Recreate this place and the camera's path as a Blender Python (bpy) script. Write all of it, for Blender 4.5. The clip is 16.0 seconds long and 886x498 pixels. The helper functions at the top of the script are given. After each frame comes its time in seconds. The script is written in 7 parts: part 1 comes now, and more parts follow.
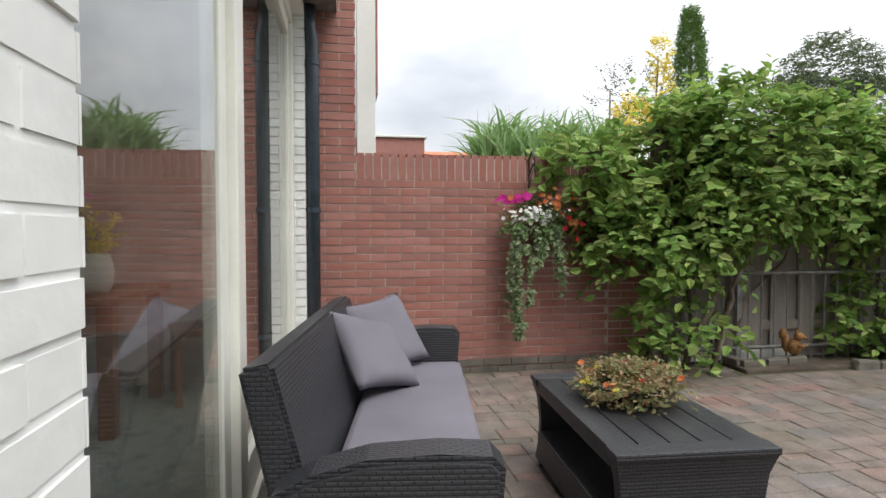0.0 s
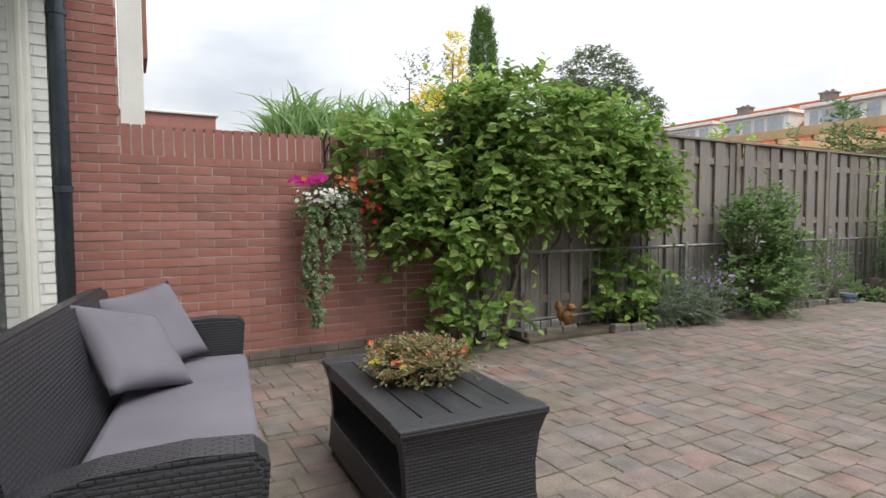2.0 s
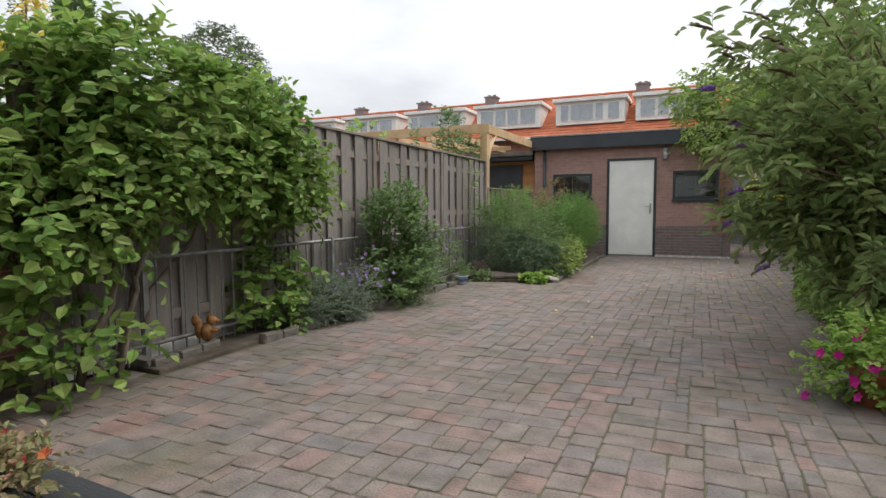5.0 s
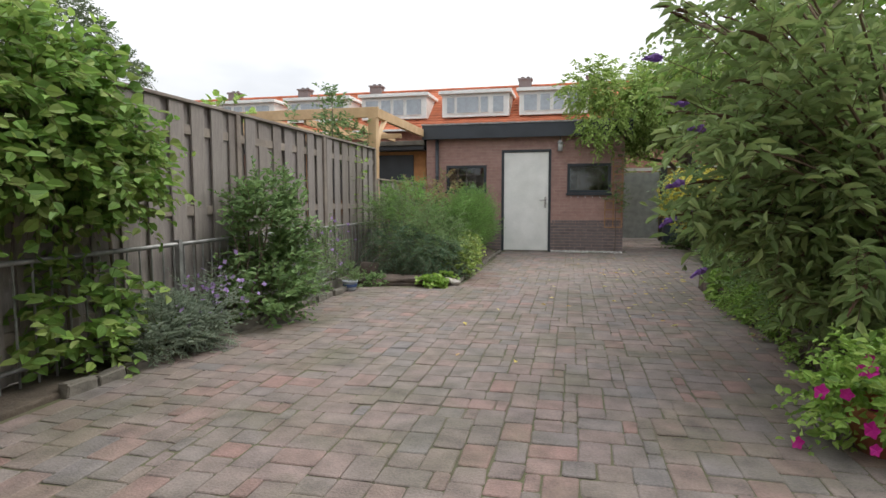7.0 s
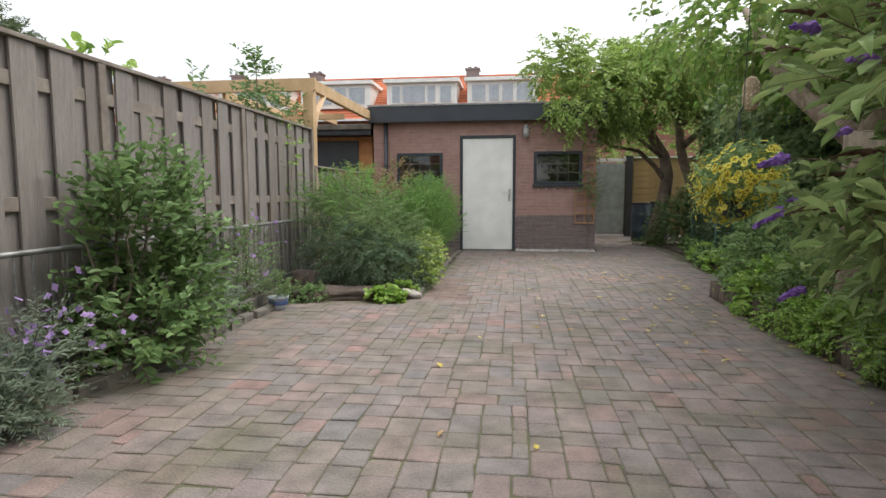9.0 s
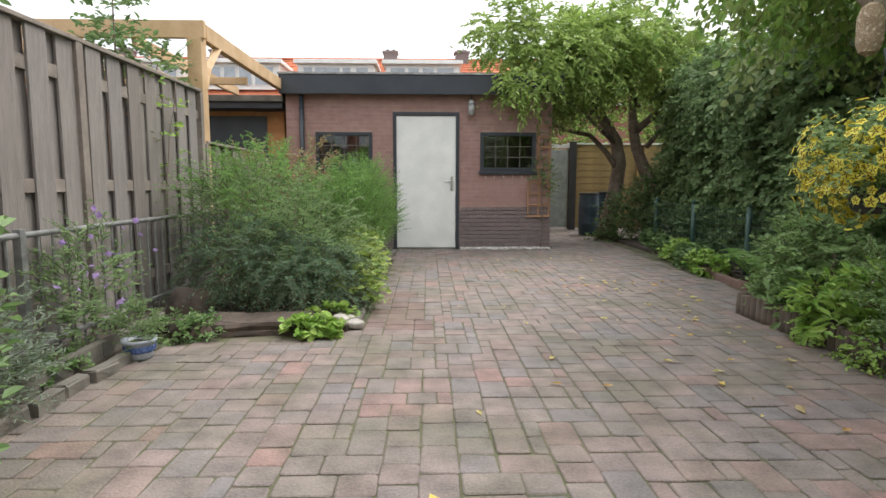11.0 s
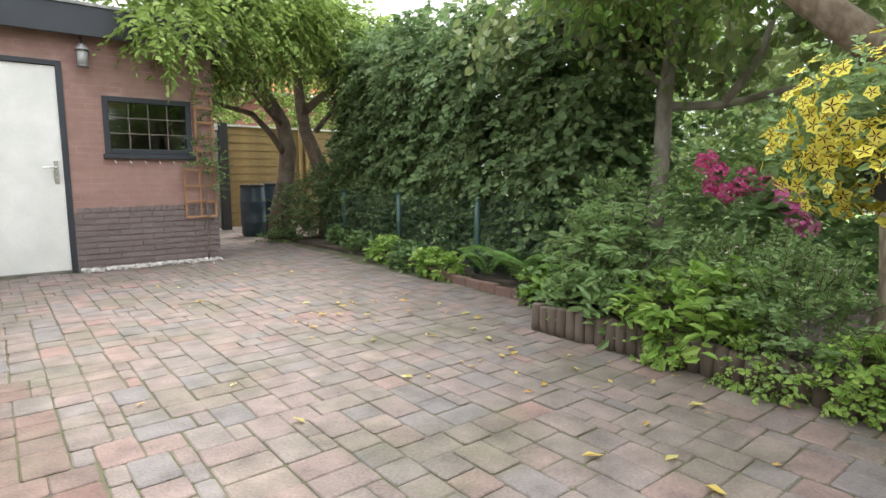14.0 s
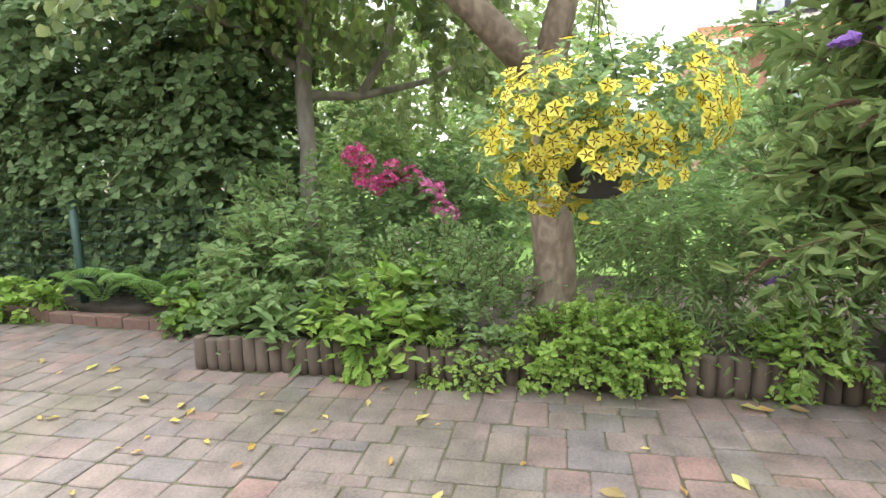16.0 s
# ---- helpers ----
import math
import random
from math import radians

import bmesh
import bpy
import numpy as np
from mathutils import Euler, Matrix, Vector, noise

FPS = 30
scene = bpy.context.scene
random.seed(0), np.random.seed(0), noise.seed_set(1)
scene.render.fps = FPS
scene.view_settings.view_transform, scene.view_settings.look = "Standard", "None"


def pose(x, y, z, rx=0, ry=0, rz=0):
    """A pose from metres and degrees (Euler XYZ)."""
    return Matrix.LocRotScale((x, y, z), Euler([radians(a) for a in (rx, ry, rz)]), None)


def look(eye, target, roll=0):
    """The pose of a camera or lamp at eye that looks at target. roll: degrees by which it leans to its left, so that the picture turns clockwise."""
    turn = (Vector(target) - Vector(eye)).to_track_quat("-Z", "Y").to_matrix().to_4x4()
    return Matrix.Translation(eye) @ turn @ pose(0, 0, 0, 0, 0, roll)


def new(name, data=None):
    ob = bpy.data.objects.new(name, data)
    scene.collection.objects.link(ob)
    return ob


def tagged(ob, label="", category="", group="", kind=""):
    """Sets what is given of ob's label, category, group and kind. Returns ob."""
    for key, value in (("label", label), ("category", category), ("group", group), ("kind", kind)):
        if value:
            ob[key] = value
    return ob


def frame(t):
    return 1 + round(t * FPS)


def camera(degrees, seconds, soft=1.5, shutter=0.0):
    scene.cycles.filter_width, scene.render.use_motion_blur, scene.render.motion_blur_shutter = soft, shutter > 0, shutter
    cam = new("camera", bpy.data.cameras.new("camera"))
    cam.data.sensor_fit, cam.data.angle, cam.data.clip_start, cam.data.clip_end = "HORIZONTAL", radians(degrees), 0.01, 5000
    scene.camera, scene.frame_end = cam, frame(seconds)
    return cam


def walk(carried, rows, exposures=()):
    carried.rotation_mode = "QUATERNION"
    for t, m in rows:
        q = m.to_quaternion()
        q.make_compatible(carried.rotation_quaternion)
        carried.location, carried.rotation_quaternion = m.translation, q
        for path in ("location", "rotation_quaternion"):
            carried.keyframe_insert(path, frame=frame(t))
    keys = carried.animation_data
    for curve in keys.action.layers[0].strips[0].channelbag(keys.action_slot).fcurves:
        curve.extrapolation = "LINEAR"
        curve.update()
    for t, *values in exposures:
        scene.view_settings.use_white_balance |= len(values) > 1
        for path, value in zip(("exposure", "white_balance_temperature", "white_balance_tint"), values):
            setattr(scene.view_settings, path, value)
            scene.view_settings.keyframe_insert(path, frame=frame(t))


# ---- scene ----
cam = camera(76.5, 16.0)

PATH = [
    (0, (0.169, -0.153, 1.114), (-1.8, 0.193, 1.044), 0.0),
    (0.5, (0.179, -0.132, 1.1), (-1.777, 0.279, 1.021), 0.2),
    (1, (0.182, -0.117, 1.088), (-1.736, 0.445, 1.002), 0.2),
    (1.5, (0.162, -0.089, 1.08), (-1.682, 0.678, 0.982), 0.3),
    (2, (0.1, -0.026, 1.064), (-1.645, 0.946, 0.955), -0.3),
    (2.5, (0.016, 0.044, 1.061), (-1.6, 1.216, 0.946), 0.0),
    (3, (-0.073, 0.097, 1.057), (-1.547, 1.443, 0.935), 0.1),
    (3.5, (-0.176, 0.109, 1.09), (-1.468, 1.63, 0.955), 0.1),
    (4, (-0.286, 0.183, 1.069), (-1.39, 1.845, 0.933), -0.3),
    (4.5, (-0.376, 0.288, 1.074), (-1.332, 2.039, 0.932), -0.4),
    (5, (-0.434, 0.361, 1.094), (-1.261, 2.175, 0.946), -0.3),
    (7.5, (-0.985, 1.639, 1.108), (-1.362, 3.595, 0.927), -0.1),
    (8, (-1.092, 1.968, 1.087), (-1.414, 3.933, 0.902), -0.1),
    (8.5, (-1.203, 2.368, 1.078), (-1.49, 4.338, 0.887), -0.1),
    (10.8, (-1.753, 4.26, 1.01), (-1.744, 6.249, 0.794), 0.0),
    (11, (-1.794, 4.438, 1.024), (-1.741, 6.424, 0.797), 0.1),
    (11.5, (-1.873, 4.82, 1.011), (-1.706, 6.799, 0.776), 0.2),
    (12, (-1.938, 5.195, 1.001), (-1.587, 7.149, 0.755), 0.2),
    (12.5, (-1.936, 5.575, 0.996), (-1.408, 7.488, 0.75), 0.2),
    (13, (-1.979, 5.894, 0.997), (-1.209, 7.724, 0.749), 0.1),
    (13.5, (-1.986, 6.19, 0.98), (-0.974, 7.897, 0.73), -0.0),
    (14, (-1.968, 6.444, 0.977), (-0.726, 7.991, 0.724), -0.2),
    (14.5, (-1.942, 6.632, 0.983), (-0.462, 7.951, 0.721), -0.5),
    (15, (-1.875, 6.807, 0.997), (-0.19, 7.846, 0.712), -1.2),
    (15.5, (-1.803, 6.944, 1.03), (0.032, 7.678, 0.725), -1.4),
    (16, (-1.751, 7.022, 1.053), (0.18, 7.425, 0.725), -1.6),
]
walk(cam, [(t, look(eye, target, roll)) for t, eye, target, roll in PATH],
     exposures=[(0, 0.50), (1.5, 0.5), (4, 0.20), (8.5, 0.52), (11, 0.76), (13, 1.18), (14.5, 1.50), (16, 1.88)])

# ---- world, sun, exposure ----
world = bpy.data.worlds.new("world")
scene.world = world
world.use_nodes = True
wn, wl = world.node_tree.nodes, world.node_tree.links
wn.clear()
w_out = wn.new("ShaderNodeOutputWorld")
w_bg = wn.new("ShaderNodeBackground")
w_sky = wn.new("ShaderNodeTexSky")
w_sky.sky_type, w_sky.sun_disc = "NISHITA", False
w_sky.sun_elevation, w_sky.sun_rotation = radians(57), radians(60)
w_scale = wn.new("ShaderNodeVectorMath")
w_scale.operation = "SCALE"
w_scale.inputs[3].default_value = 0.10
w_tc = wn.new("ShaderNodeTexCoord")
w_map = wn.new("ShaderNodeMapping")
w_map.inputs["Scale"].default_value = (1.0, 1.0, 2.6)
w_noise = wn.new("ShaderNodeTexNoise")
w_noise.inputs["Scale"].default_value = 1.6
w_noise.inputs["Detail"].default_value = 5.0
w_ramp = wn.new("ShaderNodeValToRGB")
w_ramp.color_ramp.elements[0].position, w_ramp.color_ramp.elements[0].color = 0.32, (0.44, 0.47, 0.52, 1)
w_ramp.color_ramp.elements[1].position, w_ramp.color_ramp.elements[1].color = 0.66, (1.0, 1.0, 1.01, 1)
w_mix = wn.new("ShaderNodeMix")
w_mix.data_type = "RGBA"
w_mix.inputs[0].default_value = 0.90
wl.new(w_tc.outputs["Generated"], w_map.inputs["Vector"])
wl.new(w_map.outputs["Vector"], w_noise.inputs["Vector"])
wl.new(w_noise.outputs["Fac"], w_ramp.inputs["Fac"])
wl.new(w_sky.outputs["Color"], w_scale.inputs[0])
wl.new(w_scale.outputs["Vector"], w_mix.inputs["A"])
wl.new(w_ramp.outputs["Color"], w_mix.inputs["B"])
w_bg.inputs["Strength"].default_value = 0.70
# an overcast sky: about three times brighter overhead than at the horizon
w_sep = wn.new("ShaderNodeSeparateXYZ")
w_rise = wn.new("ShaderNodeMath")
w_rise.operation, w_rise.use_clamp = "MAXIMUM", False
w_rise.inputs[1].default_value = 0.0
w_grow = wn.new("ShaderNodeMath")
w_grow.operation = "MULTIPLY_ADD"
w_grow.inputs[1].default_value, w_grow.inputs[2].default_value = 2.2, 1.0
w_lit = wn.new("ShaderNodeVectorMath")
w_lit.operation = "SCALE"
wl.new(w_tc.outputs["Generated"], w_sep.inputs[0])
wl.new(w_sep.outputs["Z"], w_rise.inputs[0])
wl.new(w_rise.outputs[0], w_grow.inputs[0])
wl.new(w_mix.outputs["Result"], w_lit.inputs[0])
wl.new(w_grow.outputs[0], w_lit.inputs[3])
wl.new(w_lit.outputs["Vector"], w_bg.inputs["Color"])
wl.new(w_bg.outputs["Background"], w_out.inputs["Surface"])

sun = new("sun", bpy.data.lights.new("sun", "SUN"))
sun.data.energy, sun.data.angle, sun.data.color = 1.8, radians(35), (1.0, 0.96, 0.9)
sun.matrix_world = look((6.3, 3.6, 11), (0, 0, 0))

# ---- materials ----
def material(name, stops, rough=0.7, scale=6.0, bump=0.2, bump_scale=60.0, vary="none", spread=0.0, metal=0.0,
             stretch=(1, 1, 1), stain=0.25, translucent=0.0, spec=0.5, coords="Object", moss=None):
    """A node material. stops: base colours; vary picks among them by 'noise', by 'island' or by 'object'."""
    m = bpy.data.materials.new(name)
    m.use_nodes = True
    n, l = m.node_tree.nodes, m.node_tree.links
    n.clear()
    out = n.new("ShaderNodeOutputMaterial")
    bsdf = n.new("ShaderNodeBsdfPrincipled")
    tc = n.new("ShaderNodeTexCoord")
    mp = n.new("ShaderNodeMapping")
    mp.inputs["Scale"].default_value = stretch
    if coords == "World":
        l.new(n.new("ShaderNodeNewGeometry").outputs["Position"], mp.inputs["Vector"])
    else:
        l.new(tc.outputs[coords], mp.inputs["Vector"])
    big = n.new("ShaderNodeTexNoise")
    big.inputs["Scale"].default_value, big.inputs["Detail"].default_value = scale, 4.0
    fine = n.new("ShaderNodeTexNoise")
    fine.inputs["Scale"].default_value, fine.inputs["Detail"].default_value = bump_scale, 5.0
    l.new(mp.outputs["Vector"], big.inputs["Vector"])
    l.new(mp.outputs["Vector"], fine.inputs["Vector"])
    ramp = n.new("ShaderNodeValToRGB")
    stops = [*stops] * (2 if len(stops) == 1 else 1)
    e = ramp.color_ramp.elements
    while len(e) < len(stops):
        e.new(0.5)
    lo, hi = (0.3, 0.7) if vary == "noise" else (0.0, 1.0)
    for i, c in enumerate(stops):
        e[i].position = lo + (hi - lo) * i / max(1, len(stops) - 1)
        e[i].color = (*c, 1)
    if vary == "island":
        geo = n.new("ShaderNodeNewGeometry")
        l.new(geo.outputs["Random Per Island"], ramp.inputs["Fac"])
    elif vary == "object":
        inf = n.new("ShaderNodeObjectInfo")
        l.new(inf.outputs["Random"], ramp.inputs["Fac"])
    else:
        l.new(big.outputs["Fac"], ramp.inputs["Fac"])
    both = n.new("ShaderNodeMath")
    both.operation = "MULTIPLY_ADD"
    both.inputs[1].default_value = 0.55
    l.new(big.outputs["Fac"], both.inputs[0])
    half = n.new("ShaderNodeMath")
    half.operation = "MULTIPLY"
    half.inputs[1].default_value = 0.45
    l.new(fine.outputs["Fac"], half.inputs[0])
    l.new(half.outputs[0], both.inputs[2])
    tone = n.new("ShaderNodeMapRange")
    tone.inputs["From Min"].default_value, tone.inputs["From Max"].default_value = 0.3, 0.7
    tone.inputs["To Min"].default_value, tone.inputs["To Max"].default_value = 1 - stain, 1 + stain
    l.new(both.outputs[0], tone.inputs["Value"])
    col = n.new("ShaderNodeVectorMath")
    col.operation = "SCALE"
    if moss:
        patch = n.new("ShaderNodeTexNoise")
        patch.inputs["Scale"].default_value, patch.inputs["Detail"].default_value = 1.7, 6.0
        l.new(mp.outputs["Vector"], patch.inputs["Vector"])
        pr = n.new("ShaderNodeMapRange")
        pr.inputs["From Min"].default_value, pr.inputs["From Max"].default_value = 0.46, 0.72
        pr.inputs["To Min"].default_value, pr.inputs["To Max"].default_value = 0.0, 0.85
        l.new(patch.outputs["Fac"], pr.inputs["Value"])
        grow = n.new("ShaderNodeMix")
        grow.data_type = "RGBA"
        l.new(pr.outputs["Result"], grow.inputs[0])
        l.new(ramp.outputs["Color"], grow.inputs["A"])
        grow.inputs["B"].default_value = (*moss, 1)
        l.new(grow.outputs["Result"], col.inputs[0])
    else:
        l.new(ramp.outputs["Color"], col.inputs[0])
    l.new(tone.outputs["Result"], col.inputs[3])
    l.new(col.outputs["Vector"], bsdf.inputs["Base Color"])
    rr = n.new("ShaderNodeMapRange")
    rr.inputs["From Min"].default_value, rr.inputs["From Max"].default_value = 0.3, 0.7
    rr.inputs["To Min"].default_value, rr.inputs["To Max"].default_value = max(0.02, rough - 0.1), min(1, rough + 0.1)
    l.new(fine.outputs["Fac"], rr.inputs["Value"])
    l.new(rr.outputs["Result"], bsdf.inputs["Roughness"])
    bsdf.inputs["Metallic"].default_value = metal
    bsdf.inputs["Specular IOR Level"].default_value = spec
    if bump:
        bp = n.new("ShaderNodeBump")
        bp.inputs["Strength"].default_value, bp.inputs["Distance"].default_value = bump, 0.01
        l.new(fine.outputs["Fac"], bp.inputs["Height"])
        l.new(bp.outputs["Normal"], bsdf.inputs["Normal"])
    if translucent:
        tr = n.new("ShaderNodeBsdfTranslucent")
        l.new(col.outputs["Vector"], tr.inputs["Color"])
        mx = n.new("ShaderNodeMixShader")
        mx.inputs["Fac"].default_value = translucent
        l.new(bsdf.outputs["BSDF"], mx.inputs[1])
        l.new(tr.outputs["BSDF"], mx.inputs[2])
        l.new(mx.outputs["Shader"], out.inputs["Surface"])
    else:
        l.new(bsdf.outputs["BSDF"], out.inputs["Surface"])
    return m


LEAF_GAIN = 1.6


def soften(c, grey=0.11):
    """Leaf colour greyed to stand in for cloudy-day haze, brightened by LEAF_GAIN."""
    mean = 0.3 * c[0] + 0.6 * c[1] + 0.1 * c[2]
    return tuple(min(0.9, LEAF_GAIN * (v * (1 - grey) + mean * grey)) for v in c)


def leaf_material(name, *stops, rough=0.45):
    return material(name, [soften(s) for s in stops], rough=rough, vary="island", bump=0.0, stain=0.2, scale=2.0, bump_scale=30, translucent=0.4, spec=0.35)


def petal_material(name, *stops):
    return material(name, stops, rough=0.6, vary="island", bump=0.0, stain=0.12, scale=2.0, bump_scale=30, translucent=0.35, spec=0.2)


def glass_material(name, tint, gloss):
    """Window glass: clear, with a mirror coat that grows at grazing angles."""
    m = bpy.data.materials.new(name)
    m.use_nodes = True
    n, l = m.node_tree.nodes, m.node_tree.links
    n.clear()
    out = n.new("ShaderNodeOutputMaterial")
    clear = n.new("ShaderNodeBsdfTransparent")
    clear.inputs["Color"].default_value = (*tint, 1)
    shine = n.new("ShaderNodeBsdfGlossy")
    shine.inputs["Roughness"].default_value = 0.01
    lw = n.new("ShaderNodeLayerWeight")
    lw.inputs["Blend"].default_value = 0.5
    power = n.new("ShaderNodeMath")
    power.operation = "POWER"
    power.inputs[1].default_value = 3.0
    l.new(lw.outputs["Facing"], power.inputs[0])
    fr = n.new("ShaderNodeMath")
    fr.operation = "MULTIPLY_ADD"
    fr.inputs[1].default_value, fr.inputs[2].default_value = 0.9, gloss
    l.new(power.outputs[0], fr.inputs[0])
    mx = n.new("ShaderNodeMixShader")
    l.new(fr.outputs[0], mx.inputs["Fac"])
    l.new(clear.outputs["BSDF"], mx.inputs[1])
    l.new(shine.outputs["BSDF"], mx.inputs[2])
    l.new(mx.outputs["Shader"], out.inputs["Surface"])
    return m


PAVE = [(0.165, 0.145, 0.125), (0.19, 0.16, 0.132), (0.20, 0.152, 0.13), (0.155, 0.146, 0.135), (0.195, 0.165, 0.132), (0.222, 0.15, 0.122), (0.172, 0.145, 0.125),
        (0.20, 0.165, 0.125), (0.15, 0.146, 0.14), (0.18, 0.154, 0.134), (0.20, 0.148, 0.124), (0.168, 0.15, 0.126), (0.24, 0.14, 0.112), (0.176, 0.158, 0.134)]
PAVE = [tuple(k * (0.74 * v + 0.26 * (0.4 * c[0] + 0.5 * c[1] + 0.1 * c[2])) for v, k in zip(c, (1.00, 0.935, 0.935))) for c in PAVE]
M_PAVER = material("paver_concrete", PAVE, rough=0.8, vary="object", scale=7, bump=0.55, bump_scale=85, stain=0.5, coords="World", moss=(0.112, 0.104, 0.070))
M_PAVER_FAR = material("paver_concrete_far", PAVE, rough=0.8, vary="island", scale=7, bump=0.55, bump_scale=85, stain=0.5, coords="World", moss=(0.112, 0.104, 0.070))
M_PAVER_RED = material("red_paver_concrete", [(0.15, 0.088, 0.072), (0.14, 0.10, 0.085), (0.17, 0.11, 0.09), (0.15, 0.12, 0.105)], rough=0.8, vary="object", scale=7, bump=0.55, bump_scale=85, stain=0.5, coords="World", moss=(0.11, 0.10, 0.07))
M_SOIL = material("soil", [(0.05, 0.038, 0.028), (0.10, 0.08, 0.06)], rough=0.95, vary="noise", scale=5, bump=0.8, bump_scale=50)
M_JOINT = material("joint_sand", [(0.082, 0.070, 0.053), (0.092, 0.096, 0.045), (0.118, 0.098, 0.074)], rough=0.95, vary="noise", scale=3, bump=0.6, bump_scale=120)
M_BRICK = material("red_brick", [(0.29, 0.115, 0.09), (0.34, 0.145, 0.115), (0.27, 0.125, 0.105), (0.37, 0.17, 0.14)], rough=0.85, vary="island", scale=14, bump=0.4, bump_scale=120, stain=0.2)
M_BRICK_OB = material("red_brick_single", [(0.29, 0.115, 0.09), (0.34, 0.145, 0.115), (0.27, 0.125, 0.105), (0.37, 0.17, 0.14)], rough=0.85, vary="object", scale=14, bump=0.4, bump_scale=120, stain=0.2)
M_MORTAR = material("mortar", [(0.42, 0.33, 0.29), (0.52, 0.44, 0.39)], rough=0.95, vary="noise", scale=4, bump=0.5, bump_scale=150)
M_SHED_BRICK = material("brown_brick", [(0.32, 0.19, 0.16), (0.345, 0.215, 0.185), (0.30, 0.18, 0.155)], rough=0.85, vary="island", scale=10, bump=0.4, bump_scale=120, stain=0.18)
M_SHED_MORTAR = material("brown_mortar", [(0.34, 0.22, 0.19), (0.37, 0.25, 0.215)], rough=0.95, vary="noise", scale=5, bump=0.4, bump_scale=120)
M_PLINTH = material("grey_brick", [(0.16, 0.130, 0.124), (0.195, 0.158, 0.15), (0.178, 0.146, 0.14)], rough=0.85, vary="island", scale=10, bump=0.4, bump_scale=120)
M_WHITE_BRICK = material("white_painted_brick", [(0.74, 0.75, 0.73), (0.80, 0.81, 0.79)], rough=0.55, vary="noise", scale=5, bump=0.2, bump_scale=30, stain=0.05)
M_WHITE = material("white_paint", [(0.70, 0.71, 0.67), (0.78, 0.78, 0.75)], rough=0.4, vary="noise", scale=3, bump=0.08, bump_scale=40, stain=0.05)
M_CREAM = material("cream_paint", [(0.72, 0.72, 0.66), (0.78, 0.78, 0.71)], rough=0.4, vary="noise", scale=3, bump=0.08, bump_scale=40, stain=0.05)
M_FENCE = material("weathered_board", [(0.195, 0.168, 0.15), (0.245, 0.218, 0.197), (0.222, 0.198, 0.185), (0.265, 0.235, 0.21)], rough=0.9, vary="object", scale=4, bump=0.5, bump_scale=26, stretch=(6, 6, 0.6), stain=0.3)
M_FENCE_JOIN = material("weathered_rail", [(0.20, 0.165, 0.14), (0.25, 0.215, 0.18)], rough=0.9, vary="noise", scale=4, bump=0.5, bump_scale=26, stain=0.3)
M_PINE = material("new_pine", [(0.50, 0.33, 0.17), (0.58, 0.40, 0.23)], rough=0.7, vary="noise", scale=4, bump=0.2, bump_scale=30, stretch=(1, 1, 1), stain=0.12)
M_YELLOW_WOOD = material("yellow_stained_boards", [(0.27, 0.18, 0.075), (0.33, 0.22, 0.09)], rough=0.7, vary="noise", scale=3, bump=0.2, bump_scale=30)
M_TRELLIS = material("trellis_wood", [(0.33, 0.18, 0.085), (0.40, 0.22, 0.11)], rough=0.7, vary="noise", scale=5, bump=0.2)
M_DARK = material("anthracite_trim", [(0.024, 0.03, 0.038), (0.035, 0.042, 0.05)], rough=0.5, vary="noise", scale=3, bump=0.05, stain=0.12)
M_PIPE = material("dark_blue_pipe", [(0.03, 0.045, 0.06), (0.045, 0.06, 0.075)], rough=0.35, vary="noise", scale=6, bump=0.03)
M_GALV = material("galvanised_steel", [(0.22, 0.22, 0.215), (0.32, 0.32, 0.31)], rough=0.55, vary="noise", scale=12, bump=0.1, metal=0.6)
M_STEEL = material("brushed_steel", [(0.55, 0.54, 0.52)], rough=0.3, metal=1.0, bump=0.02)


def wicker_material(name):
    """Flat black plastic strands woven over and under, laid out in metres by the part's own face map."""
    m = bpy.data.materials.new(name)
    m.use_nodes = True
    n, l = m.node_tree.nodes, m.node_tree.links
    bsdf = n["Principled BSDF"]
    uv = n.new("ShaderNodeUVMap")
    uv.uv_map = "face_map"
    br = n.new("ShaderNodeTexBrick")
    br.inputs["Scale"].default_value = 1.0
    br.inputs["Brick Width"].default_value, br.inputs["Row Height"].default_value = 0.029, 0.0125
    br.inputs["Mortar Size"].default_value, br.inputs["Mortar Smooth"].default_value = 0.0040, 1.0
    br.inputs["Color1"].default_value, br.inputs["Color2"].default_value = (0.036, 0.038, 0.044, 1), (0.028, 0.029, 0.034, 1)
    br.inputs["Mortar"].default_value = (0.018, 0.018, 0.021, 1)
    l.new(uv.outputs["UV"], br.inputs["Vector"])
    l.new(br.outputs["Color"], bsdf.inputs["Base Color"])
    inv = n.new("ShaderNodeMath")
    inv.operation = "SUBTRACT"
    inv.inputs[0].default_value = 1.0
    l.new(br.outputs["Fac"], inv.inputs[1])
    bp = n.new("ShaderNodeBump")
    bp.inputs["Strength"].default_value, bp.inputs["Distance"].default_value = 0.45, 0.004
    l.new(inv.outputs[0], bp.inputs["Height"])
    l.new(bp.outputs["Normal"], bsdf.inputs["Normal"])
    bsdf.inputs["Roughness"].default_value = 0.4
    return m


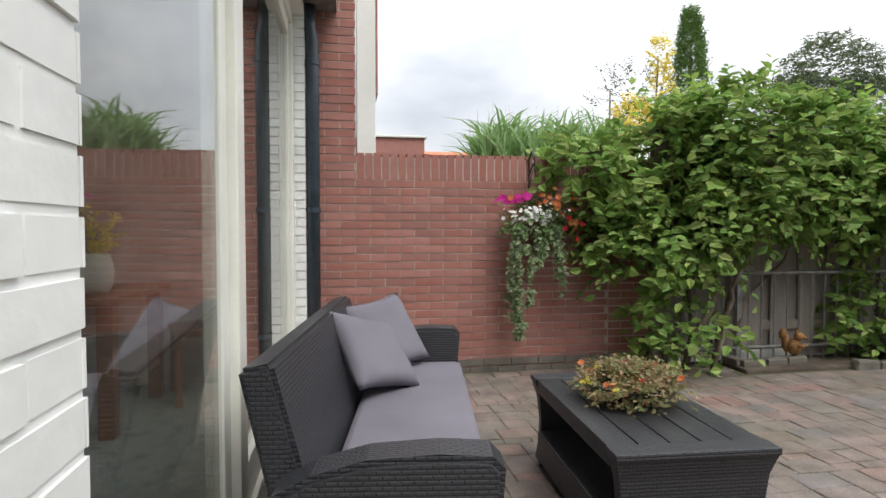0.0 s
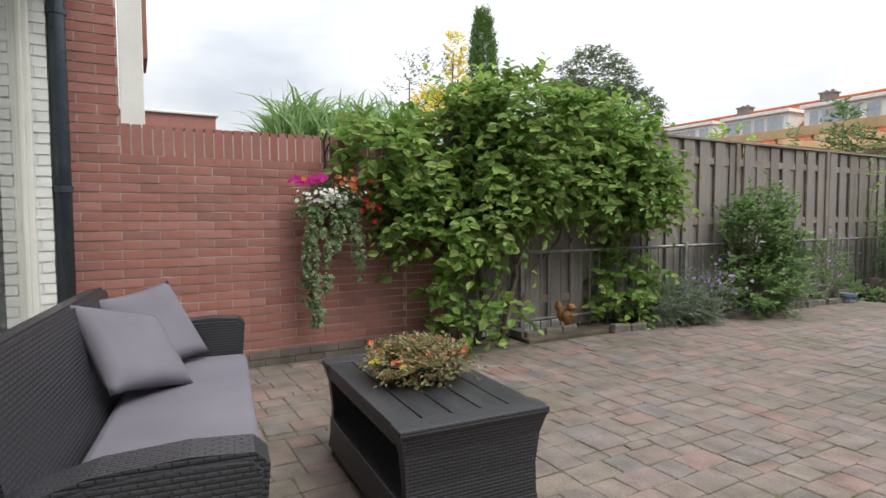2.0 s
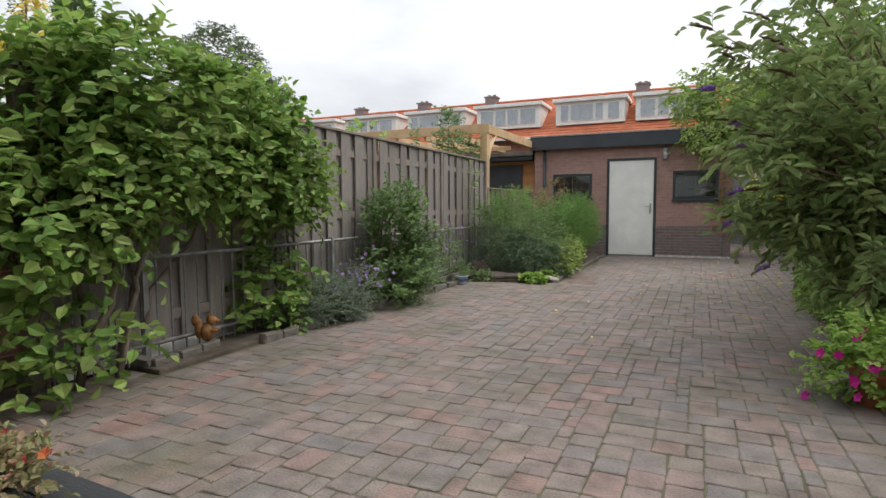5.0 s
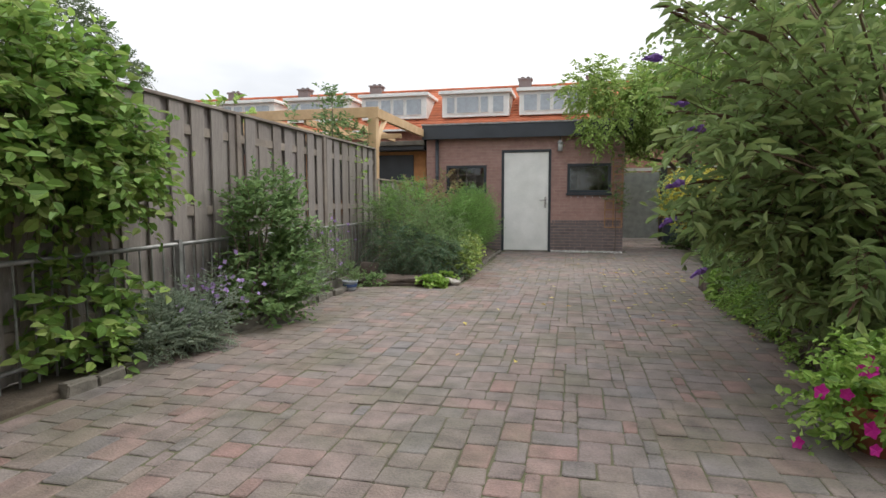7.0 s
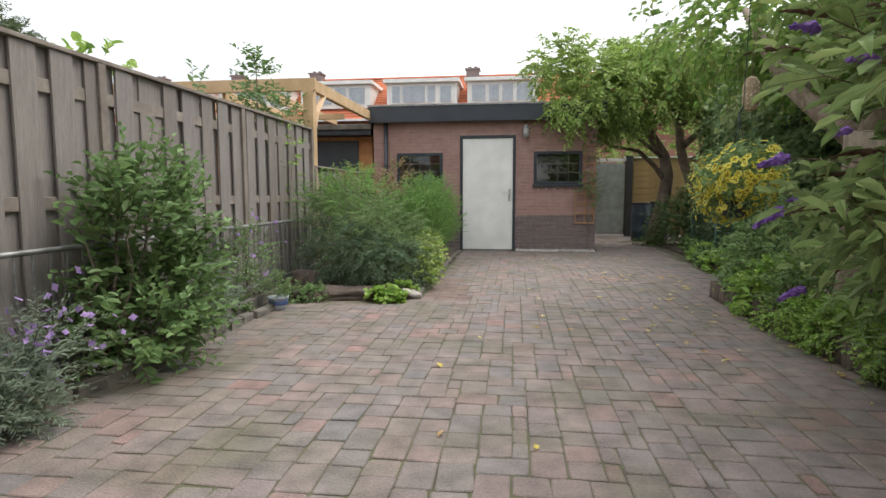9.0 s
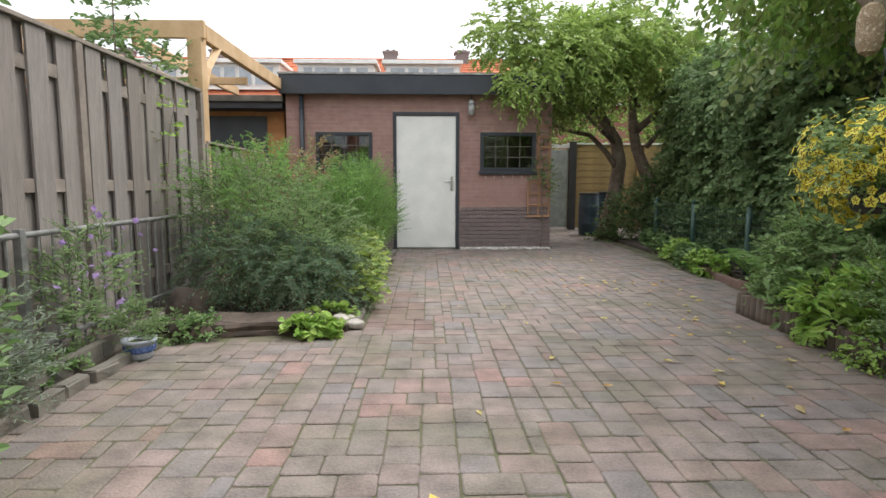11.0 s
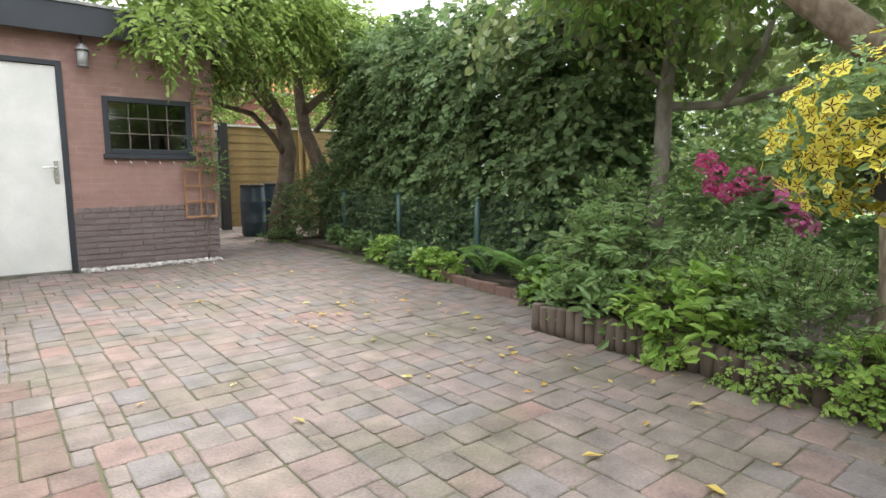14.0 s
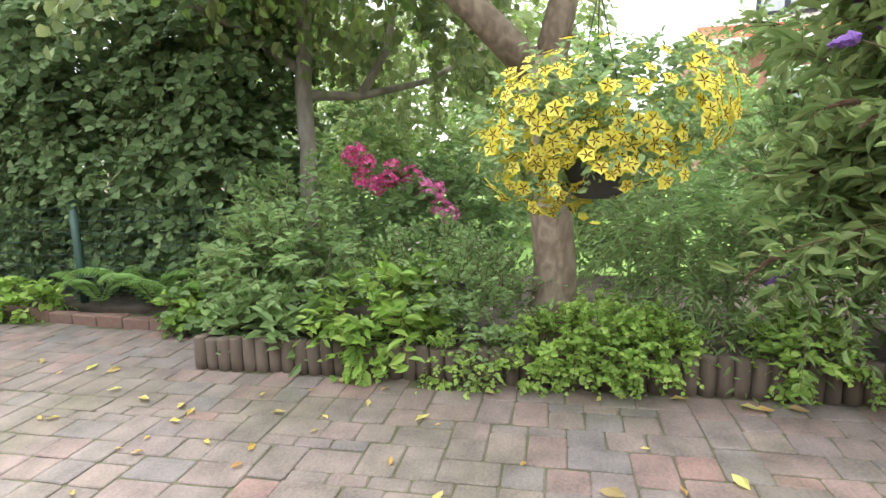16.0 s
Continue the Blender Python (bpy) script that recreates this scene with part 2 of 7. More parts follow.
M_WICKER = wicker_material("black_wicker")
M_SLAT = material("black_polywood", [(0.022, 0.023, 0.026), (0.036, 0.037, 0.041)], rough=0.38, vary="noise", scale=3, bump=0.25, bump_scale=40, stretch=(1, 5, 1), stain=0.3)
M_CUSHION = material("grey_fabric", [(0.150, 0.142, 0.168), (0.172, 0.162, 0.190)], rough=0.95, vary="noise", scale=3, bump=0.25, bump_scale=350, stain=0.08, spec=0.2)
M_STONE = material("kerb_concrete", [(0.115, 0.106, 0.088), (0.17, 0.155, 0.13)], rough=0.9, vary="noise", scale=6, bump=0.6, bump_scale=70)
M_ROCK = material("pale_rock", [(0.28, 0.25, 0.22), (0.42, 0.39, 0.35)], rough=0.85, vary="noise", scale=8, bump=0.6, bump_scale=40)
M_DARKROCK = material("brown_slab_rock", [(0.062, 0.046, 0.036), (0.11, 0.082, 0.064)], rough=0.9, vary="noise", scale=6, bump=0.8, bump_scale=30)
M_LOG = material("log_palisade", [(0.098, 0.073, 0.055), (0.135, 0.104, 0.08), (0.115, 0.088, 0.069)], rough=0.9, vary="object", scale=10, bump=0.6, bump_scale=40, stretch=(1, 1, 0.3))
M_BARK = material("bark", [(0.12, 0.09, 0.065), (0.22, 0.18, 0.14)], rough=0.9, vary="noise", scale=7, bump=0.9, bump_scale=28, stretch=(1, 1, 0.5))
M_BARK_PALE = material("pale_bark", [(0.19, 0.143, 0.104), (0.295, 0.235, 0.178), (0.165, 0.122, 0.089), (0.265, 0.208, 0.155)], rough=0.9, vary="noise", scale=11, bump=1.0, bump_scale=32, stretch=(1, 1, 0.6))
M_BARK_GREY = material("grey_bark", [(0.20, 0.175, 0.145), (0.31, 0.28, 0.24)], rough=0.9, vary="noise", scale=9, bump=0.7, bump_scale=30, stretch=(1, 1, 0.5))
M_TWIG = material("brown_twig", [(0.11, 0.075, 0.045), (0.15, 0.10, 0.06)], rough=0.9, vary="noise", bump=0.2)
M_STEM = material("green_stem", [(0.09, 0.11, 0.04), (0.13, 0.13, 0.06)], rough=0.7, vary="noise", bump=0.1)
M_ROOF = material("orange_clay_tile", [(0.50, 0.155, 0.075), (0.58, 0.20, 0.10)], rough=0.75, vary="noise", scale=1.2, bump=0.2, bump_scale=10)
M_FARBRICK = material("far_brick", [(0.25, 0.12, 0.085), (0.31, 0.15, 0.11)], rough=0.9, vary="noise", scale=2, bump=0.2, bump_scale=14)
M_ROOM = material("room_plaster", [(0.70, 0.68, 0.64), (0.76, 0.74, 0.70)], rough=0.9, vary="noise", scale=2, bump=0.05)
M_WOOD_BROWN = material("brown_table_wood", [(0.17, 0.075, 0.035), (0.23, 0.105, 0.05)], rough=0.45, vary="noise", scale=6, bump=0.1, stretch=(1, 6, 6))
M_GREENMETAL = material("green_coated_wire", [(0.03, 0.075, 0.06), (0.045, 0.09, 0.075)], rough=0.5, vary="noise", bump=0.03)
M_BARREL = material("blue_plastic", [(0.028, 0.055, 0.075), (0.04, 0.068, 0.09)], rough=0.45, vary="noise", bump=0.05)
M_TERRA = material("terracotta", [(0.36, 0.13, 0.06), (0.42, 0.17, 0.09)], rough=0.85, vary="noise", bump=0.2)
M_ORANGE_RENDER = material("orange_render", [(0.44, 0.21, 0.085), (0.50, 0.25, 0.11)], rough=0.9, vary="noise", bump=0.1)
M_RUST = material("fox_resin", [(0.19, 0.085, 0.028), (0.33, 0.165, 0.055)], rough=0.7, vary="noise", scale=25, bump=0.4, bump_scale=90)
M_LAWN = material("lawn", [(0.11, 0.20, 0.035), (0.16, 0.27, 0.05)], rough=0.9, vary="noise", scale=3, bump=0.6, bump_scale=80)
M_FELT = material("black_tar", [(0.05, 0.05, 0.05)], rough=0.9, bump=0.3)
M_GLASS = glass_material("window_glass", (0.90, 0.93, 0.91), 0.07)
M_GLASS_FAR = glass_material("far_window_glass", (0.7, 0.75, 0.76), 0.10)
M_LAMPGLASS = material("frosted_glass", [(0.36, 0.37, 0.36)], rough=0.3, bump=0.0)
L_VINE = leaf_material("vine_leaf", (0.064, 0.13, 0.020), (0.10, 0.19, 0.028), (0.15, 0.255, 0.038), (0.082, 0.16, 0.025), (0.195, 0.275, 0.05), (0.13, 0.17, 0.04), (0.12, 0.195, 0.032), rough=0.58)
L_GRASS = leaf_material("reed_leaf", (0.10, 0.19, 0.05), (0.15, 0.25, 0.08), (0.20, 0.30, 0.12))
L_GREY = leaf_material("grey_green_leaf", (0.165, 0.21, 0.15), (0.225, 0.27, 0.205), (0.13, 0.175, 0.12))
L_BED = leaf_material("bed_leaf", (0.105, 0.175, 0.05), (0.14, 0.225, 0.07), (0.18, 0.27, 0.09), (0.12, 0.19, 0.07))
L_MID = leaf_material("mid_green_leaf", (0.072, 0.13, 0.04), (0.10, 0.17, 0.052), (0.135, 0.215, 0.065))
L_BROOM = leaf_material("feathery_leaf", (0.125, 0.19, 0.075), (0.18, 0.265, 0.10), (0.10, 0.16, 0.07))
L_BLUEGREEN = leaf_material("blue_green_leaf", (0.082, 0.135, 0.075), (0.11, 0.175, 0.098), (0.062, 0.108, 0.058))
L_PLUME = leaf_material("plume_leaf", (0.12, 0.23, 0.05), (0.17, 0.30, 0.07), (0.10, 0.19, 0.045))
L_BRIGHT = leaf_material("bright_leaf", (0.13, 0.24, 0.025), (0.18, 0.30, 0.04), (0.24, 0.34, 0.06), (0.10, 0.19, 0.03))
L_HEDGE = leaf_material("dark_hedge_leaf", (0.06, 0.10, 0.036), (0.08, 0.135, 0.045), (0.105, 0.165, 0.058), (0.14, 0.20, 0.075), rough=0.6)
L_APPLE = leaf_material("fruit_tree_leaf", (0.12, 0.185, 0.03), (0.175, 0.26, 0.045), (0.235, 0.315, 0.07), (0.09, 0.145, 0.025))
L_BUDD = leaf_material("buddleia_leaf", (0.13, 0.19, 0.055), (0.165, 0.235, 0.075), (0.11, 0.155, 0.05), (0.21, 0.265, 0.085), (0.115, 0.18, 0.05), rough=0.6)
L_MAPLE = leaf_material("maple_leaf", (0.115, 0.16, 0.05), (0.16, 0.20, 0.07), (0.09, 0.135, 0.04), (0.19, 0.22, 0.08))
L_CYPRESS = leaf_material("cypress_leaf", (0.065, 0.13, 0.025), (0.11, 0.19, 0.04))
L_GOLD = leaf_material("golden_leaf", (0.50, 0.42, 0.05), (0.58, 0.50, 0.09))
L_FAR = leaf_material("far_tree_leaf", (0.06, 0.09, 0.04), (0.09, 0.12, 0.055))
L_TRAIL = leaf_material("trailing_ivy_leaf", (0.17, 0.23, 0.11), (0.24, 0.30, 0.17), (0.13, 0.19, 0.08))
L_DRY = leaf_material("dry_sedum_leaf", (0.22, 0.13, 0.075), (0.15, 0.18, 0.06), (0.27, 0.19, 0.11), (0.12, 0.15, 0.045), (0.24, 0.10, 0.06))
L_FALLEN = leaf_material("fallen_leaf", (0.45, 0.36, 0.05), (0.30, 0.16, 0.05), (0.40, 0.38, 0.10), (0.20, 0.12, 0.06))
P_YELLOW = petal_material("yellow_petal", (0.82, 0.72, 0.09), (0.88, 0.82, 0.20))
P_MAROON = petal_material("maroon_petal", (0.07, 0.015, 0.02), (0.10, 0.03, 0.03))
P_PINK = petal_material("pink_petal", (0.74, 0.07, 0.28), (0.82, 0.15, 0.40), (0.86, 0.34, 0.56))
P_WHITE = petal_material("white_petal", (0.80, 0.80, 0.80), (0.84, 0.84, 0.80))
P_ORANGE = petal_material("orange_petal", (0.66, 0.24, 0.07), (0.58, 0.12, 0.06), (0.70, 0.42, 0.14))
P_RED = petal_material("red_petal", (0.62, 0.03, 0.04), (0.68, 0.05, 0.08))
P_MAGENTA = petal_material("magenta_petal", (0.46, 0.015, 0.22), (0.54, 0.03, 0.28))
P_LILAC = petal_material("lilac_petal", (0.40, 0.26, 0.58), (0.52, 0.37, 0.66))
P_PURPLE = petal_material("purple_petal", (0.24, 0.12, 0.42), (0.32, 0.18, 0.50))

# ---- mesh tools ----
def finish(name, bm, mat, parent=None, label="", smooth=False):
    me = bpy.data.meshes.new(name)
    bm.normal_update()
    bm.to_mesh(me)
    bm.free()
    me.materials.append(mat)
    if smooth:
        me.polygons.foreach_set("use_smooth", [True] * len(me.polygons))
    ob = new(name, me)
    if parent:
        ob.parent = parent
    if label:
        ob["label"] = label
    return ob


def part(name, bm, mat, parent, label="", smooth=False):
    return finish(name, bm, mat, parent, label, smooth)


def thing(name, label, category, m=None, group="", kind=""):
    ob = new(name)
    ob.empty_display_size = 0.1
    if m is not None:
        ob.matrix_basis = m
    return tagged(ob, label, category, group, kind)


def box(bm, a, b, bevel=0.0):
    r = bmesh.ops.create_cube(bm, size=1.0, matrix=Matrix.LocRotScale(((a[0] + b[0]) / 2, (a[1] + b[1]) / 2, (a[2] + b[2]) / 2), None,
                                                                      (abs(b[0] - a[0]), abs(b[1] - a[1]), abs(b[2] - a[2]))))
    if bevel:
        edges = list({e for v in r["verts"] for e in v.link_edges})
        bmesh.ops.bevel(bm, geom=edges, offset=bevel, segments=2, affect="EDGES", profile=0.6)
    return bm


def boxes(*pairs, bevel=0.0):
    bm = bmesh.new()
    for a, b in pairs:
        box(bm, a, b, bevel)
    return bm


def tube(bm, points, radii, n=8, caps=True):
    """A swept tube through the points."""
    points = [Vector(p) for p in points]
    rings = []
    side = None
    for i, p in enumerate(points):
        d = (points[min(i + 1, len(points) - 1)] - points[max(i - 1, 0)]).normalized()
        ref = Vector((0, 0, 1)) if abs(d.z) < 0.9 else Vector((1, 0, 0))
        u = d.cross(ref).normalized() if side is None else (side - d * side.dot(d)).normalized()
        side = u
        v = d.cross(u)
        r = radii[i] if isinstance(radii, (list, tuple)) else radii
        rings.append([bm.verts.new(p + (u * math.cos(k * 2 * math.pi / n) + v * math.sin(k * 2 * math.pi / n)) * r) for k in range(n)])
    for a, b in zip(rings, rings[1:]):
        for k in range(n):
            bm.faces.new((a[k], a[(k + 1) % n], b[(k + 1) % n], b[k]))
    if caps:
        bm.faces.new(list(reversed(rings[0])))
        bm.faces.new(rings[-1])
    return bm


def lathe(bm, profile, n=24, centre=(0, 0, 0)):
    """A turned body from (radius, height) pairs."""
    rings = []
    for r, z in profile:
        rings.append([bm.verts.new((centre[0] + r * math.cos(2 * math.pi * k / n), centre[1] + r * math.sin(2 * math.pi * k / n), centre[2] + z)) for k in range(n)])
    for a, b in zip(rings, rings[1:]):
        for k in range(n):
            bm.faces.new((a[k], a[(k + 1) % n], b[(k + 1) % n], b[k]))
    bm.faces.new(list(reversed(rings[0])))
    bm.faces.new(rings[-1])
    return bm


def wiggly(a, b, steps, amount, rng):
    a, b = Vector(a), Vector(b)
    pts = []
    for i in range(steps + 1):
        t = i / steps
        k = amount * math.sin(math.pi * t)
        pts.append(a.lerp(b, t) + Vector((rng.uniform(-k, k), rng.uniform(-k, k), rng.uniform(-k, k) * 0.6)))
    return pts


def quads(name, verts, faces, mat, parent=None, label=""):
    """One mesh out of numpy arrays; every face has the same number of corners."""
    me = bpy.data.meshes.new(name)
    k = faces.shape[1]
    me.vertices.add(len(verts))
    me.vertices.foreach_set("co", np.ascontiguousarray(verts, dtype=np.float32).ravel())
    me.loops.add(faces.size)
    me.loops.foreach_set("vertex_index", np.ascontiguousarray(faces, dtype=np.int32).ravel())
    me.polygons.add(len(faces))
    me.polygons.foreach_set("loop_start", np.arange(0, faces.size, k, dtype=np.int32))
    me.polygons.foreach_set("loop_total", np.full(len(faces), k, dtype=np.int32))
    me.polygons.foreach_set("use_smooth", np.zeros(len(faces), dtype=bool))
    me.update(calc_edges=True)
    me.materials.append(mat)
    ob = new(name, me)
    if parent:
        ob.parent = parent
        if name in ("foliage", "twig_work", "shoot", "blossom", "crown", "trailing_ivy", "dark_star", "blade_tuft"):
            ob["kind"] = "stuff"
    if label:
        ob["label"] = label
    return ob


def unit(v):
    return v / np.maximum(np.linalg.norm(v, axis=-1, keepdims=True), 1e-9)


def leaf_mesh(P, D, N, size, width=0.5, fold=0.12, curl=0.12):
    """Folded leaves: place, axis, normal and length of each. Returns vertices and quads."""
    D = unit(D)
    S = unit(np.cross(D, N))
    N = np.cross(S, D)
    s = np.broadcast_to(np.asarray(size, float).reshape(-1, 1), (len(P), 1))
    rows = [(0, 0, 0), (0.32, 0.5, fold), (0.72, 0.38, fold * 0.6), (1, 0, -curl), (0.72, -0.38, fold * 0.6), (0.32, -0.5, fold)]
    V = np.stack([P + s * (D * u + S * (v * width) + N * w) for u, v, w in rows], axis=1)
    base = (np.arange(len(P)) * 6)[:, None]
    F = np.concatenate([base + np.array([0, 3, 2, 1]), base + np.array([0, 5, 4, 3])])
    return V.reshape(-1, 3), F


def sprays(P, D, rng, length=0.25, leaves=7, size=0.08, width=0.5, droop=0.25, splay=0.9, up=0.7, out=0.5, curl=0.12, stem=0.0025):
    """Twigs with leaves along them. Returns (leaf verts, leaf quads, twig verts, twig quads)."""
    n = len(P)
    D = unit(D + rng.normal(0, 0.25, (n, 3)))
    L = length * rng.uniform(0.6, 1.3, n)
    f = (np.arange(leaves) + 0.6) / leaves
    side = unit(np.cross(D, np.array([0, 0, 1.0])) + 1e-4)
    sag = np.array([0, 0, -1.0])
    pts = P[:, None, :] + D[:, None, :] * (L[:, None] * f)[:, :, None] + sag * (droop * L[:, None] * f ** 2)[:, :, None]
    sign = np.where(np.arange(leaves) % 2 == 0, 1.0, -1.0)
    axis = D[:, None, :] * 0.7 + side[:, None, :] * (sign * splay)[None, :, None] + rng.normal(0, 0.35, (n, leaves, 3)) + sag * droop * 0.6
    nor = np.array([0, 0, up]) + D[:, None, :] * out + rng.normal(0, 0.45, (n, leaves, 3))
    sz = size * rng.uniform(0.6, 1.25, (n, leaves)) * (1.0 - 0.35 * f)
    lv, lf = leaf_mesh(pts.reshape(-1, 3), axis.reshape(-1, 3), nor.reshape(-1, 3), sz.ravel(), width, curl=curl)
    up2 = np.cross(D, side)
    ends = [P, P + D * L[:, None] * 0.5 + sag * (droop * L * 0.25)[:, None], P + D * L[:, None] + sag * (droop * L)[:, None]]
    ring = []
    for e, r in zip(ends, (1.0, 0.7, 0.25)):
        for k in range(3):
            a = k * 2 * math.pi / 3
            ring.append(e + (side * math.cos(a) + up2 * math.sin(a)) * stem * r)
    tv = np.stack(ring, axis=1)
    q = [[3 * i + k, 3 * i + (k + 1) % 3, 3 * i + 3 + (k + 1) % 3, 3 * i + 3 + k] for i in range(2) for k in range(3)]
    tf = ((np.arange(n) * 9)[:, None, None] + np.array(q)[None]).reshape(-1, 4)
    return lv, lf, tv.reshape(-1, 3), tf


def cloud(lobes, n, rng, shell=0.55, gap=0.35, grain=2.2, floor=None):
    """Points near the skin of a union of ellipsoids (x, y, z, rx, ry, rz), thinned into uneven clumps, and the ways out."""
    lobes = np.array(lobes, float)
    w = (lobes[:, 3] * lobes[:, 4] + lobes[:, 4] * lobes[:, 5] + lobes[:, 3] * lobes[:, 5])
    pick = rng.choice(len(lobes), size=int(n * 2.2), p=w / w.sum())
    d = unit(rng.normal(size=(len(pick), 3)))
    r = shell + (1 - shell) * rng.random((len(pick), 1)) ** 0.7
    P = lobes[pick, :3] + d * r * lobes[pick, 3:]
    q = P * grain
    wave = np.sin(q[:, 0] * 2.1 + 1.3 * np.sin(q[:, 1] * 1.7)) + np.sin(q[:, 1] * 2.3 + 1.1 * np.sin(q[:, 2] * 1.9)) + np.sin(q[:, 2] * 2.6 + 1.2 * np.sin(q[:, 0] * 2.2))
    keep = wave / 3 > -1 + gap * rng.uniform(0.5, 2.2, len(P))
    if floor is not None:
        keep &= P[:, 2] > floor
    P, d = P[keep][:n], d[keep][:n]
    return P, unit(d / lobes[pick[keep][:n], 3:])


def plant(name, label, category, lobes, n, leaf_mat, seed, twig_mat=None, group="", stems=(), shell=0.55, gap=0.35, grain=2.2, floor=0.02,
          lift=0.3, **kw):
    """A bushy plant: stems from the ground, twigs, leaves."""
    rng = np.random.default_rng(seed)
    P, d = cloud(lobes, n, rng, shell, gap, grain, floor)
    lv, lf, tv, tf = sprays(P, d + np.array([0, 0, lift]), rng, **kw)
    lob = np.array(lobes)
    base = (float(lob[:, 0].mean()), float(lob[:, 1].mean()), 0.0)
    root = thing(name, label, category, pose(*base), group)
    off = np.array(base)
    quads("foliage", lv - off, lf, leaf_mat, root)
    quads("twig_work", tv - off, tf, twig_mat or M_TWIG, root)
    r2 = random.Random(seed)
    for s in stems:
        bm = bmesh.new()
        pts = wiggly(Vector(s[0]) - Vector(base), Vector(s[1]) - Vector(base), 6, s[3] if len(s) > 3 else 0.06, r2)
        tube(bm, pts, [s[2] * (1 - 0.6 * i / 6) for i in range(7)], 7)
        part("stem", bm, M_BARK, root, smooth=True)
    return root


def petals(C, N, rng, radius, count=5, width=0.9, cup=0.25):
    """Flowers: count petals round each centre."""
    n = len(C)
    N = unit(N + rng.normal(0, 0.25, (n, 3)))
    u = unit(np.cross(N, np.array([0.3, 0.2, 1.0])))
    v = np.cross(N, u)
    turn = rng.uniform(0, 6.28, n)
    Ps, Ds, Ns = [], [], []
    for k in range(count):
        a = turn + k * 2 * math.pi / count
        d = u * np.cos(a)[:, None] + v * np.sin(a)[:, None] + N * cup
        Ps.append(C)
        Ds.append(d)
        Ns.append(N)
    s = np.tile(radius * rng.uniform(0.75, 1.15, n), count)
    return leaf_mesh(np.concatenate(Ps), np.concatenate(Ds), np.concatenate(Ns), s, width, fold=0.06, curl=0.1)

# ---- ground and paving base ----
def sheet(name, x0, y0, x1, y1, z, mat, label, kind="structure", category="ground", cuts=1):
    bm = bmesh.new()
    bmesh.ops.create_grid(bm, x_segments=cuts, y_segments=cuts, size=0.5, matrix=Matrix.LocRotScale(((x0 + x1) / 2, (y0 + y1) / 2, z), None, (x1 - x0, y1 - y0, 1)))
    return tagged(finish(name, bm, mat), label, category, kind=kind)


sheet("ground", -400, -400, 400, 400, -0.06, M_SOIL, "dark garden soil reaching out to the horizon")
pavement = tagged(finish("pavement", boxes(((-4.07, -0.62, -0.05), (1.9, 17.0, -0.0058))), M_JOINT), "worn multicoloured concrete block paving with mossy joints", "paving", kind="structure")

# ---- garden brick wall ----
def brick_run(root, x, y0, y1, z0, courses, pitch=0.062, length=0.212, face=1, mat=M_BRICK_OB, depth=0.05, axis="y", shared={}):
    """Single bricks in running bond as parts of root. face: the way the wall looks along its normal."""
    bl, bh, joint = length, pitch - 0.011, 0.010
    for c in range(courses):
        s = y0 - (0 if c % 2 == 0 else (bl + joint) / 2)
        while s < y1 - 0.02:
            a, b = max(s, y0), min(s + bl, y1)
            s += bl + joint
            w = round(b - a, 3)
            if w < 0.03:
                continue
            key = (w, bh, axis, mat.name)
            if key not in shared:
                bm = boxes(((-w / 2, -depth / 2, -bh / 2), (w / 2, depth / 2, bh / 2)))
                for v in bm.verts:
                    v.co += Vector((random.uniform(-0.002, 0.002), random.uniform(-0.002, 0.002), random.uniform(-0.0015, 0.0015)))
                if axis == "y":
                    bmesh.ops.rotate(bm, verts=bm.verts, matrix=Matrix.Rotation(radians(90), 3, "Z"))
                me = bpy.data.meshes.new("brick")
                bm.to_mesh(me)
                bm.free()
                me.materials.append(mat)
                shared[key] = me
            ob = new("brick", shared[key])
            off = random.uniform(-0.002, 0.002)
            z = z0 + c * pitch + pitch / 2
            ob.location = (x + face * off, (a + b) / 2, z) if axis == "y" else ((a + b) / 2, x + face * off, z)
            ob.parent = root


def brick_mesh(name, x, s0, s1, z0, courses, pitch, mat, parent=None, axis="y", holes=(), depth=0.03, length=0.212, label=""):
    """All bricks of a farther wall in one mesh."""
    V, F = [], []
    cube = np.array([(i, j, k) for i in (0, 1) for j in (0, 1) for k in (0, 1)], float)
    cf = np.array([(0, 1, 3, 2), (4, 6, 7, 5), (0, 4, 5, 1), (2, 3, 7, 6), (0, 2, 6, 4), (1, 5, 7, 3)])
    for c in range(courses):
        z = z0 + c * pitch
        s = s0 - (0 if c % 2 == 0 else (length + 0.01) / 2)
        while s < s1 - 0.02:
            spans = [(max(s, s0), min(s + length, s1))]
            s += length + 0.01
            for h0, h1, hz0, hz1 in holes:
                if z + pitch > hz0 + 0.01 and z < hz1 - 0.01:
                    cut = []
                    for a, b in spans:
                        if b <= h0 or a >= h1:
                            cut.append((a, b))
                        else:
                            if a < h0:
                                cut.append((a, h0))
                            if b > h1:
                                cut.append((h1, b))
                    spans = cut
            for a, b in spans:
                if b - a < 0.02:
                    continue
                o = random.uniform(-0.002, 0.002)
                lo = np.array((x - depth / 2 + o, a, z)) if axis == "y" else np.array((a, x - depth / 2 + o, z))
                hi = np.array((x + depth / 2 + o, b, z + pitch - 0.011)) if axis == "y" else np.array((b, x + depth / 2 + o, z + pitch - 0.011))
                F.append(cf + len(V) * 8)
                V.append(lo + cube * (hi - lo))
    return quads(name, np.concatenate(V), np.concatenate(F), mat, parent, label)


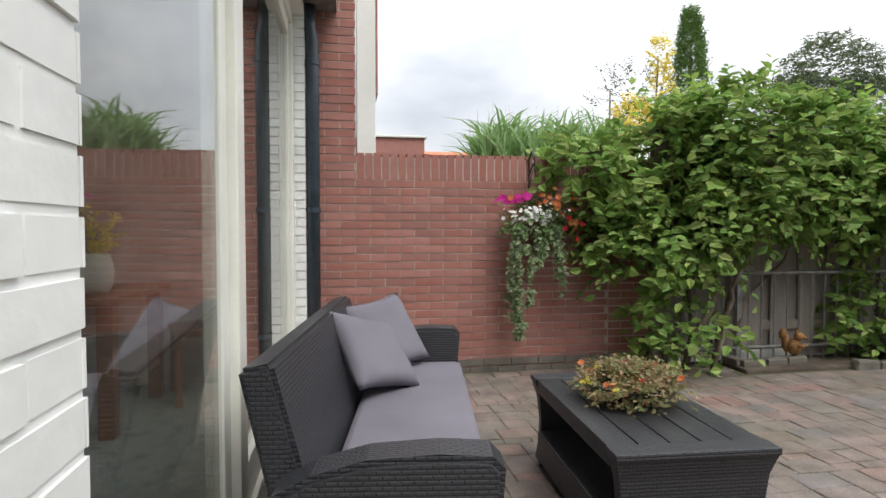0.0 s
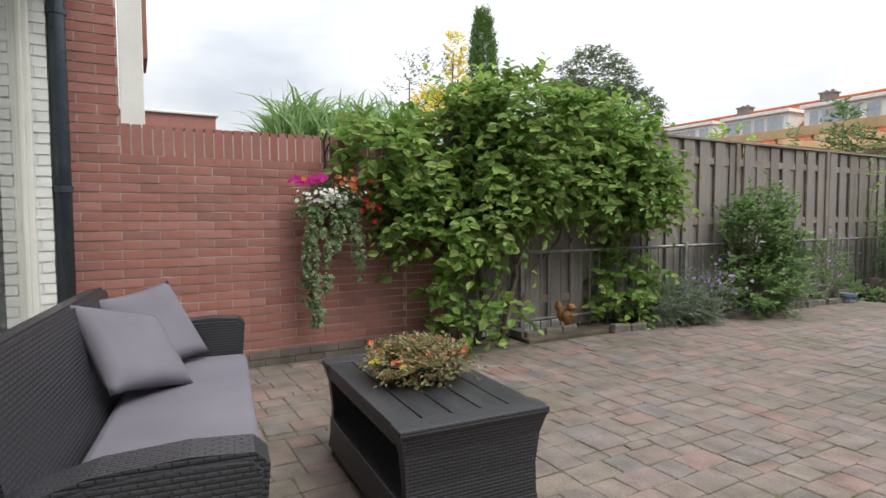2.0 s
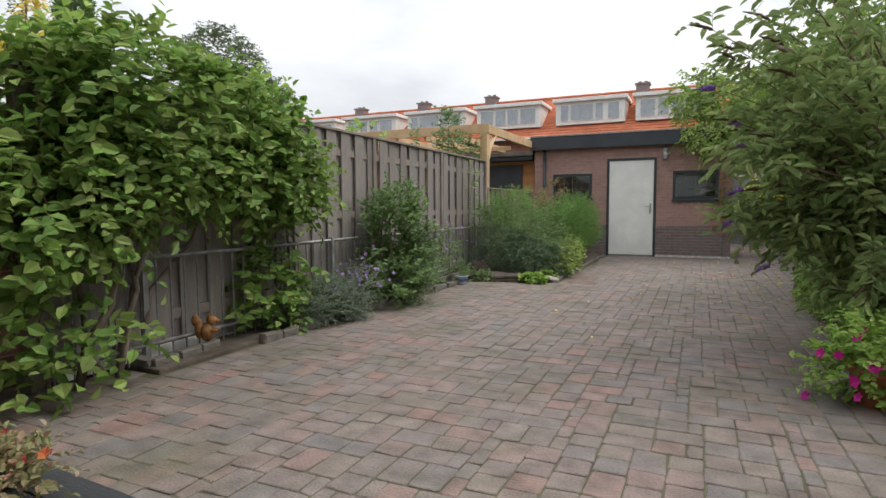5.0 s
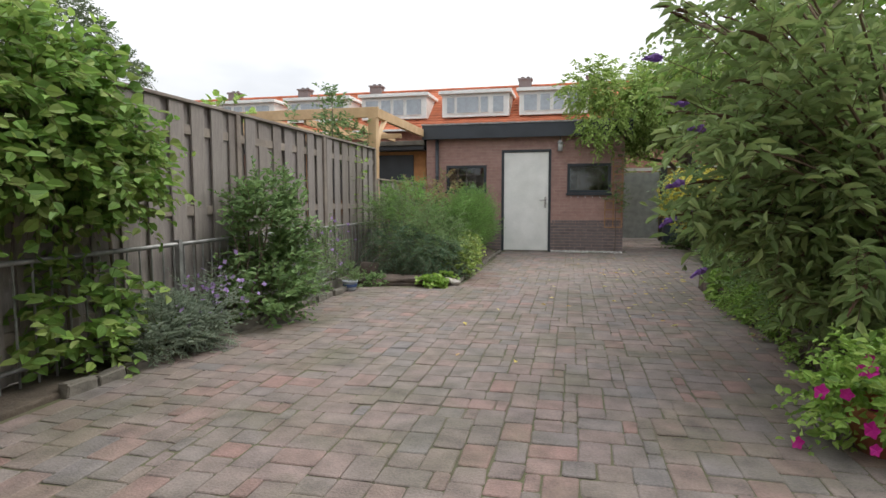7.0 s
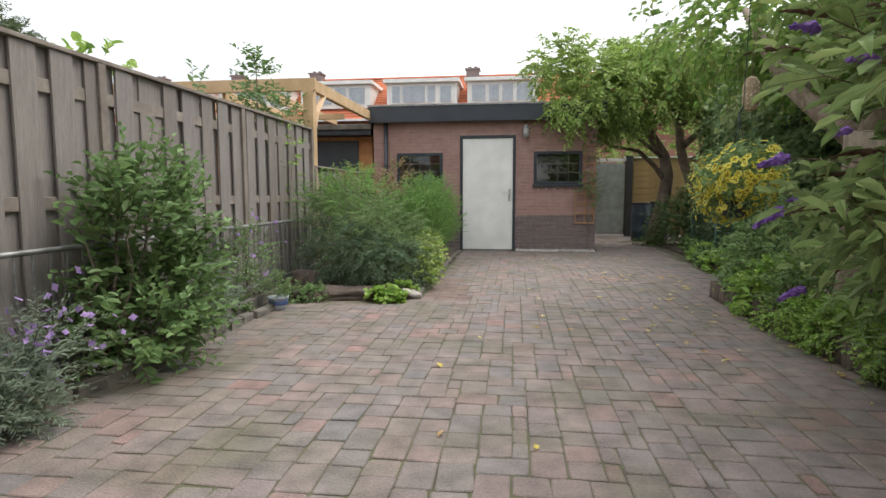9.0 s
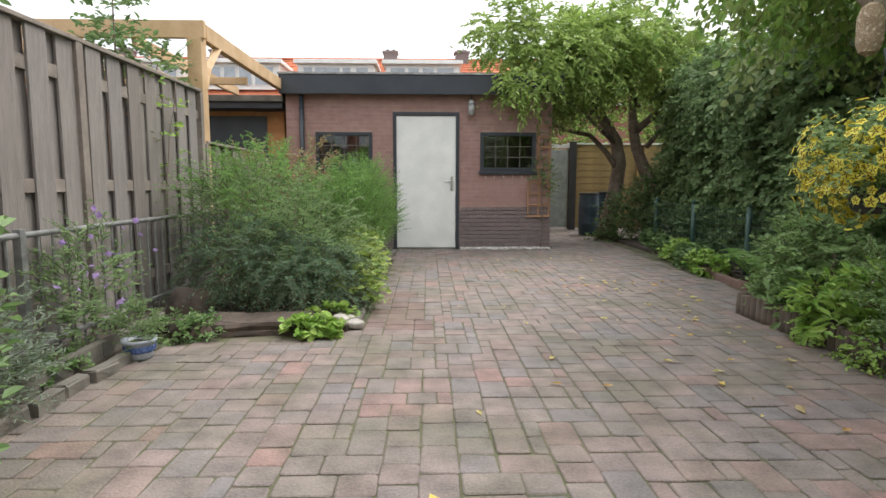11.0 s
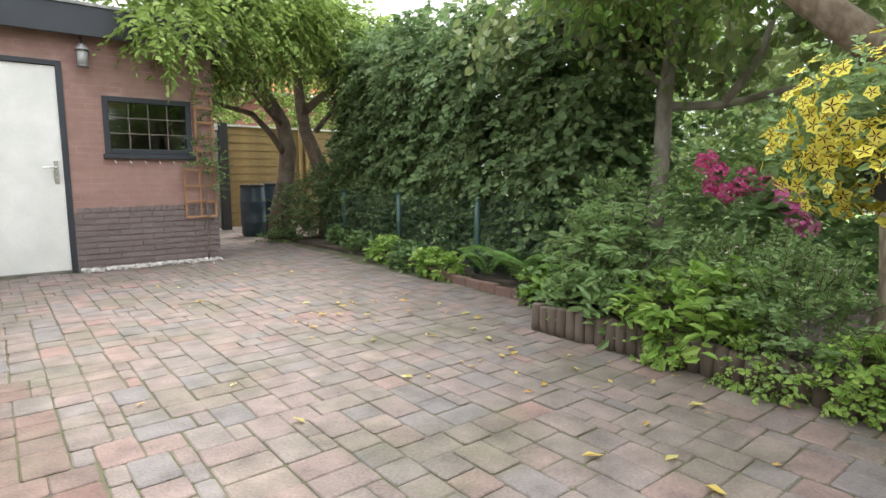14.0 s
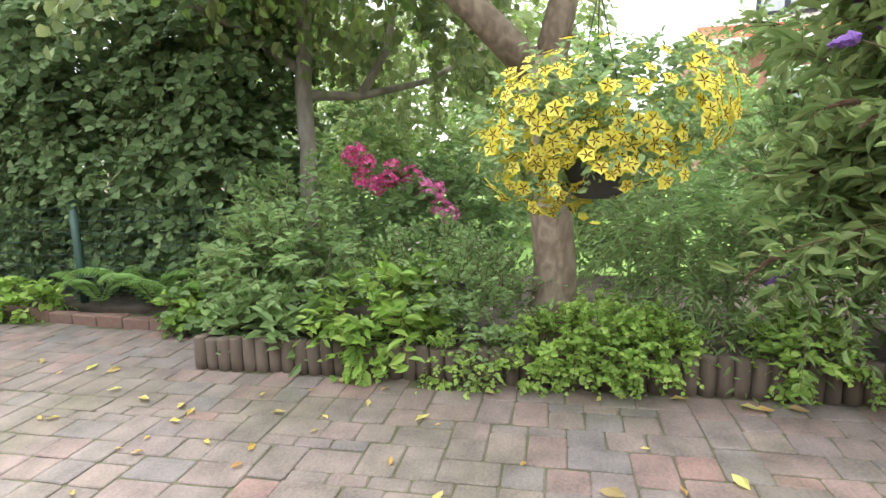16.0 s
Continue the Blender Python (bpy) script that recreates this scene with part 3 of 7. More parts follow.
wall_w = tagged(finish("wall_west", boxes(((-4.30, -0.062, -0.05), (-4.086, 2.9, 1.66)), ((-4.30, -2.0, -0.05), (-4.086, -0.063, 3.3))), M_MORTAR),
                "weathered red brick garden wall with a soldier course on top", "wall", kind="structure")
soldier = bpy.data.meshes.new("soldier_brick")
bm = boxes(((-0.105, -0.026, 0), (0.022, 0.026, 0.198)))
bm.to_mesh(soldier)
bm.free()
soldier.materials.append(M_BRICK_OB)

# neighbour's white corner post over the wall, with its eave
post = thing("corner_post", "white painted corner post of the neighbouring house above the wall", "post", pose(-4.2, 0.01, 1.66))
part("post_body", boxes(((-0.09, -0.065, 0), (0.09, 0.075, 1.9)), bevel=0.006), M_WHITE, post)
part("eave_board", boxes(((-0.75, -0.02, 0.55), (-0.28, 0.115, 1.9)), bevel=0.01), M_FARBRICK, post, "brown barge board behind the post")

# ---- house facade ----
wall_s = tagged(finish("wall_south", boxes(((-0.472, -0.72, -0.05), (3.2, -0.4245, 3.2)), ((-4.09, -0.72, -0.05), (-3.955, -0.4245, 3.2)), ((-3.955, -0.72, 2.62), (-0.472, -0.4245, 3.2))), M_WHITE_BRICK),
                "white painted brick house facade", "wall", kind="structure")
for sx0, sx1, zz0, cc in ((-0.47, 3.2, 0.0, 42), (-4.085, -3.955, 0.0, 42)):
    brick_mesh("brickwork", -0.430, sx0 + 0.001, sx1, zz0, cc + 8, 0.0632, M_WHITE_BRICK, wall_s, axis="x", depth=0.018)
brick_mesh("brickwork", -0.472, -0.69, -0.421, 0.0, 50, 0.0632, M_WHITE_BRICK, wall_s, axis="y", depth=0.006)
brick_mesh("brickwork", -3.951, -0.70, -0.421, 0.0, 50, 0.0632, M_WHITE_BRICK, wall_s, axis="y", depth=0.014)

window_1 = thing("window_1", "large cream framed glass garden door with a deep bottom rail", "window", pose(0, -0.548, 0), kind="structure")
part("frame", boxes(((-0.56, -0.05, 0.02), (-0.476, 0.05, 2.62)), ((-1.86, -0.05, 0.02), (-1.73, 0.06, 2.62)), ((-1.73, -0.05, 2.53), (-0.56, 0.05, 2.62)), ((-1.73, -0.05, 0.02), (-0.56, 0.05, 0.06)), bevel=0.006), M_CREAM, window_1)
part("sash", boxes(((-0.66, -0.03, 0.06), (-0.565, 0.03, 2.53)), ((-1.725, -0.03, 0.06), (-1.63, 0.03, 2.53)), ((-1.63, -0.03, 2.43), (-0.66, 0.03, 2.53)), ((-1.63, -0.03, 0.06), (-0.66, 0.03, 0.23)), bevel=0.006), M_CREAM, window_1)
pane = part("pane", boxes(((-0.486, -0.004, 0.23), (0.486, 0.004, 2.43))), M_GLASS, window_1)
pane.matrix_basis = pose(-1.145, 0.0, 0, 0, 0, -2.0)  # pane turned 2 degrees to swing the reeds into its reflection
pane.visible_shadow = False
window_2 = thing("window_2", "cream framed glass panel beside the garden door", "window", pose(0, -0.548, 0), kind="structure")
part("frame", boxes(((-3.94, -0.05, 0.02), (-3.86, 0.05, 2.62)), ((-3.86, -0.05, 2.53), (-1.86, 0.05, 2.62)), ((-3.86, -0.05, 0.02), (-1.86, 0.05, 0.06)), bevel=0.006), M_CREAM, window_2)
part("sash", boxes(((-1.98, -0.03, 0.06), (-1.865, 0.03, 2.53)), ((-3.855, -0.03, 0.06), (-3.80, 0.025, 2.53)), ((-3.80, -0.03, 2.43), (-1.98, 0.03, 2.53)), ((-3.80, -0.03, 0.06), (-1.98, 0.03, 0.23)), bevel=0.006), M_CREAM, window_2)
part("pane", boxes(((-3.80, -0.006, 0.23), (-1.98, 0.006, 2.43))), M_GLASS, window_2).visible_shadow = False

tagged(finish("threshold", boxes(((-3.95, -0.70, -0.02), (-0.48, -0.47, 0.015)), bevel=0.008), M_STONE), "dark stone threshold under the glass doors", "threshold", kind="structure")

downpipe = thing("downpipe", "dark blue grey drainpipe with brackets in the corner of the wall", "drainpipe", pose(-3.985, -0.37, 0))
bm = bmesh.new()
tube(bm, [(0, 0, 0.0), (0, 0, 2.45), (0.0, -0.02, 2.55), (0, -0.02, 2.72)], 0.047, 16)
part("pipe", bm, M_PIPE, downpipe, smooth=True)
for z in (0.35, 1.25, 2.3):
    bm = bmesh.new()
    lathe(bm, [(0.050, -0.02), (0.055, -0.018), (0.055, 0.018), (0.050, 0.02)], 16, (0, 0, z))
    box(bm, (-0.09, -0.012, z - 0.012), (-0.045, 0.012, z + 0.012))
    part("bracket", bm, M_PIPE, downpipe)
gutter = thing("roof_gutter", "grey roof gutter box along the top of the facade", "gutter", pose(0, -0.3, 2.70))
part("trough", boxes(((-4.08, -0.13, 0.0), (3.2, 0.10, 0.012)), ((-4.08, 0.088, 0.0), (3.2, 0.10, 0.13)), ((-4.08, -0.13, 0.0), (3.2, -0.118, 0.13))), M_GALV, gutter)

# room behind the glass
tagged(finish("room_floor", boxes(((-4.09, -4.6, -0.05), (3.2, -0.72, 0.012))), material("patterned_floor_tile", [(0.14, 0.17, 0.18), (0.34, 0.34, 0.31), (0.20, 0.24, 0.25)], rough=0.45, vary="noise", scale=9, bump=0.05)), "patterned grey blue tiled floor inside the house", "floor", kind="structure")
# The unseen back opening is added to bring daylight into the room.
tagged(finish("room_wall", boxes(((-4.29, -4.75, -0.05), (3.4, -4.6, 0.4)), ((-4.29, -4.75, 2.6), (3.4, -4.6, 2.7)), ((-4.29, -4.75, 0.4), (-3.9, -4.6, 2.6)), ((2.5, -4.75, 0.4), (3.4, -4.6, 2.6)), ((3.2, -4.6, -0.05), (3.4, -0.43, 3.2)), ((-4.29, -4.6, -0.05), (-4.10, -2.0, 2.7))), M_ROOM), "plain grey plastered walls of the room inside, with an added unseen back opening", "wall", kind="structure")
tagged(finish("ceiling", boxes(((-4.3, -4.75, 2.7), (3.4, -0.45, 2.85))), M_ROOM), "plain plastered ceiling of the room inside", "ceiling", kind="structure")
tagged(finish("house_upper_wall", boxes(((-4.09, -0.72, 3.2), (3.4, -0.45, 6.0))), M_FARBRICK), "brick upper storey of the house", "wall", kind="structure")

# ---- shed ----
SY = 13.42
D0, D1, DZ = -2.29, -1.355, 2.10
HOLES = [(-2.345, -1.30, -0.1, 2.155), (-3.55, -2.67, 1.29, 1.84), (-0.97, -0.09, 1.24, 1.845)]
bm = boxes(((-4.0, SY + 0.0065, -0.05), (-3.55, SY + 0.22, 2.45)), ((-3.55, SY + 0.0065, -0.05), (-2.67, SY + 0.22, 1.29)), ((-3.55, SY + 0.0065, 1.84), (-2.67, SY + 0.22, 2.45)),
           ((-2.67, SY + 0.0065, -0.05), (-2.345, SY + 0.22, 2.45)), ((-2.345, SY + 0.0065, 2.155), (-1.30, SY + 0.22, 2.45)), ((-1.30, SY + 0.0065, -0.05), (-0.97, SY + 0.22, 2.45)),
           ((-0.97, SY + 0.0065, -0.05), (-0.09, SY + 0.22, 1.24)), ((-0.97, SY + 0.0065, 1.845), (-0.09, SY + 0.22, 2.45)), ((-0.09, SY + 0.0065, -0.05), (0.165, SY + 0.22, 2.45)),
           ((-4.0, SY + 0.22, -0.05), (-3.8, SY + 4.0, 2.45)), ((-0.035, SY + 0.22, -0.05), (0.165, SY + 4.0, 2.45)), ((-4.0, SY + 4.0, -0.05), (0.165, SY + 4.2, 2.45)))
shed_wall = tagged(finish("wall_north", bm, M_SHED_MORTAR), "brown brick shed wall with a grey brick plinth", "wall", kind="structure")
brick_mesh("brickwork", SY + 0.017, -4.0, 0.165, 0.68, 28, 0.0632, M_SHED_BRICK, shed_wall, axis="x", holes=HOLES, depth=0.026)
brick_mesh("plinth", SY + 0.012, -4.0, 0.165, -0.01, 10, 0.0632, M_PLINTH, shed_wall, axis="x", holes=HOLES, depth=0.036, label="grey brick plinth")
brick_mesh("plinth_cap", SY + 0.010, -4.0, 0.165, 0.622, 1, 0.058, M_PLINTH, shed_wall, axis="x", holes=HOLES, depth=0.04, length=0.052)
roof = thing("shed_roof", "flat shed roof with a deep anthracite fascia", "roof", pose(0, SY, 2.40), kind="structure")
part("fascia", boxes(((-4.06, -0.16, 0.0), (0.30, -0.135, 0.29)), ((-4.06, -0.135, 0.0), (-4.035, 4.25, 0.29)), ((0.275, -0.135, 0.0), (0.30, 4.25, 0.29)), bevel=0.004), M_DARK, roof)
part("edge_trim", boxes(((-4.075, -0.175, 0.291), (0.315, -0.10, 0.325)), bevel=0.004), M_GALV, roof, "pale metal roof edge trim")
part("deck", boxes(((-4.03, -0.13, 0.05), (0.27, 4.25, 0.27))), M_FELT, roof)

door_1 = thing("door_1", "plain white shed door in a dark frame, closed", "door", pose(0, SY, 0), kind="structure")
part("frame", boxes(((-2.343, -0.012, 0.0), (D0 - 0.002, 0.10, 2.153)), ((D1 + 0.002, -0.012, 0.0), (-1.302, 0.10, 2.153)), ((D0 - 0.002, -0.012, DZ + 0.003), (D1 + 0.002, 0.10, 2.153)), bevel=0.004), M_DARK, door_1)
leaf = part("door_leaf", boxes(((D0, 0.012, 0.025), (D1, 0.055, DZ)), bevel=0.003), M_WHITE, door_1)
bm = boxes(((-1.435, -0.0, 0.93), (-1.395, 0.0115, 1.16)), bevel=0.003)
tube(bm, [(-1.415, 0.005, 1.09), (-1.415, -0.05, 1.09), (-1.44, -0.055, 1.09), (-1.53, -0.055, 1.088)], 0.010, 8)
part("handle", bm, M_STEEL, leaf, "steel lever handle on a long plate")
part("threshold", boxes(((D0, -0.03, -0.02), (D1, 0.10, 0.022)), bevel=0.004), M_STONE, door_1)


def shed_window(name, x0, x1, z0, z1, label, bars):
    w = thing(name, label, "window", pose((x0 + x1) / 2, SY, z0), kind="structure")
    hw, h = (x1 - x0) / 2, z1 - z0
    t = 0.055
    part("frame", boxes(((-hw, -0.014, 0), (-hw + t, 0.07, h)), ((hw - t, -0.014, 0), (hw, 0.07, h)), ((-hw + t, -0.014, h - t), (hw - t, 0.07, h)), ((-hw + t, -0.014, 0), (hw - t, 0.07, t)), bevel=0.004), M_DARK, w)
    part("pane", boxes(((-hw + t, 0.03, t), (hw - t, 0.036, h - t))), M_GLASS_FAR, w)
    for k in range(1, bars):
        x = -hw + t + (2 * hw - 2 * t) * k / bars
        part("glazing_bar", boxes(((x - 0.0045, 0.018, t), (x + 0.0045, 0.029, h - t))), M_PLINTH, w)
    for k in (1, 2):
        z = t + (h - 2 * t) * k / 3
        part("glazing_bar", boxes(((-hw + t, 0.014, z - 0.0045), (hw - t, 0.0178, z + 0.0045))), M_PLINTH, w)
    sill = part("sill", boxes(((-hw - 0.02, -0.05, -0.05), (hw + 0.02, 0.02, -0.004)), bevel=0.004), M_DARK, w)
    return w


shed_window("window_3", -3.55, -2.67, 1.29, 1.84, "dark framed leaded shed window", 4)
shed_window("window_4", -0.97, -0.09, 1.24, 1.845, "dark framed leaded shed window with a sill", 4)
# ---- fence on the west side ----
def board_mesh(h, w=0.170, t=0.018):
    bm = boxes(((-t / 2, -w / 2, 0), (t / 2, w / 2, h)), bevel=0.003)
    for v in bm.verts:
        if v.co.z > h * 0.5:
            v.co.z += random.uniform(-0.004, 0.004)
    me = bpy.data.meshes.new("board")
    bm.to_mesh(me)
    bm.free()
    me.materials.append(M_FENCE)
    return me


def fence_run(name, label, x, y0, y1, height, pitch=0.27, cap=True):
    root = thing(name, label, "fence", pose(x, (y0 + y1) / 2, 0), kind="structure")
    m = board_mesh(height - 0.06)
    n = int((y1 - y0) / pitch)
    mid = (y0 + y1) / 2
    for i in range(n + 1):
        for k, dx in ((0, 0.0145), (0.5, -0.0145)):
            y = y0 + (i + k) * pitch + 0.07
            if y > y1 - 0.05:
                continue
            ob = new("board", m)
            ob.parent = root
            ob.location = (dx, y - mid, 0.03)
            ob.rotation_euler = (random.uniform(-0.004, 0.004), random.uniform(-0.006, 0.006), 0)
    for z in (0.3, height * 0.52, height - 0.25):
        part("rail", boxes(((-0.018, y0 - mid, z - 0.04), (0.018, y1 - mid, z + 0.04)), bevel=0.004), M_FENCE_JOIN, root)
    if cap:
        part("capping", boxes(((-0.05, y0 - mid, height - 0.028), (0.05, y1 - mid, height)), bevel=0.005), M_FENCE_JOIN, root)
    k = 0
    y = y0
    while y <= y1 + 0.01:
        part("post", boxes(((-0.033, y - mid - 0.035, 0), (0.048, y - mid + 0.035, height - 0.029)), bevel=0.005), M_FENCE_JOIN, root)
        y += (y1 - y0) / round((y1 - y0) / 1.85)
    return root


fence_run("fence_tall", "tall weathered grey hit and miss board fence", -4.06, 2.35, 10.15, 1.95)
fence_run("fence_low", "lower weathered grey board fence running to the shed", -4.06, 10.25, 13.35, 1.46)

railing = thing("metal_railing", "low galvanised picket railing in front of the board fence", "railing", pose(-3.93, 2.4, 0))
for y in (0.62, 2.82, 5.02, 7.2):
    part("post", boxes(((-0.022, y - 0.022, 0), (0.022, y + 0.022, 0.79)), bevel=0.004), M_GALV, railing)
for z in (0.755, 0.14):
    bm = bmesh.new()
    tube(bm, [(0, 0, z), (0, 7.6, z)], 0.017, 8)
    part("rail", bm, M_GALV, railing, smooth=True)
bm = bmesh.new()
tube(bm, [(0, 0, 0.02), (0, 0, 0.755)], 0.0075, 6)
pick = part("picket", bm, M_GALV, railing)
for i in range(1, 64):
    o = new("picket", pick.data)
    o.parent = railing
    o.location = (0, 0.12 * i, 0)

# ---- pergola and orange neighbour shed beyond the fence ----
pergola = thing("pergola", "new pine pergola of the neighbours rising behind the fence", "pergola", pose(-4.1, 10.3, 0))
part("post", boxes(((-0.07, -0.07, 0), (0.07, 0.07, 2.46)), bevel=0.006), M_PINE, pergola)
part("post", boxes(((-3.57, -0.07, 0), (-3.43, 0.07, 2.46)), bevel=0.006), M_PINE, pergola)
part("beam", boxes(((-4.0, -0.06, 2.46), (0.10, 0.0, 2.63)), bevel=0.006), M_PINE, pergola)
part("beam", boxes(((0.0, 0.072, 2.46), (0.08, 3.05, 2.62)), bevel=0.006), M_PINE, pergola)
for i in range(1, 6):
    part("rafter", boxes(((-0.02 - 0.62 * i, 0.002, 2.38), (0.03 - 0.62 * i, 3.05, 2.50)), bevel=0.005), M_PINE, pergola)
part("cross_rafter", boxes(((-3.9, 1.55, 2.29), (-0.0, 1.60, 2.379)), bevel=0.005), M_PINE, pergola)
bm = bmesh.new()
tube(bm, [(0.03, 0.05, 1.98), (0.03, 0.16, 2.2), (0.04, 0.45, 2.47)], 0.05, 4)
part("brace", bm, M_PINE, pergola)
nshed = thing("neighbour_shed", "orange rendered neighbour shed with a dark eave", "shed", pose(-6.3, 13.8, 0))
part("wall", boxes(((-2.2, 0, 0), (2.18, 3.0, 2.20)), bevel=0.01), M_ORANGE_RENDER, nshed)
part("eave", boxes(((-2.4, -0.35, 2.201), (2.24, 3.2, 2.30)), bevel=0.01), M_DARK, nshed)
part("roof_deck", boxes(((-2.42, -0.40, 2.301), (2.26, 3.2, 2.40)), bevel=0.01), M_STONE, nshed, "grey weathered flat roof edge")
part("window", boxes(((-0.6, -0.03, 1.1), (1.90, -0.002, 2.12)), bevel=0.005), M_DARK, nshed)

# ---- beds, edging ----
def stone_block(name, size, mat, seed, rough=0.004):
    r = random.Random(seed)
    bm = boxes(((-size[0] / 2, -size[1] / 2, 0), (size[0] / 2, size[1] / 2, size[2])), bevel=min(size) * 0.12)
    for v in bm.verts:
        v.co += Vector((r.uniform(-rough, rough), r.uniform(-rough, rough), r.uniform(-rough, rough) if v.co.z > 0.01 else 0))
    me = bpy.data.meshes.new(name)
    bm.to_mesh(me)
    bm.free()
    me.materials.append(mat)
    return me


def boulder(name, label, at, size, mat, seed, turn=0, group=""):
    bm = bmesh.new()
    bmesh.ops.create_icosphere(bm, subdivisions=3, radius=1.0)
    for v in bm.verts:
        k = 1 + 0.22 * noise.noise(v.co * 1.3 + Vector((seed * 3.1, 0, 0))) + 0.08 * noise.noise(v.co * 3.5 + Vector((seed, 5, 0)))
        v.co = Vector((v.co.x * size[0] * k, v.co.y * size[1] * k, (v.co.z * size[2] * k)))
    ob = finish(name, bm, mat, smooth=True)
    ob.matrix_basis = pose(at[0], at[1], at[2], 0, 0, turn)
    return tagged(ob, label, "stone", group)


tagged(finish("bed_soil_west", boxes(((-4.05, 2.9, -0.04), (-3.66, 8.3, 0.03)), ((-4.05, 8.3, -0.04), (-2.36, 13.35, 0.05)), bevel=0.015), M_SOIL), "dark soil of the planting bed along the fence", "soil", kind="structure")
tagged(finish("bed_soil_east", boxes(((0.77, 2.5, -0.04), (2.6, 8.78, 0.12)), ((1.36, 8.79, -0.04), (2.6, 9.8, 0.04)), ((1.62, 9.81, -0.04), (3.0, 14.9, 0.04)), bevel=0.015), M_SOIL), "dark soil of the raised planting bed", "soil", kind="structure")

palisade = thing("log_edging", "brown half round log palisade edging the raised bed", "edging", pose(0.735, 8.84, 0))
logs = []
for k in range(4):
    bm = bmesh.new()
    lathe(bm, [(0.035, -0.03), (0.0365, 0.05), (0.036, 0.153 + 0.005 * k), (0.033, 0.160 + 0.005 * k), (0.012, 0.162 + 0.005 * k)], 10)
    me = bpy.data.meshes.new("log")
    bm.to_mesh(me)
    bm.free()
    me.polygons.foreach_set("use_smooth", [True] * len(me.polygons))
    me.materials.append(M_LOG)
    logs.append(me)
for i in range(66):
    o = new("log", logs[random.randrange(4)])
    o.parent = palisade
    o.location = (random.uniform(-0.006, 0.006), -0.07 * i, random.uniform(-0.008, 0.003))
    o.rotation_euler = (random.uniform(-0.03, 0.03), random.uniform(-0.03, 0.03), random.uniform(0, 6))
for i in range(1, 9):
    o = new("log", logs[random.randrange(4)])
    o.parent = palisade
    o.location = (0.07 * i, 0.006 * i, random.uniform(-0.012, 0.004))

border = thing("brick_border", "row of old bricks edging the bed beside the hedge", "edging", pose(1.27, 8.95, 0))
bmesh_block = stone_block("brick", (0.075, 0.205, 0.085), material("old_border_brick", [(0.16, 0.10, 0.08), (0.21, 0.13, 0.10)], rough=0.9, vary="object", scale=12, bump=0.5), 3)
for i in range(26):
    o = new("brick", bmesh_block)
    o.parent = border
    y = 0.1 + 0.215 * i
    o.location = (0.012 * i + 0.0011 * i * i, y, -0.015 + random.uniform(-0.01, 0.01))
    o.rotation_euler = (0, 0, -0.06 - 0.008 * i + random.uniform(-0.03, 0.03))

edge_mesh = [stone_block("block", (0.075, 0.20, 0.085), M_STONE, k, 0.006) for k in range(3)]
edging = thing("stone_edging", "grey concrete blocks edging the bed along the fence", "edging", pose(-3.68, 3.9, 0))
for i in range(19):
    y = 0.05 + 0.215 * i + random.uniform(-0.01, 0.01)
    if 0.75 < y < 0.95:
        continue
    o = new("block", edge_mesh[i % 3])
    o.parent = edging
    o.location = (0.04 + 0.006 * i + random.uniform(-0.012, 0.012), y, -0.02 + random.uniform(-0.012, 0.012))
    o.rotation_euler = (random.uniform(-0.05, 0.05), 0, random.uniform(-0.08, 0.08))
box_edge = thing("stone_edging", "small square of grey kerb blocks at the fence foot", "edging", pose(-3.86, 3.2, 0))
for x, y, r in ((0.08, -0.16, 0), (0.06, 0.06, 0.12), (0.03, 0.27, 0.16), (-0.02, -0.25, 1.57), (-0.13, -0.25, 1.57)):
    o = new("block", edge_mesh[1])
    o.parent = box_edge
    o.location, o.rotation_euler = (x, y, -0.005), (0, 0, r)
east_bed = thing("stone_edging", "stones edging the planted corner beside the shed", "edging", pose(-2.33, 8.6, 0))
for i in range(21):
    o = new("block", edge_mesh[i % 3])
    o.parent = east_bed
    o.location, o.rotation_euler = (random.uniform(-0.015, 0.015), 0.215 * i, -0.045), (0, 0, random.uniform(-0.06, 0.06))

def slab(at, outline, thick, turn, tilt, seed):
    """A split slab of rock: an uneven outline in two stepped layers with chipped edges."""
    r = random.Random(seed)
    bm = bmesh.new()
    for z0, z1, k, dx in ((0.0, thick * 0.55, 1.0, 0.0), (thick * 0.52, thick, 0.86, r.uniform(-0.03, 0.03))):
        rings = []
        for z, s in ((z0, k), (z0 + (z1 - z0) * 0.6, k * 1.01), (z1, k * 0.955)):
            rings.append([bm.verts.new((x * s + dx + r.uniform(-0.008, 0.008), y * s + r.uniform(-0.008, 0.008), z + r.uniform(-0.005, 0.006))) for x, y in outline])
        for a, b in zip(rings, rings[1:]):
            for i in range(len(a)):
                bm.faces.new((a[i], a[(i + 1) % len(a)], b[(i + 1) % len(a)], b[i]))
        bm.faces.new(rings[0][::-1])
        bmesh.ops.poke(bm, faces=[bm.faces.new(rings[-1])])
    bmesh.ops.recalc_face_normals(bm, faces=bm.faces)
    o = tagged(finish("slab_rock", bm, M_DARKROCK), "flat brown slab of rock edging the planted bed", "rock", "bed rocks")
    o.matrix_basis = pose(*at, tilt, 0, turn)


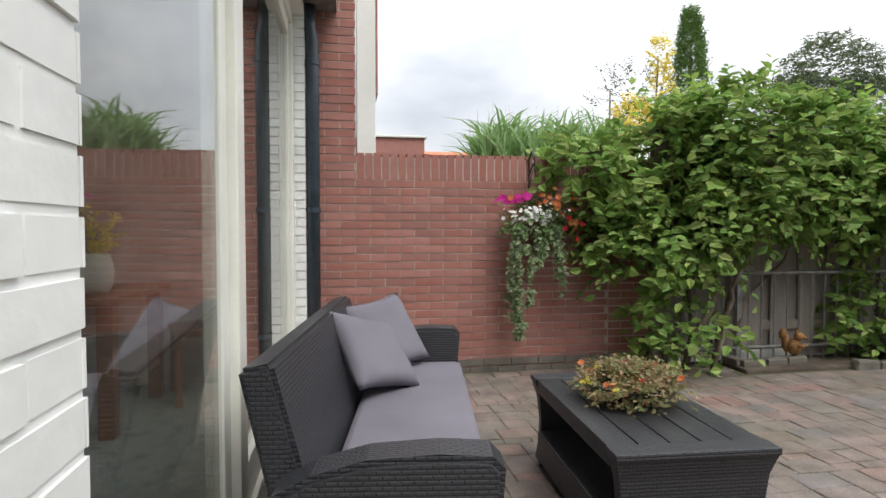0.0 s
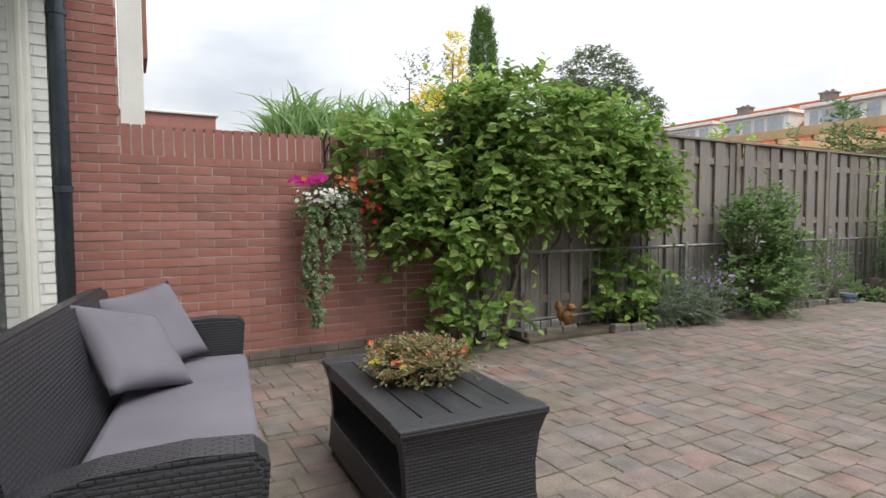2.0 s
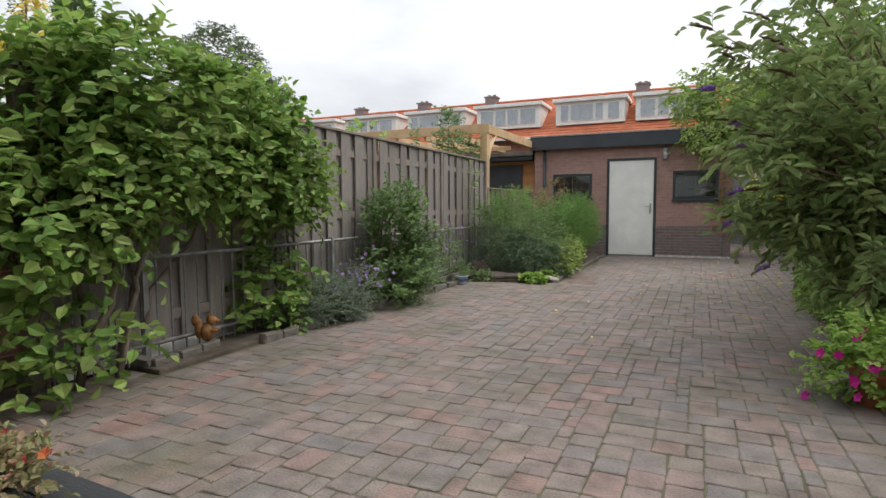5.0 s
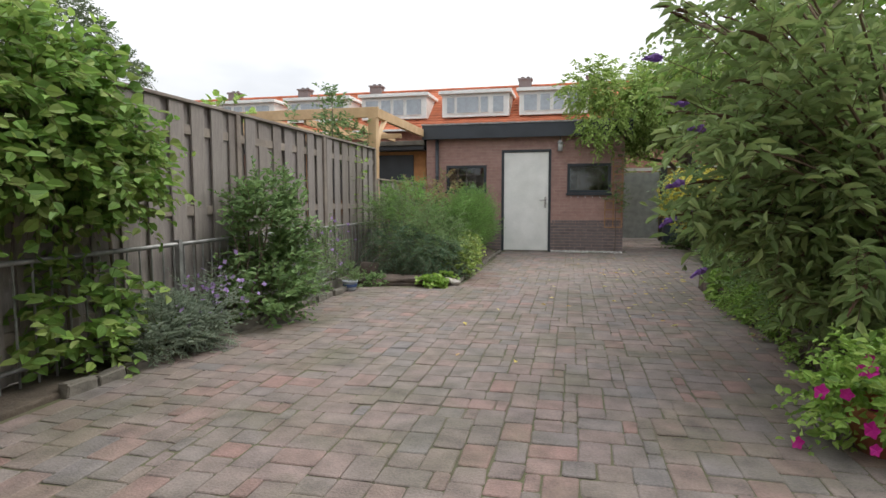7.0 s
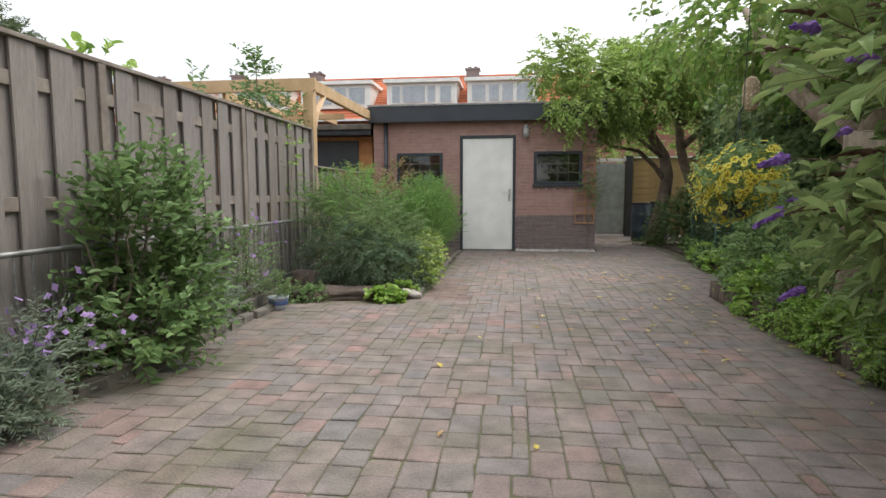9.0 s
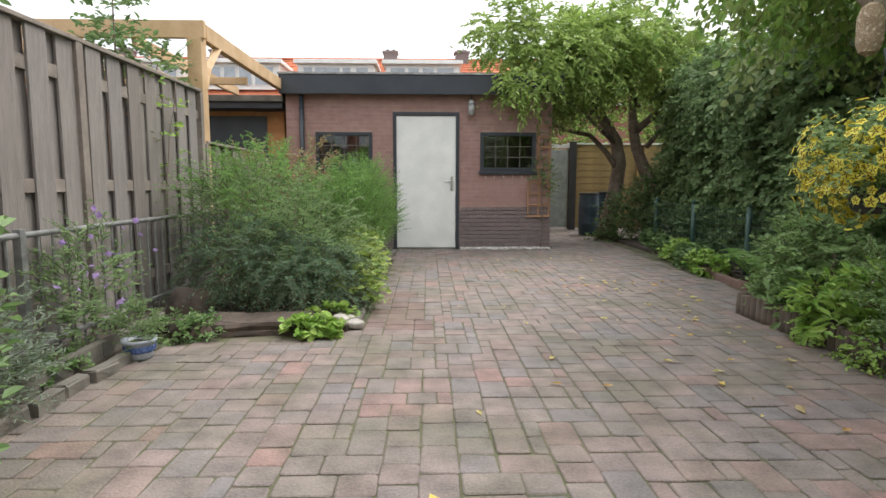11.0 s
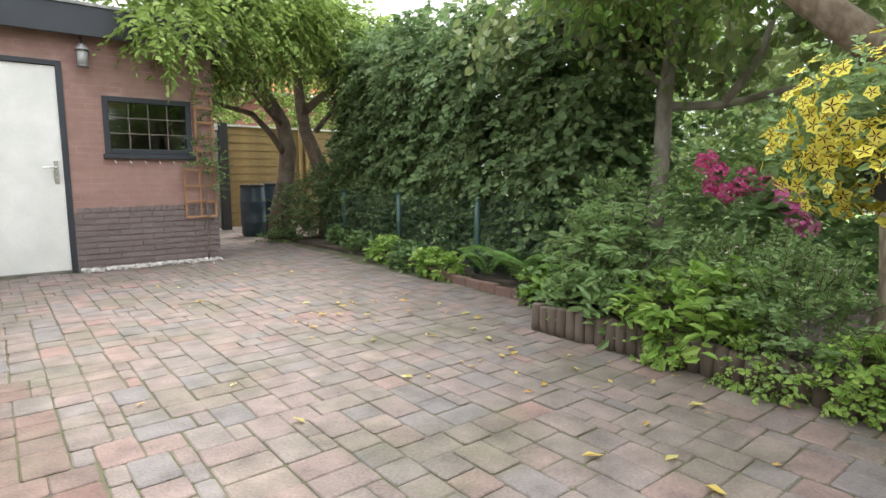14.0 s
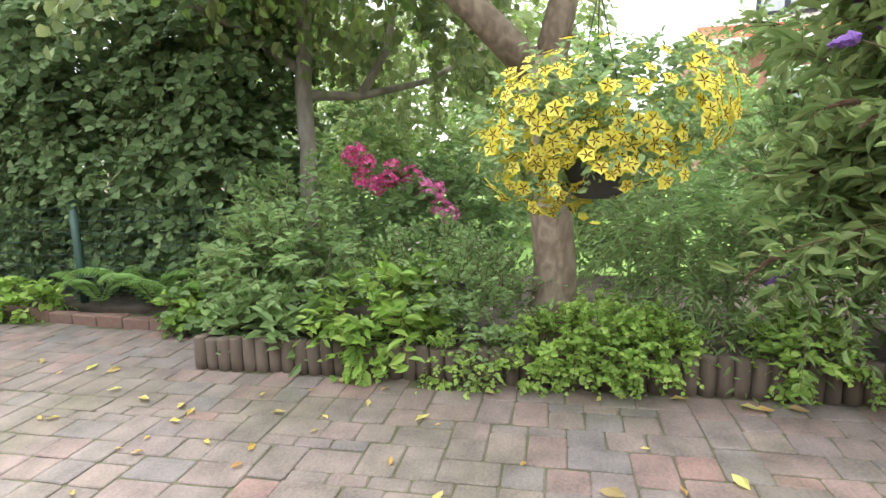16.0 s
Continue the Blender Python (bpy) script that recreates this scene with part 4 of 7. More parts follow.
slab((-2.82, 8.36, -0.02), [(-0.44, -0.10), (-0.27, -0.15), (-0.05, -0.13), (0.20, -0.16), (0.38, -0.11), (0.46, 0.0), (0.36, 0.14), (0.08, 0.17), (-0.2, 0.15), (-0.4, 0.09)], 0.115, 3, 5, 1)
slab((-3.22, 8.33, -0.02), [(-0.27, -0.06), (-0.16, -0.15), (0.06, -0.14), (0.22, -0.08), (0.26, 0.06), (0.1, 0.15), (-0.14, 0.13)], 0.12, -8, 9, 2)
boulder("slab_rock", "lumpy brown rock at the bed front", (-3.38, 8.22, 0.03), (0.17, 0.12, 0.075), M_DARKROCK, 4, 12, "bed rocks")
boulder("slab_rock", "grey brown rock beside the pale stones", (-2.46, 8.40, 0.035), (0.075, 0.06, 0.05), M_STONE, 9, 50, "bed rocks")
boulder("slab_rock", "upright brown rock among the bed plants", (-3.62, 8.75, 0.08), (0.19, 0.13, 0.17), M_DARKROCK, 3, 30, "bed rocks")
for i, (x, y, s) in enumerate(((-2.32, 8.38, 0.060), (-2.44, 8.47, 0.07), (-2.38, 8.56, 0.05), (-2.5, 8.38, 0.05))):
    boulder("pale_stone", "rounded pale stone at the corner of the bed", (x, y, s * 0.6), (s * 1.15, s * 0.85, s * 0.6), M_ROCK, 5 + i, i * 40, "pale stones")
boulder("sill_ornament", "small white ornament on the shed window sill", (-2.98, SY + 0.125, 1.36), (0.085, 0.045, 0.08), M_WHITE, 12, 10, "")
plank = tagged(finish("pale_plank", boxes(((-0.012, -0.6, 0.0), (0.012, 0.6, 0.07)), bevel=0.003), M_WHITE), "pale plank at the foot of the fence", "plank")
plank.matrix_basis = pose(-4.0, 3.05, 0.03, 0, 0, 2)

# fox figure
bm = bmesh.new()
for c, s in (((0, 0, 0.075), (0.05, 0.055, 0.075)), ((0, 0.035, 0.165), (0.034, 0.042, 0.036)), ((0, 0.075, 0.16), (0.016, 0.02, 0.016)), ((0.018, 0.02, 0.205), (0.009, 0.008, 0.02)), ((-0.018, 0.02, 0.205), (0.009, 0.008, 0.02)),
             ((0, -0.06, 0.10), (0.032, 0.035, 0.08)), ((0, -0.085, 0.165), (0.03, 0.032, 0.05)), ((0.03, 0.06, 0.09), (0.014, 0.03, 0.014)), ((-0.03, 0.06, 0.09), (0.014, 0.03, 0.014))):
    bmesh.ops.create_icosphere(bm, subdivisions=2, radius=1.0, matrix=Matrix.LocRotScale(c, None, s))
fox = tagged(finish("fox_statue", bm, M_RUST, smooth=True), "small orange brown sitting fox statue by the railing", "statue")
fox.matrix_basis = pose(-3.835, 3.47, 0.078, 0, 0, -60)

kerb = tagged(finish("kerb", boxes(((-3.72, 6.85, -0.03), (-3.665, 7.64, 0.125)), ((-3.725, 7.65, -0.03), (-3.67, 8.42, 0.12)), bevel=0.008), M_STONE), "mossy grey concrete kerb board along the bed", "kerb", kind="structure")

# blue and white flower pot
pot = thing("flower_pot", "small white and blue glazed pot on the paving", "pot", pose(-3.5, 7.72, 0.0))
bm = bmesh.new()
lathe(bm, [(0.06, 0), (0.075, 0.02), (0.088, 0.10), (0.098, 0.105), (0.098, 0.122), (0.085, 0.122), (0.08, 0.09)], 28)
part("body", bm, material("glazed_white", [(0.42, 0.46, 0.52), (0.50, 0.53, 0.58)], rough=0.25, vary="noise", scale=14, bump=0.02), pot, smooth=True)
bm = bmesh.new()
lathe(bm, [(0.0835, 0.045), (0.0855, 0.047), (0.0905, 0.080), (0.0895, 0.082)], 28)
part("band", bm, material("cobalt_band", [(0.05, 0.09, 0.24), (0.10, 0.15, 0.32)], rough=0.25, vary="noise", scale=30, bump=0.0), pot, "blue painted band", smooth=True)
part("soil", boxes(((-0.055, -0.055, 0.06), (0.055, 0.055, 0.10))), M_SOIL, pot)

# white gravel along the shed
rng = np.random.default_rng(4)
n = 900
C = np.stack([rng.uniform(-1.28, 0.15, n), SY - 0.02 - np.abs(rng.normal(0, 0.07, n)), rng.uniform(0.0, 0.03, n)], 1)
octa = np.array([(1, 0, 0), (-1, 0, 0), (0, 1, 0), (0, -1, 0), (0, 0, 1), (0, 0, -1)], float)
of = np.array([(0, 2, 4), (2, 1, 4), (1, 3, 4), (3, 0, 4), (2, 0, 5), (1, 2, 5), (3, 1, 5), (0, 3, 5)])
Vg = C[:, None, :] + octa[None] * rng.uniform(0.008, 0.022, (n, 6, 1))
quads("gravel", Vg.reshape(-1, 3), (of[None] + (np.arange(n) * 6)[:, None, None]).reshape(-1, 3), material("white_gravel", [(0.55, 0.53, 0.49), (0.38, 0.36, 0.33), (0.66, 0.64, 0.60)], rough=0.85, vary="island"))
tagged(bpy.data.objects["gravel"], "strip of loose pale gravel at the shed foot", "gravel", kind="stuff")

# ---- sofa set ----
def face_map(ob):
    me = ob.data
    lay = me.uv_layers.new(name="face_map")
    for p in me.polygons:
        a = max(range(3), key=lambda i: abs(p.normal[i]))
        for li in p.loop_indices:
            c = me.vertices[me.loops[li].vertex_index].co
            lay.data[li].uv = (c.y, c.z) if a == 0 else (c.x, c.z) if a == 1 else (c.y, c.x)
    return ob


def extrude_profile(bm, pts, x0, x1, bevel=0.012):
    """A closed (y, z) outline drawn out along x."""
    a = [bm.verts.new((x0, y, z)) for y, z in pts]
    f = bm.faces.new(a)
    g = bmesh.ops.extrude_face_region(bm, geom=[f])
    vs = [e for e in g["geom"] if isinstance(e, bmesh.types.BMVert)]
    bmesh.ops.translate(bm, verts=vs, vec=(x1 - x0, 0, 0))
    bmesh.ops.recalc_face_normals(bm, faces=bm.faces)
    if bevel:
        es = [e for e in bm.edges if len(e.link_faces) == 2 and e.calc_face_angle(0) > 0.9]
        bmesh.ops.bevel(bm, geom=es, offset=bevel, segments=2, affect="EDGES")
    return bm


def pillow_mesh(w, h, t, seed, pinch=0.12, sag=0.0):
    r = random.Random(seed)
    bm = bmesh.new()
    n = 14
    top, bot = {}, {}
    for i in range(n + 1):
        for j in range(n + 1):
            u, v = 2 * i / n - 1, 2 * j / n - 1
            k = 1 - pinch * ((1 - v * v) * abs(u) ** 4)
            k2 = 1 - pinch * ((1 - u * u) * abs(v) ** 4)
            z = t * ((1 - u ** 4) * (1 - v ** 4)) ** 0.55
            z += 0.012 * noise.noise(Vector((u * 1.6 + seed, v * 1.6, 0))) * (1 - u ** 4) * (1 - v ** 4)
            x, y = u * w / 2 * k, v * h / 2 * k2
            y -= sag * ((1 - u) / 2 * (1 + v) / 2) ** 1.0
            top[i, j] = bm.verts.new((x, y, z))
            edge = i in (0, n) or j in (0, n)
            bot[i, j] = top[i, j] if edge else bm.verts.new((x, y, -z * 0.8))
    for i in range(n):
        for j in range(n):
            bm.faces.new((top[i, j], top[i + 1, j], top[i + 1, j + 1], top[i, j + 1]))
            bm.faces.new((bot[i, j], bot[i, j + 1], bot[i + 1, j + 1], bot[i + 1, j]))
    return bm


sofa = thing("garden_sofa", "black wicker garden sofa in front of the glass doors", "sofa", pose(-2.02, -0.03, 0, 0, 0, -8))
face_map(part("base", boxes(((-0.776, -0.10, 0.06), (0.776, 0.335, 0.295)), bevel=0.015), M_WICKER, sofa))
bm = bmesh.new()
extrude_profile(bm, [(-0.135, 0.06), (-0.06, 0.06), (-0.075, 0.30), (-0.205, 0.772), (-0.295, 0.755)], -0.755, 0.755, 0.014)
face_map(part("backrest", bm, M_WICKER, sofa))
arm = [(-0.14, 0.05), (0.335, 0.05), (0.375, 0.555), (0.345, 0.585), (0.22, 0.592), (0.05, 0.580), (-0.08, 0.545), (-0.185, 0.49)]
for x0, x1 in ((0.777, 0.914), (-0.914, -0.777)):
    bm = bmesh.new()
    extrude_profile(bm, arm, x0, x1, 0.016)
    face_map(part("armrest", bm, M_WICKER, sofa))
for x in (-0.845, 0.845):
    for y in (-0.10, 0.28):
        part("foot", boxes(((x - 0.025, y - 0.025, 0), (x + 0.025, y + 0.025, 0.06)), bevel=0.004), M_SLAT, sofa)
seat = tagged(finish("seat_cushion", boxes(((-0.77, -0.085, 0.0), (0.77, 0.38, 0.122)), bevel=0.034), M_CUSHION, smooth=True), "grey fabric seat cushion on the garden sofa", "cushion")
for v in seat.data.vertices:
    v.co.z += 0.008 * noise.noise(v.co * 4)
seat.matrix_basis = pose(-2.02, -0.03, 0.298, 0, 0, -8)
for k, (x, y, z, rx, ry, rz) in enumerate(((-2.278, -0.03, 0.593, 130, 14, -37), (-2.645, 0.052, 0.593, 122.5, -7.4, -55))):
    pil = tagged(finish("pillow", pillow_mesh(0.395, 0.395, 0.062, k + 1, pinch=0.10, sag=(0.05, 0.0)[k]), M_CUSHION, smooth=True), "grey scatter pillow leaning on the sofa back", "pillow", "sofa pillows")
    pil.matrix_basis = pose(x, y, z, rx, 0, rz) @ pose(0, 0, 0, 0, 0, ry)

table = thing("coffee_table", "low black wicker table with slatted top and open shelf", "table", pose(-1.88, 0.965, 0, 0, 0, -3.5))
L2, W2, H2 = 0.49, 0.265, 0.42
for sx in (-1, 1):
    bm = bmesh.new()
    prof = [(0, 0.03), (-0.012, 0.12), (-0.014, 0.22), (-0.004, 0.33), (0.02, 0.415)]
    ring = []
    for off, z in prof:
        ring.append([bm.verts.new(p) for p in ((sx * (L2 - 0.02 + off), -W2 - off + 0.01, z), (sx * (L2 - 0.02 + off), W2 + off - 0.01, z), (sx * (L2 - 0.075), W2 + off - 0.01, z), (sx * (L2 - 0.075), -W2 - off + 0.01, z))])
    for a, b in zip(ring, ring[1:]):
        for k in range(4):
            bm.faces.new((a[k], a[(k + 1) % 4], b[(k + 1) % 4], b[k]))
    bm.faces.new(ring[0]); bm.faces.new(ring[-1])
    bmesh.ops.recalc_face_normals(bm, faces=bm.faces)
    face_map(part("end_panel", bm, M_WICKER, table))
    face_map(part("top_border", boxes(((sx * (L2 - 0.085), -W2 - 0.01, 0.398), (sx * (L2 + 0.004), W2 + 0.01, 0.424)), bevel=0.008), M_WICKER, table))
face_map(part("shelf", boxes(((-L2 + 0.075, -W2 + 0.005, 0.04), (L2 - 0.075, W2 - 0.005, 0.175)), bevel=0.008), M_WICKER, table))
for y in (-W2 + 0.002, W2 - 0.03):
    face_map(part("side_rail", boxes(((-L2 + 0.075, y, 0.355), (L2 - 0.075, y + 0.028, 0.398)), bevel=0.004), M_WICKER, table))
sw = (2 * W2 + 0.01) / 5
for k in range(5):
    y = -W2 - 0.005 + k * sw
    part("slat", boxes(((-L2 + 0.088, y + 0.003, 0.400), (L2 - 0.088, y + sw - 0.003, 0.421)), bevel=0.003), M_SLAT, table)
for x in (-L2 + 0.05, L2 - 0.05):
    for y in (-W2 + 0.04, W2 - 0.04):
        part("foot", boxes(((x - 0.02, y - 0.02, 0), (x + 0.02, y + 0.02, 0.032)), bevel=0.003), M_SLAT, table)

# ---- lantern, downpipe, trellis on the shed ----
lantern = thing("wall_lantern", "galvanised wall lantern beside the shed door", "lantern", pose(-1.12, SY - 0.09, 2.10))
bm = bmesh.new()
lathe(bm, [(0.052, 0.0), (0.058, 0.008), (0.058, 0.02), (0.05, 0.024)], 16)
part("base", bm, M_GALV, lantern)
bm = bmesh.new()
lathe(bm, [(0.066, 0.165), (0.066, 0.175), (0.03, 0.225), (0.012, 0.232)], 16)
part("hood", bm, M_GALV, lantern)
bm = bmesh.new()
lathe(bm, [(0.046, 0.024), (0.05, 0.09), (0.046, 0.165)], 16)
part("lamp_glass", bm, M_LAMPGLASS, lantern, smooth=True)
bm = bmesh.new()
tube(bm, [(0, 0, 0.23), (0, 0.0, 0.29), (0, 0.04, 0.31), (0, 0.088, 0.30)], 0.009, 8)
part("bracket", bm, M_DARK, lantern)
pipe2 = thing("downpipe", "anthracite drainpipe on the shed front", "drainpipe", pose(-3.75, SY - 0.05, 0))
bm = bmesh.new()
tube(bm, [(0, 0, 0.0), (0, 0, 2.4)], 0.038, 12)
part("pipe", bm, M_DARK, pipe2, smooth=True)
for z in (0.5, 1.6, 2.2):
    bm = bmesh.new()
    lathe(bm, [(0.040, -0.015), (0.044, -0.012), (0.044, 0.012), (0.040, 0.015)], 12, (0, 0, z))
    part("bracket", bm, M_DARK, pipe2)


def trellis(x0, x1, z0, z1, nx, nz):
    t = thing("trellis", "orange brown wooden trellis fixed to the shed wall", "trellis", pose(x0, SY - 0.03, z0), "wall trellises")
    for i in range(nx):
        x = (x1 - x0) * i / (nx - 1)
        part("upright", boxes(((x - 0.011, -0.008, 0), (x + 0.011, 0.004, z1 - z0)), bevel=0.002), M_TRELLIS, t)
    for j in range(nz):
        z = 0.01 + (z1 - z0 - 0.02) * j / (nz - 1)
        part("crossbar", boxes(((-0.011, -0.02, z - 0.011), (x1 - x0 + 0.011, -0.0085, z + 0.011)), bevel=0.002), M_TRELLIS, t)


trellis(-0.20, 0.13, 0.52, 1.08, 3, 4)
trellis(-0.05, 0.13, 1.12, 1.95, 2, 6)
hooks = thing("hook_rail", "row of small white hooks under the shed window", "hooks", pose(-0.53, SY - 0.012, 1.17))
for i in range(6):
    bm = bmesh.new()
    tube(bm, [(-0.36 + 0.145 * i, 0.01, 0.0), (-0.36 + 0.145 * i, -0.02, -0.005), (-0.35 + 0.145 * i, -0.03, -0.03)], 0.005, 6)
    part("hook", bm, M_WHITE, hooks)

# ---- corner beyond the shed ----
gate = thing("door_2", "pale grey garden gate in the back corner, closed", "gate", pose(0.2, 17.3, 0), kind="structure")
# Gate paint darkened: the fruit tree's shade is put into the colour.
part("leaf", boxes(((0.0, 0.0, 0.06), (1.2, 0.045, 1.82)), bevel=0.005), material("shaded_grey_green_paint", [(0.30, 0.33, 0.31), (0.35, 0.38, 0.36)], rough=0.5, vary="noise", bump=0.05), gate)
part("lintel", boxes(((-0.02, 0.0, 1.86), (1.24, 0.06, 1.94))), M_WHITE, gate)
part("post", boxes(((1.22, -0.04, 0), (1.38, 0.1, 2.0)), bevel=0.005), M_FELT, gate, "dark gate post")
fence_y = thing("fence_yellow", "yellow stained horizontal board fence in the corner", "fence", pose(1.38, 17.34, 0), kind="structure")
slope = bpy.data.meshes.new("board")
bm = boxes(((0, -0.012, 0), (4.2, 0.012, 0.142)), bevel=0.004)
for v in bm.verts:
    v.co.y += (v.co.z - 0.07) * 0.09
bm.to_mesh(slope)
bm.free()
slope.materials.append(M_YELLOW_WOOD)
for j in range(13):
    o = new("board", slope)
    o.parent = fence_y
    o.location = (0, 0, 0.05 + 0.145 * j)
for x in (0.1, 1.6, 1.75, 3.3):
    part("post", boxes(((x, -0.075, 0), (x + 0.07, -0.022, 1.98)), bevel=0.004), M_YELLOW_WOOD, fence_y)
part("top_rail", boxes(((0, -0.05, 1.94), (4.2, 0.03, 1.97)), bevel=0.004), M_WHITE, fence_y)
for k, (x, y, h) in enumerate(((1.5, 15.9, 0.86), (1.95, 16.1, 0.88))):
    b = thing("water_barrel", "blue plastic water barrel with ribs", "barrel", pose(x, y, 0), "water barrels")
    bm = bmesh.new()
    lathe(bm, [(0.17, 0), (0.19, 0.03), (0.205, 0.25 * h), (0.215, 0.27 * h), (0.205, 0.30 * h), (0.205, 0.64 * h), (0.215, 0.67 * h), (0.205, 0.70 * h), (0.19, 0.95 * h), (0.175, h)], 28)
    part("body", bm, M_BARREL, b, smooth=True)
    bm = bmesh.new()
    lathe(bm, [(0.195, 0.955 * h), (0.2, 0.965 * h), (0.2, h), (0.19, h + 0.01)], 28)
    part("lid", bm, M_FELT, b, "black lid")

# wire fence with green posts
wire = thing("wire_fence", "low green plastic coated wire mesh fence", "fence", pose(1.62, 9.0, 0))
for i, y in enumerate((0.0, 1.5, 3.0, 4.5)):
    bm = bmesh.new()
    tube(bm, [(0.10 * i, y, 0), (0.10 * i, y, 0.78)], 0.03, 10)
    lathe(bm, [(0.033, 0.78), (0.033, 0.80), (0.02, 0.815)], 10, (0.10 * i, y, 0))
    part("post", bm, M_GREENMETAL, wire, smooth=True)
bm = bmesh.new()
for k in range(9):
    z = 0.06 + 0.085 * k
    tube(bm, [(0, 0, z), (0.36, 5.4, z)], 0.0022, 4, caps=False)
for k in range(70):
    y = 5.4 * k / 69
    tube(bm, [(0.36 * y / 5.4, y, 0.05), (0.36 * y / 5.4, y, 0.76)], 0.002, 4, caps=False)
part("wire_mesh", bm, M_GREENMETAL, wire, "green wire grid")

# closing fence on the east side, out of view
tagged(finish("wall_east", boxes(((2.9, -0.4, -0.05), (2.95, 4.2, 1.8))), M_FENCE_JOIN), "plain board fence closing the east side", "fence", kind="structure")
sheet("lawn", 3.0, -2, 16, 16, -0.02, M_LAWN, "neighbour's green lawn beyond the bed", category="lawn")

# furniture inside the room
dining = thing("dining_table", "brown wooden dining table behind the glass", "table", pose(-3.4, -1.75, 0))
part("tabletop", boxes(((-0.45, -0.75, 0.72), (0.45, 0.45, 0.76)), bevel=0.006), M_WOOD_BROWN, dining)
for x in (-0.38, 0.38):
    for y in (-0.67, 0.37):
        part("leg", boxes(((x - 0.04, y - 0.04, 0.012), (x + 0.04, y + 0.04, 0.72)), bevel=0.005), M_WOOD_BROWN, dining)
chair = thing("dining_chair", "dark brown dining chair at the table", "chair", pose(-3.75, -1.05, 0.012, 0, 0, 200))
part("seat", boxes(((-0.22, -0.22, 0.43), (0.22, 0.22, 0.47)), bevel=0.012), M_WOOD_BROWN, chair)
part("backrest", boxes(((-0.21, -0.225, 0.5), (0.21, -0.19, 0.98)), bevel=0.012), M_WOOD_BROWN, chair)
for x in (-0.19, 0.19):
    for y in (-0.19, 0.19):
        part("leg", boxes(((x - 0.02, y - 0.02, 0), (x + 0.02, y + 0.02, 0.43)), bevel=0.003), M_WOOD_BROWN, chair)
vase = thing("vase", "pale vase with a yellow flowering plant on the table", "vase", pose(-3.22, -1.5, 0.76))
bm = bmesh.new()
lathe(bm, [(0.05, 0), (0.075, 0.04), (0.085, 0.12), (0.07, 0.19), (0.06, 0.22)], 24)
part("body", bm, M_CREAM, vase, smooth=True)
rng = np.random.default_rng(61)
Pv = np.tile(np.array([[0, 0, 0.2]]), (14, 1)) + rng.normal(0, 0.02, (14, 3))
lv, lf, tv, tf = sprays(Pv, rng.normal(0, 0.35, (14, 3)) + np.array([0, 0, 1.0]), rng, length=0.32, leaves=7, size=0.08, width=0.4)
quads("foliage", lv, lf, L_GOLD, vase)

# ---- plants ----
def flowers(parent, C, N, mat, radius, seed, count=5, width=0.9, name="blossom", origin=(0, 0, 0), cup=0.25):
    v, f = petals(C - np.array(origin), N, np.random.default_rng(seed), radius, count, width, cup)
    return quads(name, v, f, mat, parent)


def blades(P, D, rng, length, width, bend=0.5):
    """Long arching blades of grass in three pieces each."""
    n = len(P)
    D = unit(D)
    L = (length * rng.uniform(0.6, 1.2, n))[:, None]
    side = unit(np.cross(D, rng.normal(size=(n, 3))))
    out = unit(np.stack([D[:, 0], D[:, 1], np.zeros(n)], 1) + 1e-3)
    rows = []
    for t, w in ((0, 0.7), (0.35, 1.0), (0.7, 0.75), (1.0, 0.05)):
        c = P + D * L * t + (out * 0.6 - np.array([0, 0, 1.0])) * L * bend * t ** 2.4
        rows += [c - side * width * w / 2, c + side * width * w / 2]
    V = np.stack(rows, 1)
    q = np.array([[0, 1, 3, 2], [2, 3, 5, 4], [4, 5, 7, 6]])
    return V.reshape(-1, 3), ((np.arange(n) * 8)[:, None, None] + q[None]).reshape(-1, 4)


def fern(at, seed, n=11, length=0.55):
    rng = np.random.default_rng(seed)
    root = thing("fern", "fresh green fern with arching fronds", "fern", pose(*at), "ferns")
    for k in range(n):
        a = 2 * math.pi * k / n + rng.uniform(-0.3, 0.3)
        d = np.array([math.cos(a), math.sin(a), 0])
        steps = 26
        t = (np.arange(steps) + 1) / steps
        L = length * rng.uniform(0.75, 1.15)
        C = d[None] * (L * t * 0.9)[:, None] + np.array([0, 0, 1.0])[None] * (L * (1.45 * t - 1.0 * t ** 2))[:, None]
        tang = unit(d[None] + np.array([0, 0, 1.0]) * (0.9 - 1.7 * t)[:, None])
        side = np.cross(tang, np.array([0, 0, 1.0]))
        s = 0.105 * L / 0.5 * np.sin(np.pi * np.clip(t * 0.9 + 0.12, 0, 1)) ** 0.8
        P = np.concatenate([C, C])
        D = np.concatenate([side + tang * 0.45, -side + tang * 0.45])
        N = np.tile(np.array([[0, 0, 1.0]]), (2 * steps, 1)) + rng.normal(0, 0.1, (2 * steps, 3))
        v, f = leaf_mesh(P, D, N, np.concatenate([s, s]), 0.17)
        rib = bmesh.new()
        tube(rib, [(0, 0, -.03)] + [tuple(c) for c in C[::3]], .0035, 4)
        blade = part("frond", rib, M_STEM, root)
        quads("pinnae", v, f, L_PLUME, blade)["kind"] = "stuff"
    return root


